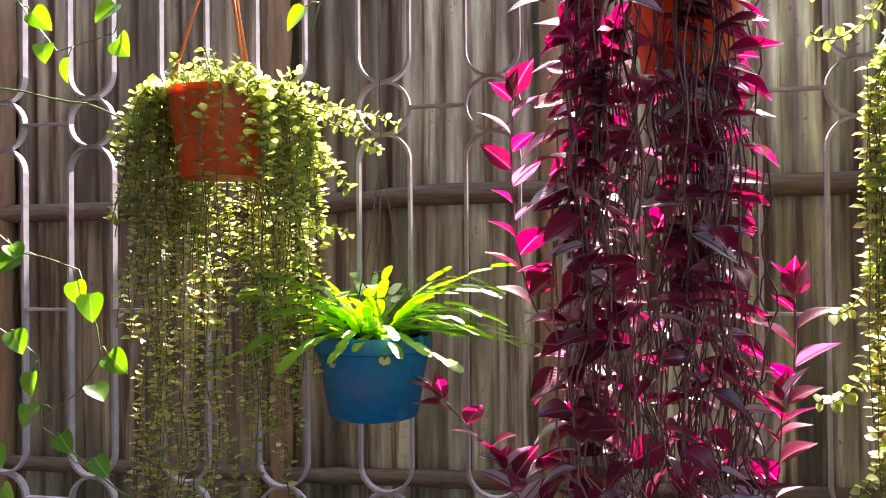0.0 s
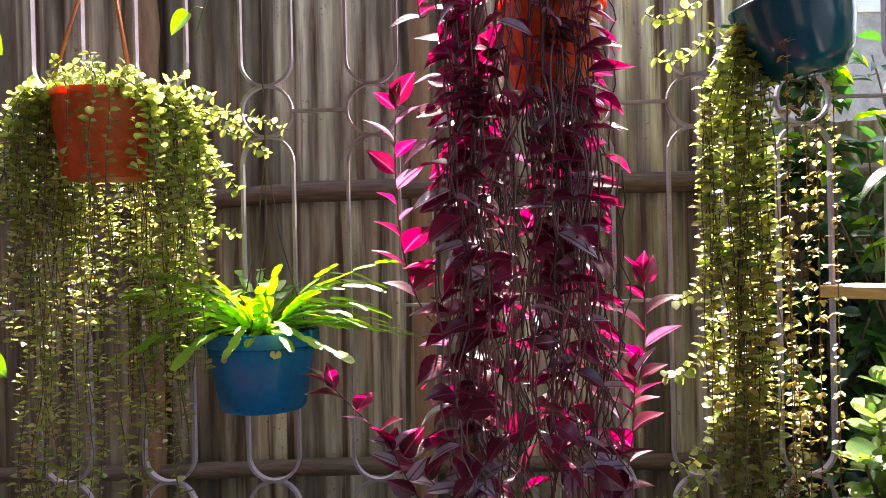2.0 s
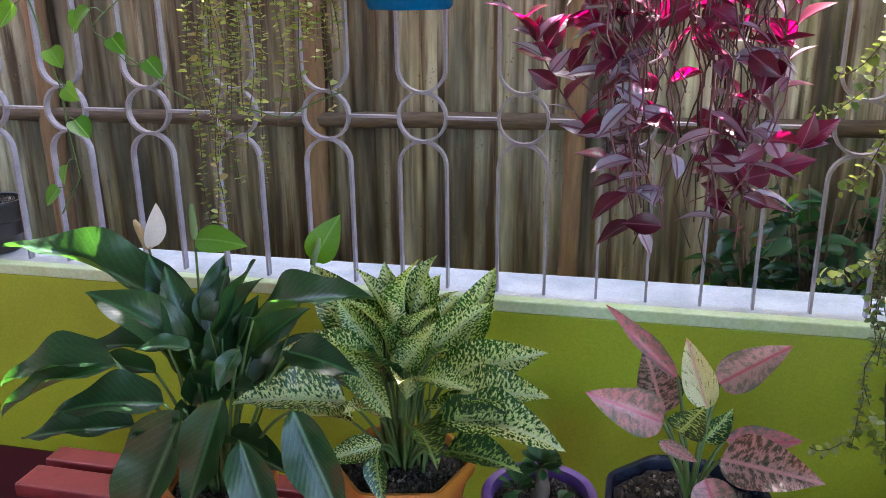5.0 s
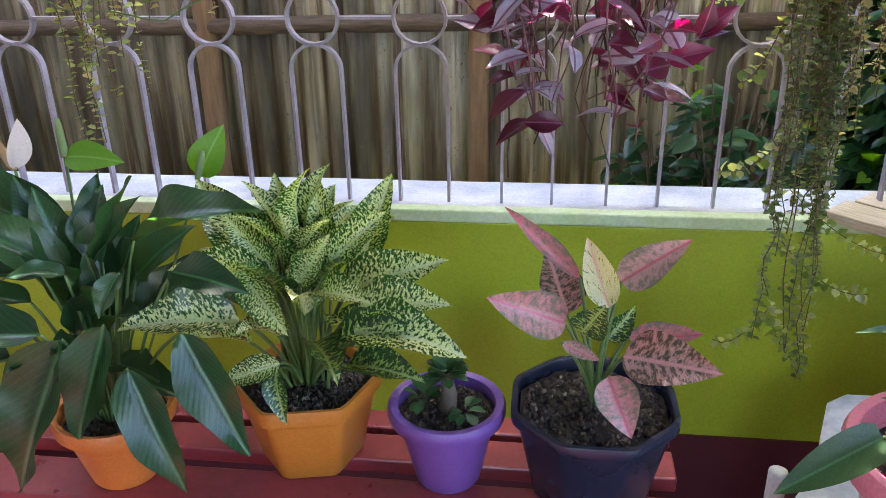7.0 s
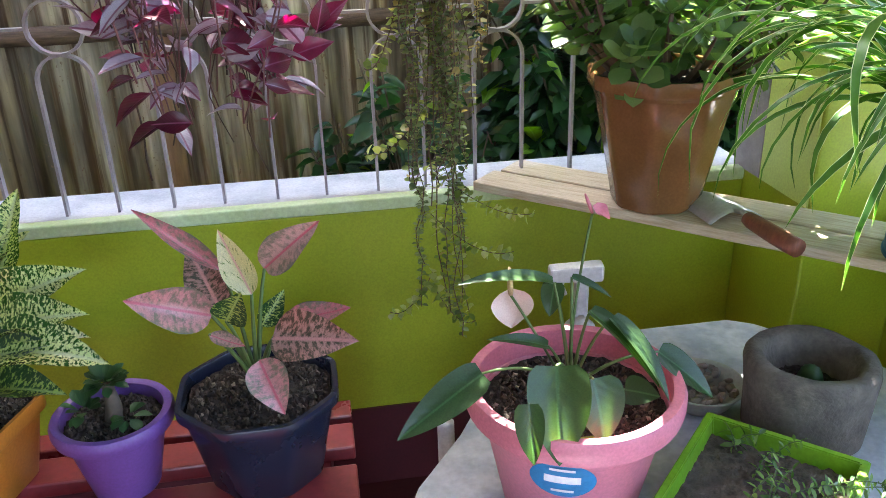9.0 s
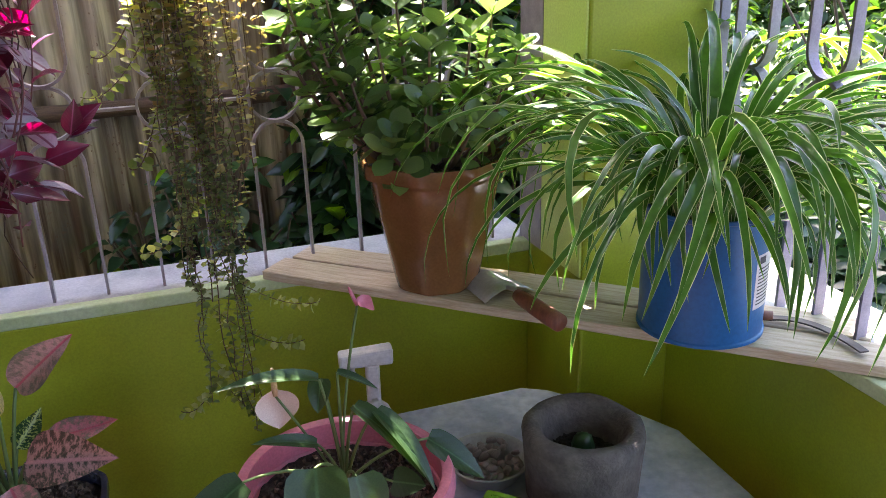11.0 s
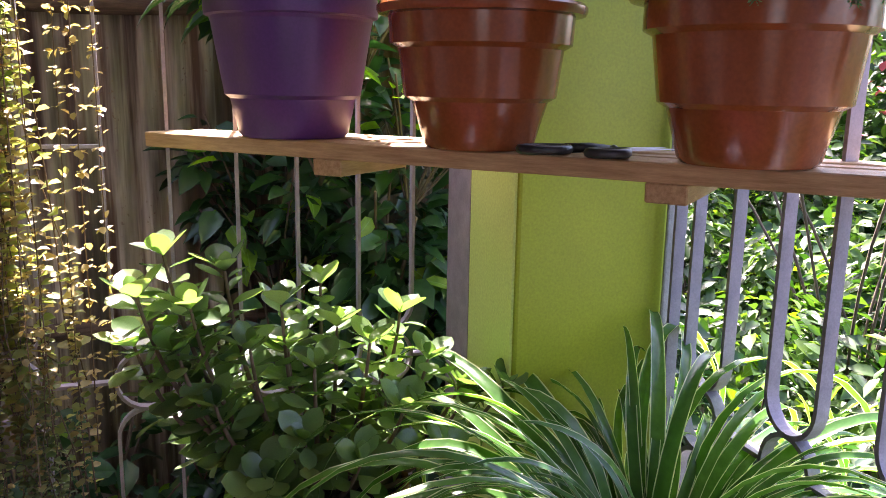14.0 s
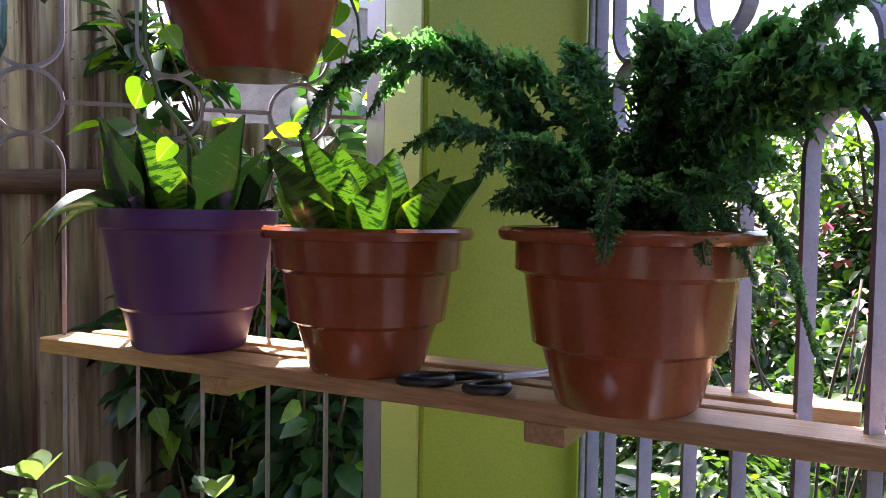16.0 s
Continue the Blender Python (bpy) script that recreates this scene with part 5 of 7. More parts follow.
for base, tip, face, k in (
        ((-0.061, -0.11, 0.322), (-0.237, -0.152, 0.32), (0, -0.5, 0.9), 1), ((-0.041, -0.005, 0.366), (-0.175, 0.063, 0.489), (0.3, -0.9, 0.3), 0),
        ((-0.006, 0.026, 0.367), (-0.041, 0.063, 0.504), (0.1, -1, 0.1), 0), ((0.04, 0.026, 0.366), (0.027, 0.063, 0.511), (0, -1, 0.1), 0), ((0.105, 0.026, 0.367), (0.154, 0.063, 0.507), (-0.2, -1, 0.1), 0),
        ((0.097, -0.026, 0.344), (0.255, -0.026, 0.399), (-0.1, -0.8, 0.6), 1), ((0.123, -0.079, 0.341), (0.268, -0.1, 0.358), (0, -0.6, 0.8), 1), ((0.121, -0.11, 0.31), (0.297, -0.152, 0.3), (0.1, -0.5, 0.9), 2),
        ((0.107, -0.121, 0.26), (0.236, -0.173, 0.27), (0.1, -0.4, 0.9), 3), ((-0.005, -0.131, 0.251), (0.02, -0.173, 0.182), (0, -1, 0.4), 3), ((0.002, -0.126, 0.26), (-0.085, -0.163, 0.241), (-0.2, -0.8, 0.5), 1),
        ((0.058, -0.079, 0.361), (0.157, -0.142, 0.377), (0, -0.5, 0.9), 1), ((-0.055, -0.079, 0.382), (0.027, -0.142, 0.319), (0, -0.8, 0.6), 0), ((-0.031, -0.063, 0.383), (-0.165, -0.105, 0.402), (0, -0.7, 0.7), 1),
        ((0.062, -0.021, 0.384), (0.154, 0, 0.466), (-0.2, -0.9, 0.4), 0), ((0.021, -0.052, 0.363), (0.08, -0.063, 0.453), (0, -1, 0.3), 0), ((-0.02, -0.042, 0.374), (-0.094, -0.032, 0.466), (0.1, -1, 0.3), 0), ((0.093, -0.095, 0.29), (0.224, -0.137, 0.336), (0, -0.6, 0.8), 3)):
    leaf_to(p, lv, k, base, tip, face, 0, 1.12, stalk=(base[0] * 0.15, base[1] * 0.15, 0.155), stalk_r=0.003)

# small euphorbia in a purple pot
p = stand("potted_euphorbia", -0.118, 1.105, BT, "small purple plastic pot with a stubby young succulent on the bench", group="bench pots")
pot_on(p, 0.085, 0.055, 0.151, M_PURPLE, rim=0.013, rim_h=0.028, soil_at=0.84)
v, f = tube([(0, 0, 0.13), (0.005, 0, 0.16), (0.0, 0.005, 0.20)], 0.013, 10, taper=[1.15, 1.0, 0.7])
put("trunk", mesh_of("trunk", v, f, M_BARK), p)
lv = [leaf_mesh("leaf", 1.0, 0.62, L_EUPH, paddle, rows=5, cup=0.1, bend=0.4, fold=0.15, seed=1, cross=3)]
rnd = random.Random(41)
for i in range(76):
    a = rnd.random() * 6.28
    c = (Vector((0, 0, 0.20)), Vector((-0.035, -0.02, 0.165)), Vector((0.03, -0.025, 0.15)))[rnd.choice((0, 0, 0, 1, 2))]
    d = Vector((math.cos(a), math.sin(a), rnd.uniform(-0.1, 1.2)))
    put("leaf", lv[0], p, aim(c + d * 0.008, d, 0, rnd.uniform(0.022, 0.034)))

# pink aglaonema in a navy eight-sided pot
p = stand("potted_aglaonema", 0.120, 1.1035, BT, "navy eight-sided plastic pot with a pink mottled aglaonema on the bench")
pot_on(p, 0.134, 0.100, 0.170, M_NAVY, sides=8, start=radians(22.5), rim=0.008, rim_h=0.022, lip="flat", soil_at=0.86)
k1 = [leaf_mesh("leaf", 1.0, w, m, ovate, rows=16, cup=0.16, bend=b, fold=0.26, wave=0.035, seed=s, cross=7) for s, (w, m, b) in enumerate(((0.50, L_PINKL, 0.5), (0.52, L_PINKD, 0.6), (0.38, L_CREAM, 0.1), (0.55, L_AGLD, 0.5), (0.32, L_PINKL, -0.3)))]
g0 = (0.0, 0.0, 0.16)
for kind, base, tip, face, w in (
        (4, (-0.032, 0.02, 0.375), (-0.146, 0, 0.495), (0.6, -0.75, 0.3), 0.62),
        (1, (-0.048, 0.03, 0.306), (-0.086, 0.05, 0.411), (0.35, -1, 0.2), 1.25),
        (2, (0.012, -0.02, 0.347), (-0.026, -0.01, 0.456), (0.0, -1, 0.2), 1.15),
        (0, (0.032, 0.03, 0.366), (0.127, 0.01, 0.448), (-0.25, -0.9, 0.4), 0.95),
        (0, (-0.052, -0.03, 0.322), (-0.169, -0.06, 0.376), (0.1, -0.85, 0.5), 1.05),
        (3, (-0.028, -0.05, 0.32), (0.003, -0.07, 0.377), (0, -1, 0.3), 1.5),
        (3, (0.016, 0.02, 0.268), (0.058, 0.04, 0.32), (0.1, -1, 0.2), 1),
        (4, (0.05, 0.04, 0.264), (0.164, 0.03, 0.28), (0, -0.7, 0.7), 1.2),
        (1, (0.037, -0.04, 0.276), (0.17, -0.1, 0.289), (0.1, -0.8, 0.65), 1.05),
        (0, (0.014, -0.06, 0.251), (0.048, -0.12, 0.186), (0, -0.85, 0.6), 1.35),
        (4, (-0.056, -0.05, 0.3), (-0.001, -0.08, 0.29), (0, -0.7, 0.8), 1.2)):
    leaf_to(p, k1, kind, base, tip, face, 0, w, stalk=g0, stalk_r=0.0035)

# ---- lower corner shelf across the two sills ----
def plank(parent, a, b, width, thick, mat, seed=0, name="plank", label=""):
    """A sawn board from a to b (middle lines of its top), slightly bowed and uneven."""
    a, b = Vector(a), Vector(b)
    d = b - a
    bm = bmesh.new()
    bmesh.ops.create_cube(bm, size=1.0)
    bmesh.ops.scale(bm, vec=(d.length, width, thick), verts=bm.verts)
    bmesh.ops.subdivide_edges(bm, edges=[e for e in bm.edges if abs((e.verts[0].co - e.verts[1].co).x) > 0.01], cuts=16)
    for v in bm.verts:
        v.co.y += 0.0016 * noise.noise((v.co.x * 9, seed, v.co.z * 20))
        v.co.z += 0.0009 * noise.noise((v.co.x * 7, v.co.y * 30, seed + 5))
    bmesh.ops.bevel(bm, geom=[e for e in bm.edges if e.is_manifold and e.calc_face_angle(0) > 1.0], offset=0.0018, segments=1, affect="EDGES")
    m = Matrix.Translation((a + b) / 2 - Vector((0, 0, thick / 2))) @ pose(0, 0, 0, 0, -math.degrees(math.atan2(d.z, math.hypot(d.x, d.y))), math.degrees(math.atan2(d.y, d.x)))
    return part(name, bm, mat, parent, label, m)

LS = 0.770
lo = thing("corner_shelf", pose(1.0, 1.2, 0), "pale sawn pallet boards laid as a corner shelf across both sills", "shelf")
o = Vector((1.0, 1.2, 0))
along_dir = Vector((0.831, -0.82, 0)).normalized()
inward = Vector((0.82, 0.831, 0)).normalized()      # towards the corner
f0, f1 = Vector((0.570, 1.548, LS)), Vector((1.425, 0.745, LS))
for i, (off, cut0, cut1, w) in enumerate(((0.046, 0.0, 0.0, 0.088), (0.141, 0.01, 0.03, 0.086))):
    plank(lo, f0 + inward * off + along_dir * cut0 - o, f1 + inward * off - along_dir * cut1 - o + along_dir * 0.02, w, 0.02, M_WOOD, i)
for s in (0.10, 0.90):
    c = f0.lerp(f1, s)
    plank(lo, c + inward * 0.015 - o - Vector((0, 0, 0.02)), c + inward * 0.18 - o - Vector((0, 0, 0.02)), 0.05, 0.006, M_WOOD, 7, "batten")

# ---- kalanchoe in a tan eight-sided pot ----
p = stand("potted_kalanchoe", 0.898, 1.3505, LS + 0.001, "tan eight-sided pot with a bushy round-leaved kalanchoe on the shelf")
pot_on(p, 0.140, 0.088, 0.262, M_TAN, sides=8, start=radians(14), rim=0.007, rim_h=0.03, lip="flat", soil_at=0.9)
jl = [leaf_mesh("leaf", 1.0, 0.62, L_JADE, paddle, rows=7, cup=0.10, bend=b, fold=0.05, seed=s, cross=5) for s, b in enumerate((0.25, 0.5, -0.15))]
rnd = random.Random(77)
curves = []
# where the branches end, about the middle of the pot's foot
tips = [(-0.259, -0.03, 0.578), (-0.267, 0, 0.499), (-0.221, 0.02, 0.626), (-0.189, -0.03, 0.557), (-0.136, 0.03, 0.595), (-0.111, -0.05, 0.496), (-0.058, 0, 0.545), (-0.022, -0.07, 0.464), (0.033, 0.03, 0.494), (0.071, -0.03, 0.482), (0.134, 0.02, 0.512), (0.162, -0.04, 0.451), (0.107, -0.09, 0.392), (0.223, -0.02, 0.391), (0.283, -0.06, 0.399), (-0.045, -0.11, 0.375), (-0.162, -0.06, 0.418), (0.035, -0.12, 0.334), (-0.095, -0.11, 0.327), (0.178, -0.1, 0.321), (0.017, 0.08, 0.554), (-0.209, 0, 0.439)]
tips += [(0.9 * x + rnd.uniform(-0.04, 0.04), 0.8 * y + rnd.uniform(-0.05, 0.05), 0.25 + 0.75 * (z - 0.25)) for x, y, z in tips[::2]]
for i, tip in enumerate(tips):
    tip = Vector(tip)
    a = Vector((tip.x * 0.2, tip.y * 0.3, 0.225))
    pts = bez(a, Vector((tip.x * 0.85, tip.y * 0.7, 0.225 + (tip.z - 0.225) * 0.45)), tip, 12)
    curves.append(pts)
    turn = rnd.random() * 360
    dense = along(pts[4:], 0.021)
    for j, (q, d) in enumerate(dense):
        turn += 90
        side = d.orthogonal().normalized()
        for s in (0, 180):
            if rnd.random() < (0.25 if j < len(dense) - 4 else 0.0):
                continue
            r = Matrix.Rotation(radians(turn + s), 3, d) @ side
            ln = rnd.uniform(0.046, 0.068) * (1.0 if j < len(dense) - 2 else 0.8)
            put("leaf", jl[rnd.randrange(3)], p, aim(q + r * 0.004, r + d * rnd.uniform(0.1, 0.7), rnd.uniform(-20, 20), (ln * rnd.uniform(0.9, 1.15), ln, ln), d))
    d = (pts[-1] - pts[-2]).normalized()
    for k in range(6):
        r = Matrix.Rotation(radians(turn + 45 + 90 * k + (20 if k > 3 else 0)), 3, d) @ d.orthogonal().normalized()
        ln = rnd.uniform(0.048, 0.062) if k < 4 else 0.034
        put("leaf", jl[k % 3], p, aim(pts[-1], r * (1.0 if k < 4 else 0.4) + d, 0, (ln * 1.1, ln, ln), d))
for i, c in enumerate(curves):
    v, f = tube(c, 0.0045, 7, taper=[1.3 - 0.8 * k / 12 for k in range(13)])
    put("branch", mesh_of("branch", v, f, M_STEMB), p)
v, f = tube([(0.0, 0, 0.2), (0.01, 0, 0.25), (0.0, 0.01, 0.30)], 0.010, 8)
put("trunk", mesh_of("trunk", v, f, M_BARK), p)

# ---- trowel ----
M_STEEL = plain("dull_steel", (0.62, 0.62, 0.63), (0.50, 0.49, 0.49), rough=0.4, metal=0.35)
M_HANDLE = plain("reddish_handle_wood", (0.28, 0.10, 0.055), (0.19, 0.065, 0.04), rough=0.5, stretch=(14, 14, 2))
p = thing("garden_trowel", pose(0.990, 1.206, LS + 0.002, 0, 0, 9), "steel garden trowel with a reddish wooden handle on the shelf", "trowel")
vs, fs = [], []
for j in range(9):
    t = j / 8
    w = 0.056 * (1 - 0.15 * t) * (1 if t < 0.75 else math.sqrt(max(0.02, 1 - ((t - 0.75) / 0.25) ** 2)))
    for k in range(7):
        u = k / 6 * 2 - 1
        vs.append((u * w + 0.008, t * 0.115, 0.004 + 0.020 * (1 - u * u)))
for j in range(8):
    for k in range(6):
        a = j * 7 + k
        fs.append((a, a + 1, a + 8, a + 7))
bl = put("blade", mesh_of("blade", vs, fs, M_STEEL), p)
sol = bl.modifiers.new("thick", "SOLIDIFY"); sol.thickness = 0.0016
v, f = tube([(0.006, 0.005, 0.022), (0.004, -0.02, 0.028), (0.002, -0.04, 0.022)], 0.005, 8)
put("neck", mesh_of("neck", v, f, M_STEEL), p)
v, f = tube([(0.002, -0.035, 0.022), (0.002, -0.05, 0.021), (0.003, -0.09, 0.019), (0.004, -0.14, 0.017), (0.005, -0.165, 0.016)], 0.016, 16, taper=[0.75, 0.9, 1.0, 1.05, 1.0])
put("handle", mesh_of("handle", v, f, M_HANDLE), p)

# ---- spider plant in a blue paint can ----
M_CANBLUE = plain("blue_printed_tin", (0.005, 0.13, 0.36), (0.005, 0.105, 0.30), scale=4, rough=0.35)
M_PAPER = plain("white_printed_label", (0.72, 0.72, 0.74), (0.64, 0.64, 0.67), rough=0.5)
M_INK = plain("dark_print", (0.06, 0.06, 0.08), rough=0.6)
CAN = (1.262, 0.984)
p = stand("potted_spider_plant", *CAN, LS + 0.001, "blue printed paint can holding a striped spider plant")
v, f = lathe([(0.102, 0.0), (0.108, 0.002), (0.108, 0.007), (0.105, 0.009), (0.105, 0.215), (0.108, 0.217), (0.108, 0.222), (0.104, 0.223), (0.102, 0.18)], 56)
ob = put("can", mesh_of("can", v, f, M_CANBLUE), p)
ob.data.set_sharp_from_angle(angle=radians(40))
put("soil", soil_mesh(0.103, 48), p, pose(0, 0, 0.188))
def curved_patch(name, parent, r, a0, a1, z0, z1, mat, label=""):
    vs, fs = [], []
    for k in range(13):
        a = radians(a0 + (a1 - a0) * k / 12)
        for z in (z0, z1):
            vs.append((r * math.cos(a), r * math.sin(a), z))
    for k in range(12):
        fs.append((2 * k, 2 * k + 2, 2 * k + 3, 2 * k + 1))
    return put(name, mesh_of(name, vs, fs, mat), parent, label=label)
lab = curved_patch("label", p, 0.1056, 284, 322, 0.062, 0.158, M_PAPER, "white printed paper label")
for k in range(11):
    curved_patch("print_line", lab, 0.1061, 287, 319 - (k * 7) % 9, 0.070 + k * 0.0062, 0.0723 + k * 0.0062, M_INK)
curved_patch("print_block", lab, 0.1061, 287, 297, 0.142, 0.154, M_INK)
rnd = random.Random(52)
def spider_blade(length, width, el, sag, seed):
    """An arching strap leaf in the y-z plane, from its root at the origin."""
    vs, uv, fs = [], [], []
    y = z = 0.0
    a = radians(el)
    n = 14
    for i in range(n + 1):
        t = i / n
        w = width / 2 * blade(t) + 0.0003
        tw = 0.5 * math.sin(seed * 1.7) * t
        for k in (-1, 0, 1):
            vs.append((k * w * math.cos(tw) + 0.02 * math.sin(seed * 2.1) * t * t, y - abs(k) * w * 0.3 * math.sin(a) * -1, z + abs(k) * w * 0.45 * math.cos(a) + k * w * math.sin(tw)))
            uv.append((0.5 + 0.5 * k, t))
        y += math.cos(a) * length / n
        z += math.sin(a) * length / n
        a = max(a - radians(sag) / n * (0.4 + 1.2 * t), radians(-86))
    for i in range(n):
        for k in (0, 1):
            q = i * 3 + k
            fs.append((q, q + 1, q + 4, q + 3))
    return mesh_of("blade", vs, fs, L_SPIDER, True, uv)
blades = [spider_blade(ln * 1.1, w, el, sag, i) for i, (ln, w, el, sag) in enumerate(((0.52, 0.023, 70, 205), (0.48, 0.026, 62, 200), (0.56, 0.023, 58, 165), (0.42, 0.021, 74, 140), (0.52, 0.026, 50, 155), (0.34, 0.020, 76, 110), (0.55, 0.024, 68, 180), (0.50, 0.026, 44, 140), (0.29, 0.018, 78, 90), (0.50, 0.023, 74, 225)))]
for i in range(226):
    a = i * 137.5 + rnd.uniform(-20, 20) if i < 190 else 146 + rnd.uniform(-55, 55)
    r = rnd.uniform(0.0, 0.08)
    k = rnd.randrange(10) if i < 190 else rnd.choice((0, 1, 9, 6))
    s = rnd.uniform(0.66, 1.15) if i < 190 else rnd.uniform(0.55, 0.9)
    away = math.sin(radians(a + 90))     # the blades' own +y turned by a
    if away > 0.2 and math.cos(radians(a)) > 0:
        s *= 1.1
    put("blade", blades[k], p, pose(r * math.cos(radians(a + 90)), r * math.sin(radians(a + 90)), 0.190, 0, 0, a) @ pose(0, 0, 0, rnd.uniform(-14, 14), rnd.uniform(-22, 22), rnd.uniform(-25, 25)) @ Matrix.Diagonal((s * rnd.uniform(0.66, 0.92), s, s, 1)))

# ---- sickle lying behind the can ----
p = thing("sickle", pose(1.41, 0.865, LS + 0.004), "small dark curved sickle lying on the corner shelf", "sickle")
pts = bez((-0.035, 0.075, 0.004), (0.04, 0.05, 0.006), (0.02, -0.085, 0.004), 12)
v, f = strap(pts, 0.008, 0.003, axis=(0, 0, 1))
put("blade", mesh_of("blade", v, f, M_WIRE, False), p)
v, f = tube([(-0.03, 0.072, 0.008), (-0.06, 0.09, 0.010)], 0.009, 10)
put("handle", mesh_of("handle", v, f, M_HANDLE), p)

# ---- upper shelf ----
c0 = Vector((0.622, 1.633, 1.560))
dirn, inn = Vector((0.665, -0.747, 0)), Vector((0.747, 0.665, 0))
def on_shelf(s, off):
    """A place on the top of the upper shelf, s metres along its front edge and off metres in from it."""
    return c0 + dirn * s + inn * off
up = thing("upper_shelf", pose(1.1, 1.2, 0), "upper shelf of sawn boards pushed between the grille bars", "shelf")
o = Vector((1.1, 1.2, 0))
for i, (off, s0, s1, w, t) in enumerate(((0.035, 0.056, 1.40, 0.070, 0.024), (0.102, 0.07, 1.16, 0.030, 0.02), (0.170, 0.14, 1.22, 0.05, 0.02))):
    plank(up, on_shelf(s0, off) - o, on_shelf(s1, off) - o, w, t, M_WOOD2, 20 + i)
for s in (0.425, 0.91):
    c = c0 + dirn * s - Vector((0, 0, 0.024))
    plank(up, c + inn * 0.0 - o, c + inn * 0.18 - o, 0.05, 0.024, M_WOOD2, 30 + int(s * 10), "batten")

SHELF_POTS = "pots on the upper shelf"
snake = [leaf_mesh("leaf", 1.0, 0.56, m, lambda t: (0.55 + 0.45 * math.sin(min(1, t / 0.45) * math.pi / 2)) * (1 - max(0, (t - 0.45) / 0.55) ** 1.7) if t < 0.97 else 0.03, rows=14, cup=0.30, bend=b, fold=0.35, wave=0.03, seed=s) for s, (m, b) in enumerate(((L_SNAKE, 0.15), (L_SNAKE, -0.2), (L_SNAKED, 0.1), (L_SNAKE, 0.35)))]
def snake_plant(p, z, seed, count, spread, heights, fan=0.4, kinds=(0, 1, 2, 3, 2, 2)):
    rnd = random.Random(seed)
    for i in range(count):
        a = i * 2.399
        r = spread * math.sqrt((i + 0.5) / count)
        b = Vector((r * math.cos(a), r * math.sin(a), z))
        ln = rnd.uniform(*heights)
        d = Vector((math.cos(a) * fan * r / spread + rnd.uniform(-0.15, 0.15), math.sin(a) * fan * 0.9 * r / spread, 1))
        put("leaf", snake[rnd.choice(kinds)], p, aim(b, d, rnd.uniform(-20, 20), (ln * rnd.uniform(0.8, 1.1), ln, ln), (math.cos(a + rnd.uniform(-0.8, 0.8)) * -1, -math.sin(a) - 0.4, 0.2)))
p = stand("potted_snake_plant", 0.880, 1.444, c0.z + 0.001, "purple plastic pot with a dark banded snake plant, on boards", group=SHELF_POTS)
pot_on(p, 0.127, 0.084, 0.206, M_PURPLED, rim=0.004, rim_h=0.03, steps=((0.29, 0.007),), soil_at=0.9)
snake_plant(p, 0.175, 4, 15, 0.09, (0.12, 0.18), kinds=(2, 2, 0, 2, 3, 2))
drp = leaf_mesh("leaf", 1.0, 0.34, L_SNAKED, lance, rows=12, cup=0.2, bend=1.6, fold=0.3)
for b, d, s in (((-0.09, -0.07, 0.205), (-0.6, -0.45, 0.5), 0.14), ((-0.10, -0.02, 0.205), (-1, -0.1, 0.35), 0.16), ((-0.09, 0.0, 0.21), (-1, 0.2, 0.25), 0.13), ((0.09, -0.05, 0.205), (0.9, -0.3, 0.5), 0.11)):
    put("leaf", drp, p, aim(b, d, 0, s), "drooping dark leaf")
p = stand("potted_snake_plant", 1.089, 1.194, c0.z + 0.001, "glossy terracotta plastic pot with a light green snake plant", group=SHELF_POTS)
pot_on(p, 0.127, 0.075, 0.187, M_TERRA, rim=0.012, rim_h=0.016, steps=((0.34, 0.010), (0.70, 0.010)), soil_at=0.9)
# Lighter leaf kinds only, replacing sunlight that the hanging pot blocks.
snake_plant(p, 0.162, 9, 16, 0.09, (0.105, 0.16), 0.7, (0, 1, 3))

p = stand("potted_fern", 1.312, 0.923, c0.z + 0.001, "large glossy terracotta plastic pot with a dense ruffled fern", group=SHELF_POTS)
pot_on(p, 0.129, 0.079, 0.194, M_TERRA, rim=0.016, rim_h=0.016, steps=((0.33, 0.010), (0.74, 0.010)), soil_at=0.92)
rnd = random.Random(66)
pin_v, pin_uv = [], []
for k in range(8):       # one ruffled, lobed leaflet
    t = k / 7
    w = 0.13 * (1 - 0.75 * t * t) * (1.5 if k % 2 else 0.5)
    for s in (-1, 0, 1):
        pin_v.append((s * w, t, 0.10 * math.sin(k * 2.3 + s * 1.4) * (1 if s else 0.3)))
        pin_uv.append((0.5 + 0.3 * s, t))
pin = (pin_v, [(k * 3 + j, k * 3 + j + 1, k * 3 + j + 4, k * 3 + j + 3) for k in range(7) for j in (0, 1)], pin_uv)
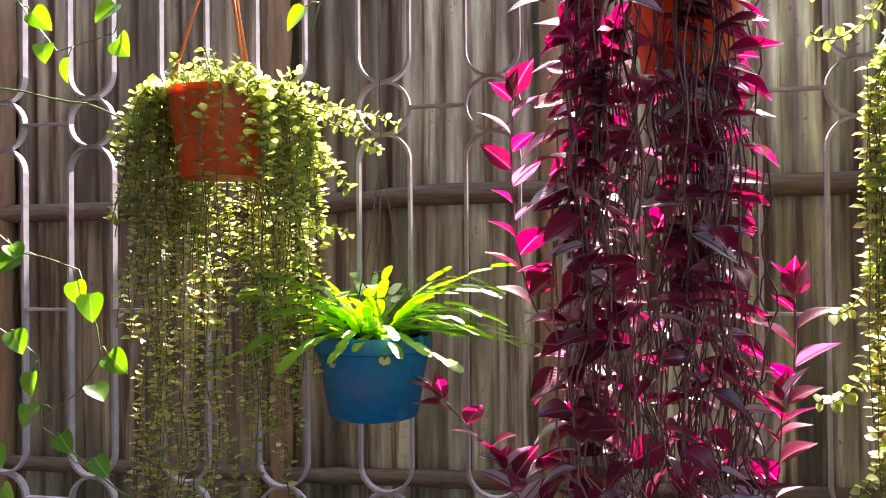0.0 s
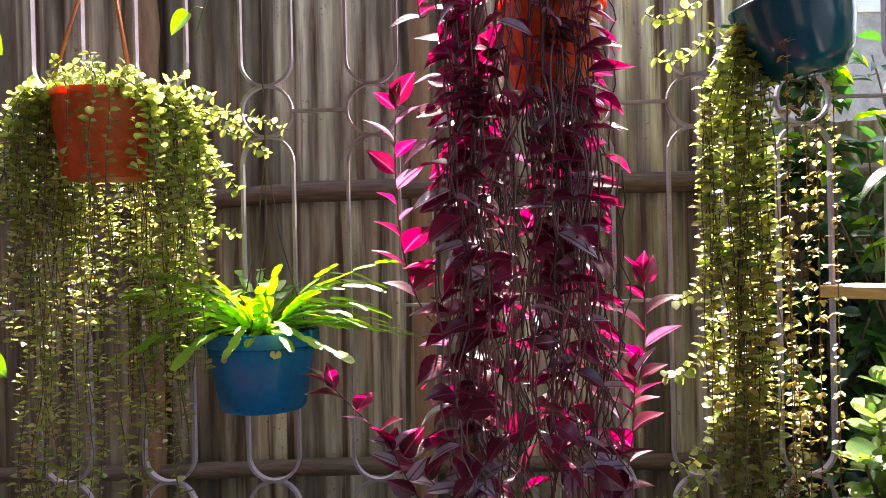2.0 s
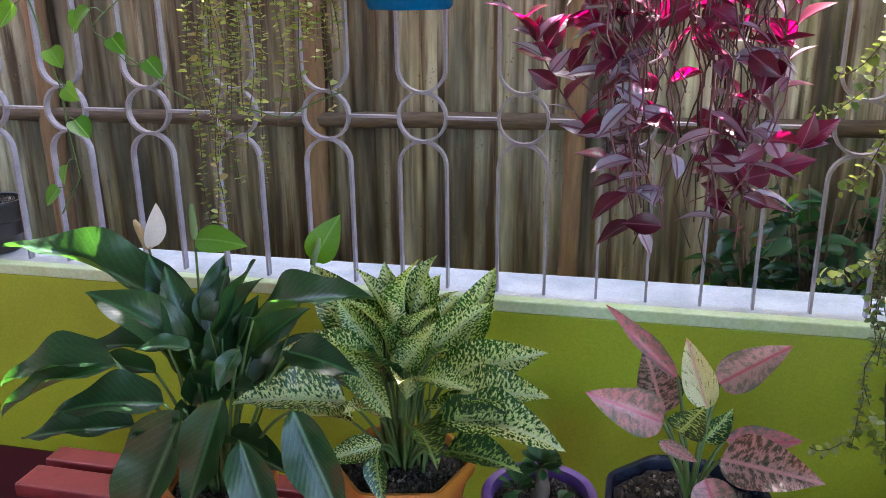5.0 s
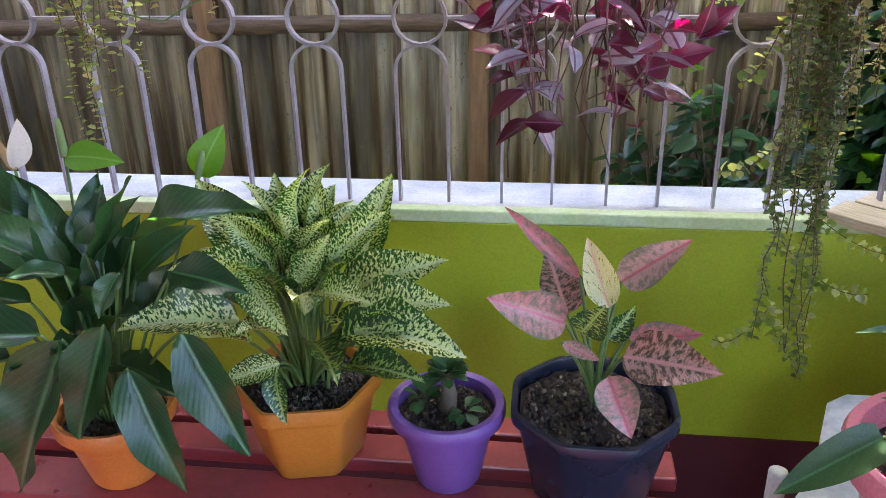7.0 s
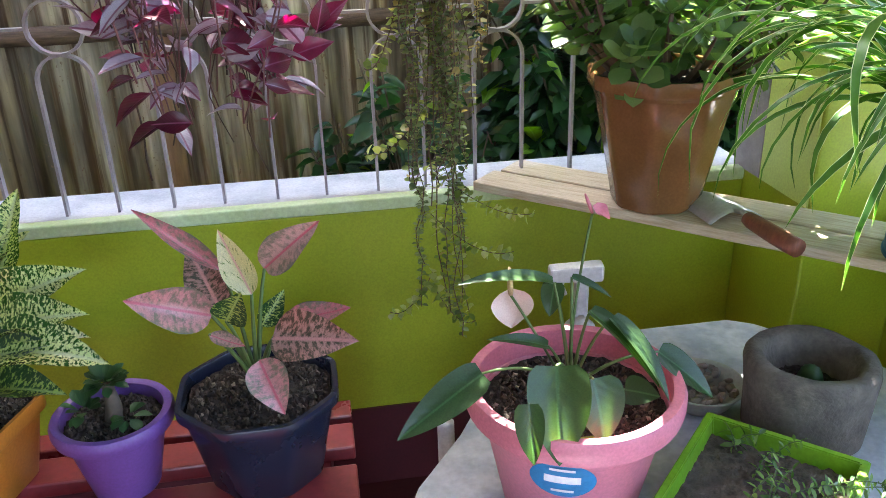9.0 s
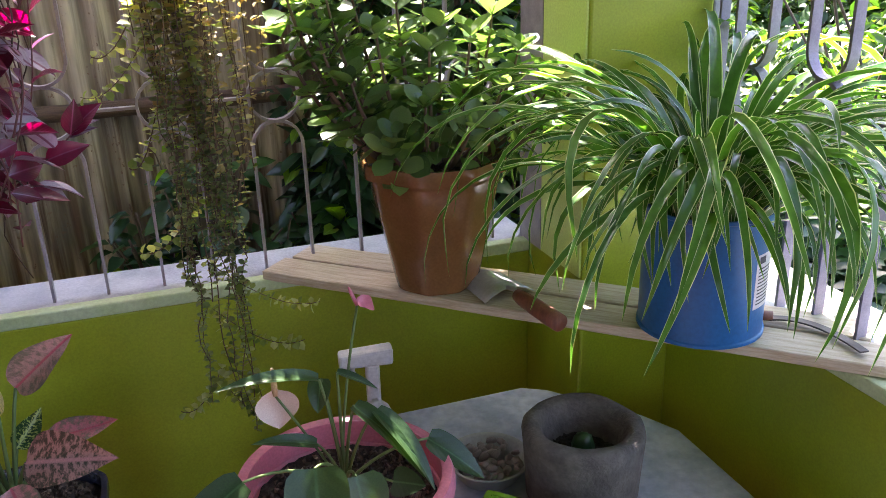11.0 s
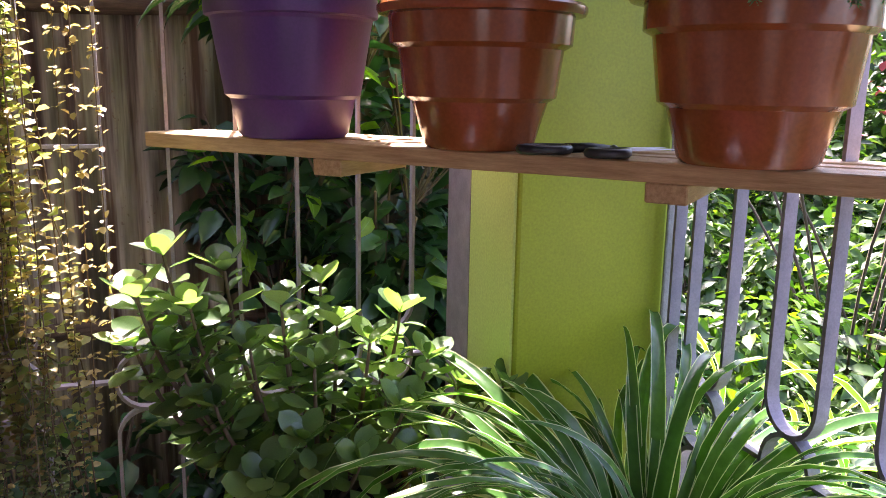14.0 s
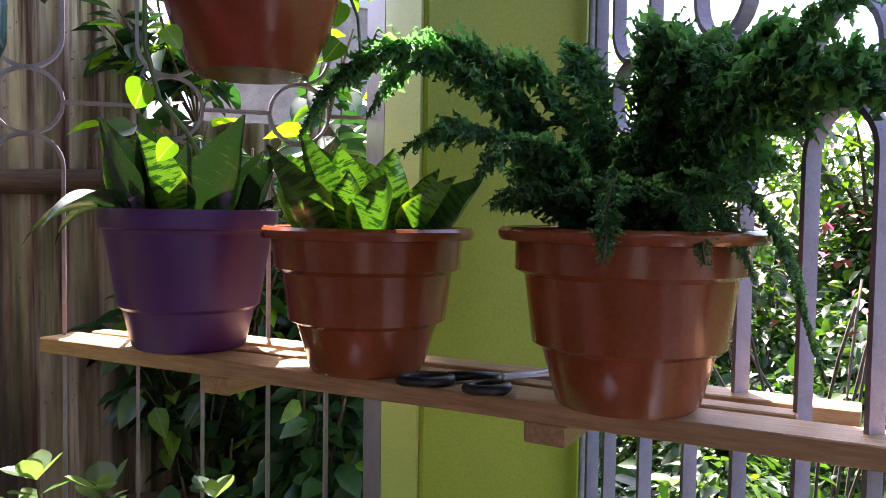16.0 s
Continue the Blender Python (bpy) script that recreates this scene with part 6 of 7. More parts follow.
# long plumes: how far the tip lies along and across the shelf's view, its height, how high the rib arches, and the leaflets' length
plumes = [(u * 0.936 + w * 0.352, w * 0.936 - u * 0.352, z, arch, size) for u, w, z, arch, size in (
    (-0.37, 0.02, 0.29, 0.23, 0.036), (-0.30, 0.07, 0.32, 0.22, 0.038), (-0.25, -0.04, 0.27, 0.10, 0.030), (-0.17, -0.08, 0.25, 0.10, 0.032), (-0.15, 0.06, 0.35, 0.14, 0.044),
    (-0.06, 0.08, 0.40, 0.10, 0.046), (0.03, -0.05, 0.37, 0.16, 0.046), (0.12, 0.09, 0.40, 0.14, 0.050), (0.19, 0.02, 0.36, 0.17, 0.046), (0.19, -0.06, 0.33, 0.20, 0.042), (0.06, -0.08, 0.33, 0.16, 0.044),
    (0.20, -0.20, 0.40, 0.12, 0.036), (0.22, 0.02, 0.37, 0.14, 0.044), (0.21, -0.20, 0.28, 0.16, 0.050), (0.17, -0.12, 0.33, 0.14, 0.050), (0.24, -0.14, 0.34, 0.12, 0.044), (0.13, -0.14, 0.29, 0.12, 0.046), (0.16, -0.13, 0.05, 0.19, 0.022))]
for i in range(20):      # the skirt of shorter ones all round
    a = i * 2.399
    q = rnd.uniform(0.09, 0.17)
    plumes.append((q * math.cos(a), q * math.sin(a) * 0.95, rnd.uniform(0.19, 0.27), rnd.uniform(0.03, 0.08), rnd.uniform(0.028, 0.040)))
for x, y, z in ((-0.02, -0.155, 0.165), (0.04, -0.15, 0.15), (-0.11, -0.12, 0.17)):      # tips that hang over the rim
    plumes.append((x, y, z, 0.10, 0.020))
for i, (x, y, z, arch, size) in enumerate(plumes):
    a, c = Vector((x * 0.15, y * 0.15, 0.18)), Vector((x, y, z))
    pts = bez(a, a.lerp(c, 0.55) + Vector((0, 0, arch * 1.3)), c, 24)
    pts = [q + Vector(noise.noise_vector(q * 14 + Vector((i, 0, 0)))) * 0.006 for q in pts]
    reach = sum((q - r).length for q, r in zip(pts, pts[1:]))
    ms, gone = [], 0.0
    for q, d in along(pts, 0.0036, 0.012):
        gone += 0.0036
        t = gone / reach
        lump = 1 + 0.35 * noise.noise((gone * 28, i * 3.1, 0))
        w = size * lump * min(1.0, 0.45 + 2.2 * t) * (1.0 if t < 0.72 else max(0.22, 1 - 2.6 * (t - 0.72)))
        flat = d.cross(Vector((0, 0, 1)))
        flat = flat.normalized() if flat.length > 0.1 else Vector((1, 0, 0))
        for s in (-1, 1, -1, 1):
            dd = flat * s * rnd.uniform(0.5, 1.1) + d * rnd.uniform(0.1, 0.7) + Vector((0, 0, rnd.uniform(-1.1, 0.35)))
            ms.append(aim(q, dd, rnd.uniform(-60, 60), (w * rnd.uniform(0.8, 1.3), w * rnd.uniform(0.8, 1.15), w)))
    ob = scatter("frond", pin, ms, L_FERN, p, kind="")
    v, f = tube(pts, 0.0016, 5)
    put("rib", mesh_of("rib", v, f, M_STEMB), ob)

# ---- scissors ----
M_BLACKP = plain("black_plastic", (0.018, 0.02, 0.024), (0.012, 0.013, 0.016), rough=0.35)
p = thing("scissors", pose(1.178, 1.049, c0.z + 0.001, 0, 0, -29), "black handled household scissors lying on the upper shelf", "scissors")
def loop(cx, cy, rx, ry, turn, r):
    pts = []
    for k in range(20):
        t = 2 * math.pi * k / 20
        x, y = rx * math.cos(t), ry * math.sin(t)
        pts.append((cx + x * math.cos(turn) - y * math.sin(turn), cy + x * math.sin(turn) + y * math.cos(turn), 0.0065))
    return tube(pts, r, 8, closed=True)
v, f = merge([loop(-0.055, 0.002, 0.032, 0.017, 0.45, 0.0062), tube([(-0.03, 0.018, 0.007), (0.0, 0.032, 0.008), (0.03, 0.045, 0.006)], 0.006, 8, taper=[1.1, 1.0, 0.7])])
put("handle", mesh_of("handle", v, f, M_BLACKP), p, label="black plastic finger loop")
v, f = merge([loop(0.022, -0.028, 0.025, 0.016, 0.5, 0.0062), tube([(0.03, -0.008, 0.007), (0.03, 0.02, 0.008), (0.034, 0.042, 0.006)], 0.0055, 8, taper=[1.1, 1.0, 0.7])])
put("handle", mesh_of("handle", v, f, M_BLACKP), p, label="black plastic finger loop")
for dx, dy in ((0.075, 0.075), (0.105, 0.05)):
    vs = [(0.025, 0.040, 0.004), (0.036, 0.034, 0.004), (0.03 + dx, 0.038 + dy, 0.005), (0.029, 0.047, 0.008), (0.038, 0.040, 0.008)]
    put("blade", mesh_of("blade", vs, [(0, 1, 2), (3, 2, 4), (0, 3, 4, 1), (0, 2, 3), (1, 4, 2)], M_STEEL, False), p)

# ---- terracotta pot hanging above the upper shelf ----
p = stand("hanging_plant", 0.939, 1.20, 1.934, "terracotta plastic hanging pot with trailing heart-shaped leaves")
pot_on(p, 0.125, 0.075, 0.155, M_TERRAD, rim=0.006, rim_h=0.016, steps=((0.25, 0.004),), soil_at=0.9)
for a in (90, 210, 330):
    b = Vector((0.12 * math.cos(radians(a)), 0.12 * math.sin(radians(a)), 0.15))
    v, f = tube([b, (0, 0, 0.5), (0, 0, 0.80)], 0.0016, 5)
    put("wire", mesh_of("wire", v, f, M_WIRE), p)
hl = [leaf_mesh("leaf", 1.0, 0.9, L_POTHOS, heart, rows=8, cup=0.03, bend=0.3, fold=0.1, seed=s) for s in (1, 2)]
rnd = random.Random(19)
cs = [[Vector(q) for q in ((-0.10, -0.03, 0.15), (-0.125, -0.05, 0.10), (-0.125, -0.05, 0.02), (-0.11, -0.05, -0.04), (-0.08, -0.04, -0.075), (-0.065, -0.03, -0.10))],
      [Vector(q) for q in ((0.10, -0.02, 0.15), (0.13, -0.02, 0.08), (0.135, -0.02, 0.02), (0.13, -0.02, -0.01))],
      [Vector(q) for q in ((-0.11, 0.02, 0.15), (-0.20, 0.05, 0.14), (-0.24, 0.06, 0.08))]]
for pts in cs:
    for q, d in along(pts, 0.08, 0.03):
        a = Vector((rnd.uniform(-1, 1), rnd.uniform(-0.5, 0.3), rnd.uniform(-0.6, 0.3))).normalized() * 0.025
        put("leaf", hl[rnd.randrange(2)], p, aim(q + a, (a.x, a.y, -0.03), 0, rnd.uniform(0.028, 0.042), face=(0, -0.8, 0.4)))
for i in range(14):
    a = rnd.random() * 6.28
    q = Vector((0.11 * math.cos(a), 0.11 * math.sin(a), 0.15))
    put("leaf", hl[i % 2], p, aim(q, (math.cos(a), math.sin(a), rnd.uniform(-1.2, 0.6)), rnd.uniform(-30, 30), rnd.uniform(0.05, 0.07)))
stems("vines", cs, 0.0028, M_STEM, p)

# ---- table with the pink pot ----
TT = 0.465
M_MARBLE = plain("white_marbled_cloth", (0.62, 0.66, 0.72), (0.40, 0.46, 0.56), scale=14, rough=0.35, fine=60, contrast=(0.38, 0.6))
tb = thing("side_table", pose(0.80, 0.80, 0), "small table covered with white marbled oilcloth", "table")
outline = [(x - 0.80, y - 0.80) for x, y in ((0.34, 0.40), (0.34, 0.91), (0.365, 0.97), (0.457, 1.095), (0.50, 1.17), (0.57, 1.35), (0.61, 1.38), (1.10, 1.38), (1.15, 1.35), (1.29, 1.18), (1.33, 1.10), (1.33, 0.40))]
bm = bmesh.new()
fc = bm.faces.new([bm.verts.new((x, y, TT - 0.022)) for x, y in outline])
ext = bmesh.ops.extrude_face_region(bm, geom=[fc])
bmesh.ops.translate(bm, vec=(0, 0, 0.022), verts=[v for v in ext["geom"] if isinstance(v, bmesh.types.BMVert)])
bmesh.ops.recalc_face_normals(bm, faces=bm.faces[:])
bmesh.ops.bevel(bm, geom=[e for e in bm.edges if abs(e.verts[0].co.z - e.verts[1].co.z) < 1e-4], offset=0.006, segments=2, affect="EDGES")
part("tabletop", bm, M_MARBLE, tb)
for x in (-0.36, 0.36):
    for y in (-0.28, 0.36):
        v, f = tube([(x, y, 0), (x, y, TT - 0.022)], 0.016, 12)
        put("leg", mesh_of("leg", v, f, M_WHITE), tb)

p = stand("potted_anthurium", 0.6005, 0.912, TT + 0.001, "pink plastic pot with a blue sticker and a flowering anthurium")
pot_on(p, 0.149, 0.106, 0.212, M_PINK, rim=0.016, rim_h=0.042, steps=((0.78, 0.003),), soil_at=0.78)
M_STICK = plain("blue_sticker", (0.02, 0.22, 0.48), rough=0.35)
m0 = -113
vs, fs = [], []
for j, rr in enumerate((0.0, 0.5, 1.0)):
    for k in range(28):
        t = 2 * math.pi * k / 28
        zz = 0.128 + 0.034 * rr * math.sin(t)
        r = 0.106 + 0.043 * zz / 0.212 + 0.002
        a = radians(m0) + 0.048 * rr * math.cos(t) / r
        vs.append((r * math.cos(a), r * math.sin(a), zz))
for j in range(2):
    for k in range(28):
        q = (k + 1) % 28
        fs.append((j * 28 + k, j * 28 + q, (j + 1) * 28 + q, (j + 1) * 28 + k))
st = put("sticker", mesh_of("sticker", vs, fs, M_STICK), p, label="blue oval sticker")
for k, (w, z, h) in enumerate(((15, 0.148, 0.004), (22, 0.124, 0.012), (14, 0.106, 0.004))):
    curved_patch("print_bar", st, 0.1070 + 0.043 * z / 0.212 + 0.0035, m0 - w / 2, m0 + w / 2, z, z + h, M_PAPER)
al = [leaf_mesh("leaf", 1.0, w, L_ANTH, heart, rows=12, cup=0.08, bend=b, fold=0.14, seed=s) for s, (w, b) in enumerate(((0.36, 0.35), (0.56, 0.5), (0.30, 0.6)))]
for base, tip, face, kind, w in (
        ((-0.148, -0.047, 0.268), (-0.275, -0.079, 0.196), (0.1, -0.6, 0.8), 0, 1.0),
        ((-0.033, 0.026, 0.255), (-0.128, 0.026, 0.277), (0, -0.4, 0.9), 2, 0.8),
        ((-0.015, 0.068, 0.338), (-0.168, 0.047, 0.36), (0, -0.25, 1), 2, 0.6),
        ((-0.01, 0.079, 0.333), (-0.023, 0.058, 0.286), (-0.4, -0.8, 0.4), 1, 1.2),
        ((-0.055, -0.089, 0.294), (-0.066, -0.152, 0.178), (-0.1, -0.8, 0.6), 1, 1.15),
        ((0.001, -0.079, 0.26), (0.006, -0.121, 0.179), (0.2, -0.8, 0.6), 1, 1.5),
        ((-0.102, -0.121, 0.261), (-0.101, -0.152, 0.185), (-0.3, -0.9, 0.3), 0, 1.35),
        ((0.052, -0.005, 0.311), (0.112, -0.089, 0.212), (0.5, -0.5, 0.7), 2, 0.9),
        ((0.022, 0.005, 0.32), (0.101, -0.079, 0.229), (0.3, -0.4, 0.9), 2, 0.8),
        ((0.133, 0.005, 0.237), (0.213, -0.026, 0.163), (0.3, -0.6, 0.8), 0, 1.2),
        ((0.013, 0.068, 0.345), (0.07, 0.047, 0.314), (0, -0.4, 0.9), 0, 0.6),
        ((0.061, -0.047, 0.213), (0.102, -0.079, 0.216), (0.2, -0.8, 0.6), 1, 1.5)):
    leaf_to(p, al, kind, base, tip, face, 0, w, stalk=(0.005, 0.03, 0.17), stalk_r=0.0026)
# Small leaf whose lime colour holds the patch of sun seen there.
young = leaf_mesh("leaf", 1.0, 0.7, L_YOUNG, heart, rows=8, cup=0.05, bend=0.3, fold=0.1)
put("leaf", young, p, aim((-0.018, -0.105, 0.184), (0.0, -0.55, -0.8), 0, 0.055, (0, -0.8, 0.5)), "young leaf coloured lime green as if sunlit")
for b, s, col in ((Vector((-0.082, 0.063, 0.327)), 0.068, M_SPATHE), (Vector((0.067, 0.142, 0.414)), 0.034, M_PINK)):
    v, f = tube(bez((0.0, 0.03, 0.17), (b.x * 0.3, b.y * 0.6, b.z * 0.7), b, 10), 0.0022, 6)
    put("flower_stalk", mesh_of("flower_stalk", v, f, M_STEM), p)
    spt = leaf_mesh("spathe", 1.0, 0.95, col, ovate, rows=10, cup=0.45, bend=0.7, fold=0.10, wave=0.04)
    put("spathe", spt, p, aim(b + Vector((0, 0, 0.012)), (0.0, -0.35, -0.85) if s > 0.05 else (0.7, -0.5, -0.2), 0, s, (0, -0.9, 0.3) if s > 0.05 else (0, -0.2, 1)), "waxy pale pink spathe")
    spadix(p, b, b + Vector((0.0 if s > 0.05 else -0.01, 0.01, 0.042 if s > 0.05 else 0.03)), 0.0045 if s > 0.05 else 0.003, M_SPADIX if s > 0.05 else M_PINK)

# ---- white spray bottle ----
p = stand("spray_bottle", 0.745, 1.318, TT + 0.001, "white plastic trigger spray bottle behind the pink pot", "spray bottle", turn=-8)
v, f = lathe([(0.034, 0.0), (0.038, 0.006), (0.038, 0.04), (0.030, 0.06), (0.015, 0.075), (0.014, 0.09), (0.012, 0.085)], 32)
put("bottle", mesh_of("bottle", v, f, M_WHITE), p)
part("neck", box_bm((0.028, 0.026, 0.085), (0, 0, 0.123), 0.006), M_WHITE, p)
hd = box_bm((0.108, 0.036, 0.030), (-0.012, 0, 0.178), 0.006)
for v in hd.verts:
    if v.co.x > 0.0 and v.co.z > 0.176:
        v.co.z += 0.006
part("head", hd, M_WHITE, p)
v, f = tube([(-0.035, 0, 0.168), (-0.04, 0, 0.151), (-0.032, 0, 0.131)], 0.005, 8)
put("trigger", mesh_of("trigger", v, f, M_WHITE), p)

# ---- stone mortar ----
M_STONE = plain("rough_cement_stone", (0.22, 0.195, 0.165), (0.12, 0.108, 0.092), scale=22, rough=0.9, fine=130, bump_s=0.9, dist=0.004)
p = stand("stone_mortar", 1.042, 0.988, TT + 0.001, "thick rough grey stone mortar with a small cactus inside", "mortar")
vs, fs = lathe([(0.095, 0.0), (0.100, 0.008), (0.104, 0.08), (0.109, 0.132), (0.107, 0.144), (0.100, 0.150), (0.080, 0.149), (0.074, 0.140), (0.063, 0.09), (0.05, 0.055)], 48)
vs = [Vector(v) + Vector(noise.noise_vector(Vector(v) * 26)) * 0.003 for v in vs]
put("mortar", mesh_of("mortar", vs, fs, M_STONE), p)
put("soil", soil_mesh(0.066, 48), p, pose(0, 0, 0.085))
vs, fs = lathe([(0.010, 0.0), (0.017, 0.01), (0.019, 0.025), (0.014, 0.042), (0.005, 0.048)], 20)
vs = [Vector((v[0] * (1 + 0.12 * math.cos(10 * math.atan2(v[1], v[0]))), v[1] * (1 + 0.12 * math.cos(10 * math.atan2(v[1], v[0]))), v[2])) for v in vs]
put("cactus", mesh_of("cactus", vs, fs, L_EUPH), p, pose(-0.005, -0.01, 0.087))

# ---- bowl of pebbles ----
M_CHINA = plain("pale_enamel", (0.55, 0.58, 0.52), (0.42, 0.46, 0.40), rough=0.3)
M_PEB = plain("pebble", (0.42, 0.36, 0.30), (0.26, 0.23, 0.20), scale=20, rough=0.6)
p = stand("pebble_bowl", 0.906, 1.10, TT + 0.001, "pale shallow bowl filled with small round pebbles on the table", "bowl")
vs, fs = lathe([(0.045, 0), (0.055, 0.004), (0.078, 0.04), (0.081, 0.043), (0.078, 0.045), (0.072, 0.04), (0.05, 0.012)], 40)
put("bowl", mesh_of("bowl", vs, fs, M_CHINA), p)
bm = bmesh.new()
bmesh.ops.create_icosphere(bm, subdivisions=1, radius=1)
for v in bm.verts:
    v.co *= 1 + 0.15 * noise.noise(v.co * 2)
peb = bpy.data.meshes.new("pebble")
bm.to_mesh(peb); bm.free(); peb.materials.append(M_PEB); peb.shade_smooth()
rnd = random.Random(3)
for i in range(70):
    a, r = rnd.random() * 6.28, 0.064 * math.sqrt(rnd.random())
    s = rnd.uniform(0.005, 0.0105)
    put("pebble", peb, p, pose(r * math.cos(a), r * math.sin(a), 0.030 + 0.012 * rnd.random(), rnd.uniform(0, 360), rnd.uniform(0, 360), 0) @ Matrix.Diagonal((s * 1.3, s, s * 0.75, 1)))

# ---- green planter box ----
M_LIME = plain("bright_green_plastic", (0.20, 0.42, 0.02), (0.15, 0.34, 0.015), rough=0.35, scale=5)
p = thing("planter_box", pose(0.840, 0.770, TT + 0.001, 0, 0, -43), "bright green rectangular plastic planter with fine-leaved seedlings on the table", "planter")
W, D, H, T = 0.232, 0.27, 0.085, 0.006
bm = bmesh.new()
def ring_of(w, d, z):
    return [bm.verts.new((sx * w / 2, sy * d / 2, z)) for sx, sy in ((-1, -1), (1, -1), (1, 1), (-1, 1))]
rings = [ring_of(W - 0.03, D - 0.03, 0), ring_of(W - 0.004, D - 0.004, H - 0.02), ring_of(W + 0.014, D + 0.014, H - 0.019), ring_of(W + 0.014, D + 0.014, H), ring_of(W - 2 * T, D - 2 * T, H), ring_of(W - 2 * T - 0.012, D - 2 * T - 0.012, 0.03)]
bm.faces.new(rings[0][::-1])
for a, b in zip(rings, rings[1:]):
    for k in range(4):
        bm.faces.new((a[k], a[(k + 1) % 4], b[(k + 1) % 4], b[k]))
bm.faces.new(rings[-1])
bmesh.ops.bevel(bm, geom=[e for e in bm.edges], offset=0.002, segments=2, affect="EDGES")
part("box", bm, M_LIME, p, smooth=False)
vs, fs = [], []
for i in range(41):
    for j in range(41):
        x, y = (W - 0.018) * (i / 40 - 0.5), (D - 0.018) * (j / 40 - 0.5)
        vs.append((x, y, 0.056 + 0.006 * noise.noise((x * 60, y * 60, 0)) + 0.005 * noise.noise((x * 140, y * 140, 3))))
for i in range(40):
    for j in range(40):
        a = i * 41 + j
        fs.append((a, a + 41, a + 42, a + 1))
M_SOILB = plain("gravelly_soil", (0.13, 0.10, 0.075), (0.06, 0.045, 0.035), scale=60, rough=0.95, fine=170, bump_s=1.0, dist=0.006)
put("soil", mesh_of("soil", vs, fs, M_SOILB), p)
rnd = random.Random(9)
cs, ms = [], []
for i in range(9):
    b = Vector((rnd.uniform(-0.03, 0.06), rnd.uniform(-0.05, 0.09), 0.055))
    tip = b + Vector((rnd.uniform(-0.02, 0.12), rnd.uniform(-0.02, 0.05), rnd.uniform(0.04, 0.11)))
    pts = bez(b, b.lerp(tip, 0.5) + Vector((0, 0, 0.03)), tip, 8)
    cs.append(pts)
    ms += pairs(pts, 0.009, rnd, (0.7, 1.2), -0.3)
for b, tip in (((-0.07, 0.11, 0.055), (-0.03, 0.10, 0.10)), ((-0.06, 0.10, 0.055), (-0.09, 0.12, 0.09))):
    pts = bez(b, Vector(b).lerp(Vector(tip), 0.5) + Vector((0, 0, 0.02)), tip, 6)
    cs.append(pts); ms += pairs(pts, 0.012, rnd, (1.0, 1.4), -0.2)
stems("seedling_growth", cs, 0.0010, M_STEM, p)
scatter("seedling_leaves", small_leaf(0.017, 0.0065), ms, L_JADE, p)

# ---- garden behind the grilles ----
def bush(name, spots, count, size, mat, seed, label, young=0.0, face_up=0.5, stalks=14, category="bush"):
    """Leafy bush: clumps at spots (x, y, z, radius); leaves sit on thin twigs round each clump."""
    rnd = random.Random(seed)
    x0, y0 = spots[0][0], spots[0][1]
    g = thing(name, pose(x0, y0, -0.05), label, category)
    o = Vector((x0, y0, -0.05))
    ms, my, cs = [], [], []
    for (x, y, z, r) in spots:
        c = Vector((x, y, z))
        for k in range(stalks):
            d = Vector((rnd.gauss(0, 1), rnd.gauss(0, 1), rnd.gauss(0.2, 0.8))).normalized()
            tip = c + d * r * rnd.uniform(0.6, 1.0)
            root = Vector((x + (x0 - x) * 0.3, y + (y0 - y) * 0.3, max(-0.05, z - r * 1.6)))
            pts = bez(root - o, root.lerp(tip, 0.6) - o + Vector((0, 0, 0.1 * r)), tip - o, 8)
            cs.append(pts)
            n = max(3, count // stalks)
            for j in range(n):
                t = 0.35 + 0.65 * (j + rnd.random()) / n
                i = min(7, int(t * 8))
                q = pts[i].lerp(pts[i + 1], t * 8 - i) if i < 8 else pts[-1]
                az = rnd.random() * 6.283
                dd = Vector((math.cos(az), math.sin(az), rnd.uniform(-0.7, 0.35)))
                s = size * rnd.uniform(0.6, 1.25)
                m = aim(q + dd * 0.02, dd, rnd.uniform(-35, 35), (s * rnd.uniform(0.8, 1.1), s, s), (rnd.uniform(-0.4, 0.4), rnd.uniform(-0.4, 0.4) - 0.2, 1))
                (my if rnd.random() < young else ms).append(m)
    lf = leaf_mesh("tmp_leaf", 1.0, 0.5, mat, ovate, rows=4, cup=0.1, bend=0.5, fold=0.2, cross=3)
    base = (*data_of(lf), uv_of(lf))
    if ms:
        scatter("leaves", base, ms, mat, g)
    if my:
        scatter("young_leaves", base, my, L_YOUNG, g)
    stems("brushwood", cs, 0.003, M_BARK, g)
    bpy.data.meshes.remove(lf)
    return g

bush("fence_bush", [(0.50, 2.15, 0.75, 0.22), (0.30, 2.2, 0.62, 0.16), (0.68, 2.1, 0.58, 0.2), (0.42, 2.1, 0.45, 0.2)], 120, 0.085, L_BUSH, 1, "dark green leafy bush growing against the zinc fence", 0.05)
bush("fence_bush", [(1.0, 2.25, 1.0, 0.30), (1.3, 2.15, 1.3, 0.3), (0.95, 2.3, 1.45, 0.24), (1.25, 2.3, 0.7, 0.35), (1.55, 2.2, 1.0, 0.3), (0.85, 2.2, 0.6, 0.25), (1.75, 2.3, 1.4, 0.35), (1.15, 2.4, 1.7, 0.3), (1.5, 2.5, 2.0, 0.35), (1.0, 2.35, 0.4, 0.3), (1.7, 2.4, 0.5, 0.35)], 300, 0.085, L_BUSH, 2, "tall dark green shrub beyond the window grille", 0.06)
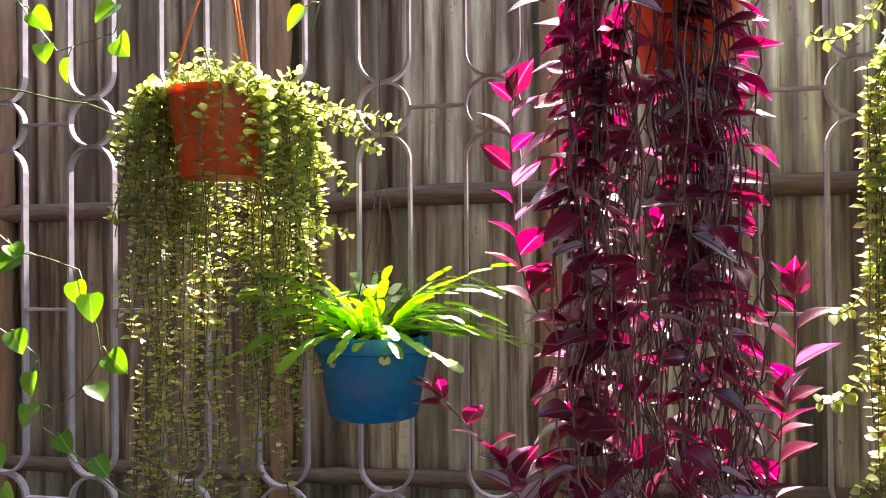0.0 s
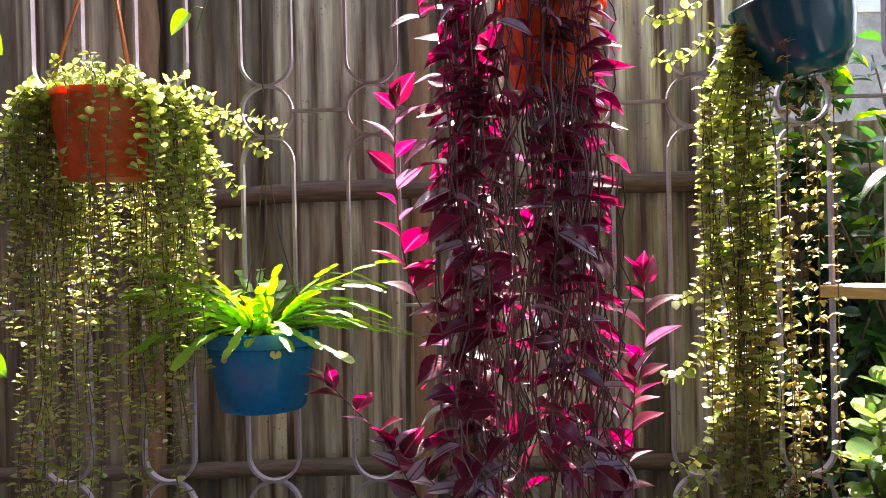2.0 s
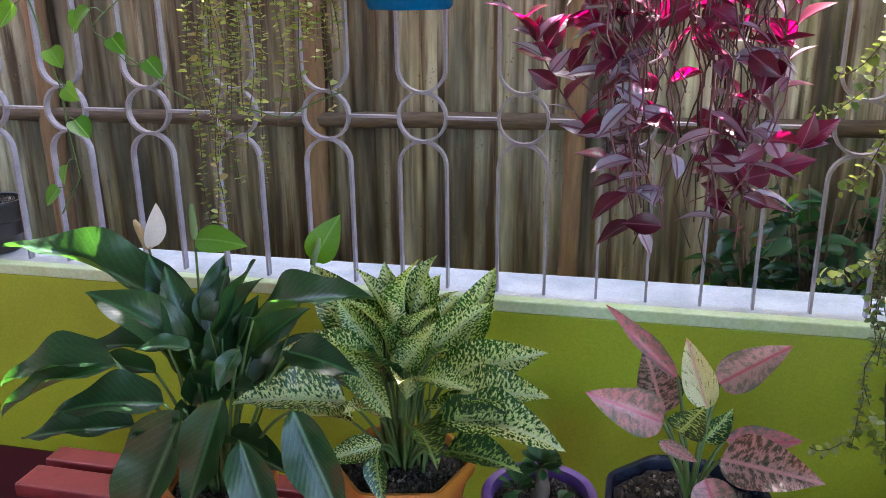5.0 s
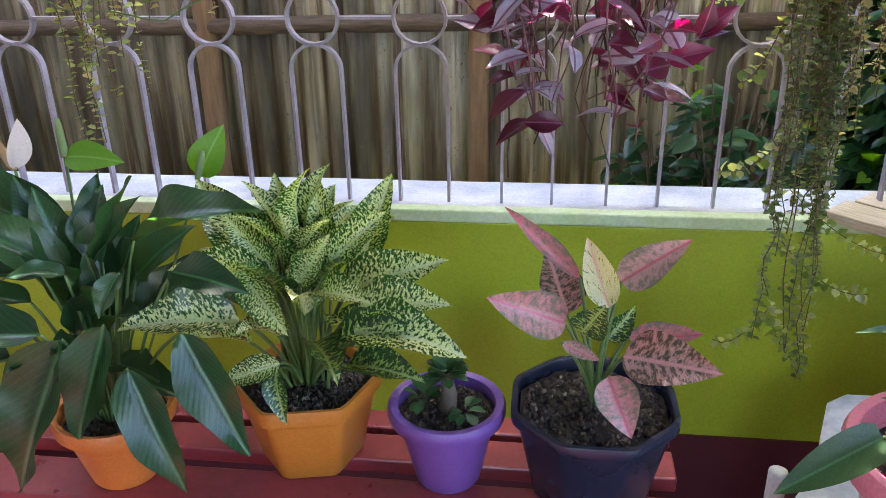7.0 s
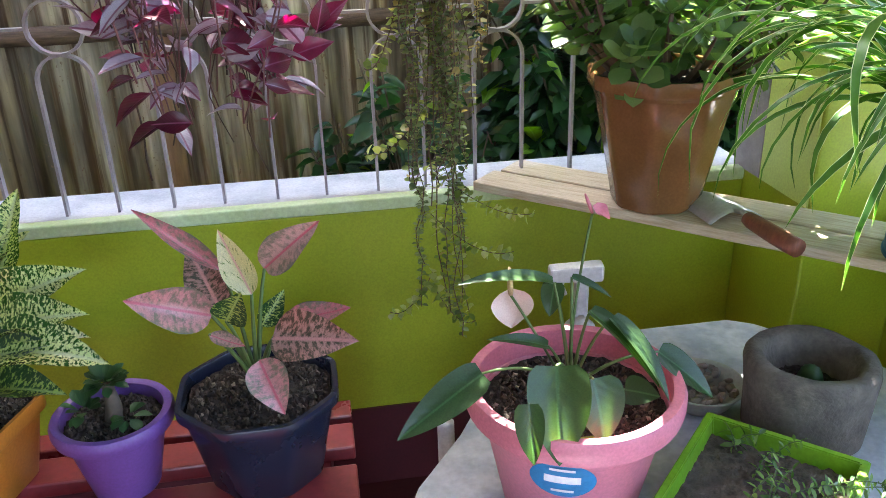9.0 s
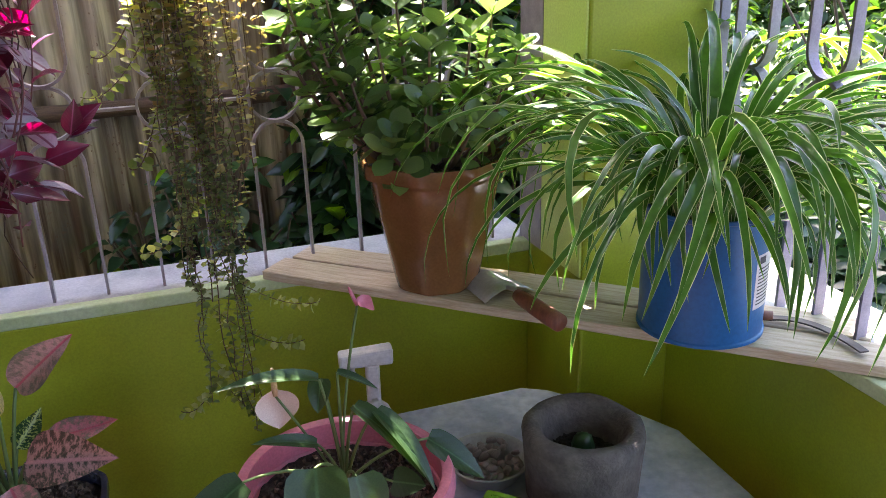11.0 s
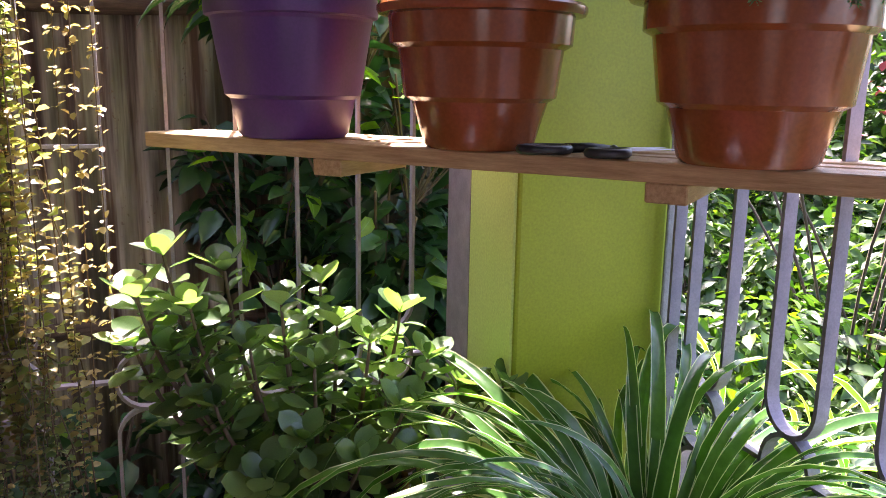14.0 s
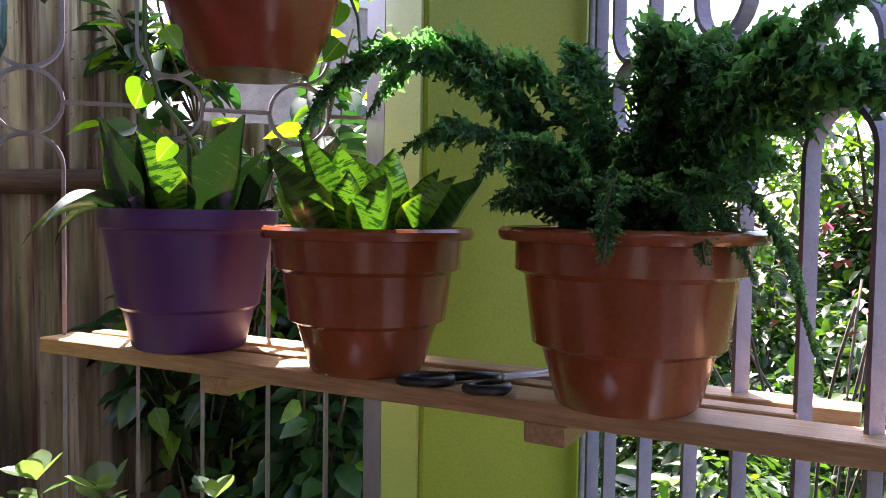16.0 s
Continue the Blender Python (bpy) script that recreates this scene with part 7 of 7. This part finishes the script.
bush("fence_bush", [(1.05, 2.1, 1.72, 0.20), (1.35, 2.05, 1.65, 0.2), (0.85, 2.2, 1.95, 0.16), (1.2, 2.05, 2.0, 0.2), (1.5, 2.1, 1.9, 0.2), (0.9, 2.28, 2.2, 0.15), (0.83, 2.34, 2.2, 0.13)], 90, 0.095, L_BUSH, 3, "shrub with large lime green young leaves in the sun", 0.22, stalks=10)
def shrub(name, x, y, h, r, count, size, mat, seed, label, young=0.1):
    """A rounded shrub whose leaves sit mostly near its uneven outer shell, on twigs from the root."""
    rnd = random.Random(seed)
    g = thing(name, pose(x, y, -0.06), label, "bush")
    ms, my = [], []
    for i in range(count):
        a, u = rnd.random() * 6.283, rnd.random()
        el = math.asin(min(1, u ** 0.8))
        k = 1 - abs(rnd.gauss(0, 0.16))
        rough = 1 + 0.28 * noise.noise((math.cos(a) * 2 + seed, math.sin(a) * 2, el * 3))
        q = Vector((math.cos(a) * math.cos(el) * r * k * rough, math.sin(a) * math.cos(el) * r * k * rough, 0.03 + math.sin(el) * h * k * rough))
        dd = Vector((math.cos(a) + rnd.uniform(-0.9, 0.9), math.sin(a) + rnd.uniform(-0.9, 0.9), rnd.uniform(-0.7, 0.4)))
        s = size * rnd.uniform(0.55, 1.25)
        (my if rnd.random() < young else ms).append(aim(q, dd, rnd.uniform(-40, 40), (s, s, s), (rnd.uniform(-0.5, 0.5), rnd.uniform(-0.5, 0.5), 1)))
    base = small_leaf(1.0, 0.5, 0.25, 0.25)
    scatter("leaves", base, ms, mat, g)
    if my:
        scatter("young_leaves", base, my, L_YOUNG, g)
    tw = []
    for i in range(16):
        a, e = rnd.random() * 6.283, rnd.uniform(0.3, 1.4)
        tip = Vector((math.cos(a) * math.cos(e) * r * 0.9, math.sin(a) * math.cos(e) * r * 0.9, math.sin(e) * h * 0.95))
        tw.append(bez((0, 0, 0), tip * 0.5 + Vector((0, 0, 0.1)), tip, 7))
    stems("brushwood", tw, 0.005, M_BARK, g)

rnd = random.Random(44)
k = 0
for row, (d, step) in enumerate(((0.55, 0.55), (1.15, 0.6), (1.9, 0.75), (2.8, 0.95), (3.9, 1.2))):
    yy = -0.5
    while yy < 1.6 + 1.3 * d:
        # The nearest row takes the darker leaf to stand for shade under the growth.
        shrub("garden_shrub", 1.72 + d + rnd.uniform(-0.1, 0.1), yy + rnd.uniform(-0.12, 0.12), 0.45 + 0.34 * d + rnd.uniform(-0.1, 0.16), 0.42 + 0.10 * d, 1500 + int(250 * d), 0.078 + 0.012 * d, L_BUSH if row == 0 else L_GARDEN, 50 + k, "green garden shrub outside the east grille, nearest row darkened for shade", 0.05)
        yy += step
        k += 1
for i, (x, y, h, r) in enumerate(((1.25, 2.15, 1.35, 0.36), (1.75, 2.25, 1.6, 0.42), (0.95, 2.22, 0.95, 0.30), (1.45, 2.75, 2.0, 0.45))):
    shrub("fence_bush", x, y, h, r, 1500, 0.105, L_BUSH, 90 + i, "dark green broad-leaved shrub beyond the window grille", 0.05)
M_BLOSSOM = plain("pink_blossom", (0.6, 0.10, 0.14), (0.5, 0.08, 0.12), rough=0.6)
g = thing("flowering_shrub", pose(3.2, 2.4, 0), "garden shrub with scattered small red pink blossoms", "bush")
rnd = random.Random(4)
ms = [aim((rnd.uniform(-0.6, 0.8), rnd.uniform(-0.8, 0.8), 1.45 + rnd.uniform(-0.15, 0.35)), (rnd.uniform(-1, 1), rnd.uniform(-1, 1), rnd.uniform(-0.2, 1)), 0, rnd.uniform(1.5, 2.6)) for i in range(160)]
scatter("blossoms", small_leaf(0.02, 0.016), ms, M_BLOSSOM, g)
v, f = merge([tube(bez((0, 0, 0), (rnd.uniform(-0.3, 0.3), rnd.uniform(-0.3, 0.3), 0.8), (rnd.uniform(-0.6, 0.8), rnd.uniform(-0.8, 0.8), 1.5), 8), 0.006, 5) for i in range(14)])
put("brushwood", mesh_of("brushwood", v, f, M_BARK), g)["kind"] = "stuff"

def tree(x, y, h, crown, seed, label):
    rnd = random.Random(seed)
    t = thing("tree", pose(x, y, -0.06), label, "tree")
    trunk = [Vector((0.15 * noise.noise((k * 0.6, seed, 0)), 0.15 * noise.noise((seed, k * 0.6, 0)), h * k / 10)) for k in range(11)]
    v, f = tube(trunk, 0.09, 10, taper=[1.3 - 0.08 * k for k in range(11)])
    put("trunk", mesh_of("trunk", v, f, M_BARK), t)
    limbs, ms = [], []
    for i in range(26):
        a = rnd.random() * 6.283
        b = trunk[rnd.randrange(4, 11)]
        e = b + Vector((math.cos(a) * crown * rnd.uniform(0.4, 1), math.sin(a) * crown * rnd.uniform(0.4, 1), rnd.uniform(-0.2, 0.9) * crown))
        pts = bez(b, b.lerp(e, 0.5) + Vector((0, 0, 0.25 * crown)), e, 8)
        limbs.append(tube(pts, 0.022, 6, taper=[1.3 - 0.13 * k for k in range(9)]))
        for j in range(120):
            q = pts[rnd.randrange(2, 9)] + Vector((rnd.gauss(0, 1), rnd.gauss(0, 1), rnd.gauss(0, 1))) * crown * 0.16
            ms.append(aim(q, (rnd.uniform(-1, 1), rnd.uniform(-1, 1), rnd.uniform(-0.8, 0.3)), 0, rnd.uniform(0.7, 1.3)))
    v, f = merge(limbs)
    put("branchwork", mesh_of("branchwork", v, f, M_BARK), t)
    scatter("crown", small_leaf(0.12, 0.06), ms, L_GARDEN, t)
tree(5.8, 4.6, 1.7, 1.5, 1, "broad green garden tree behind the shrubs")
tree(6.6, 1.5, 1.6, 1.5, 2, "broad green garden tree behind the shrubs")
tree(3.4, 5.6, 2.2, 1.6, 3, "broad green garden tree behind the shrubs")
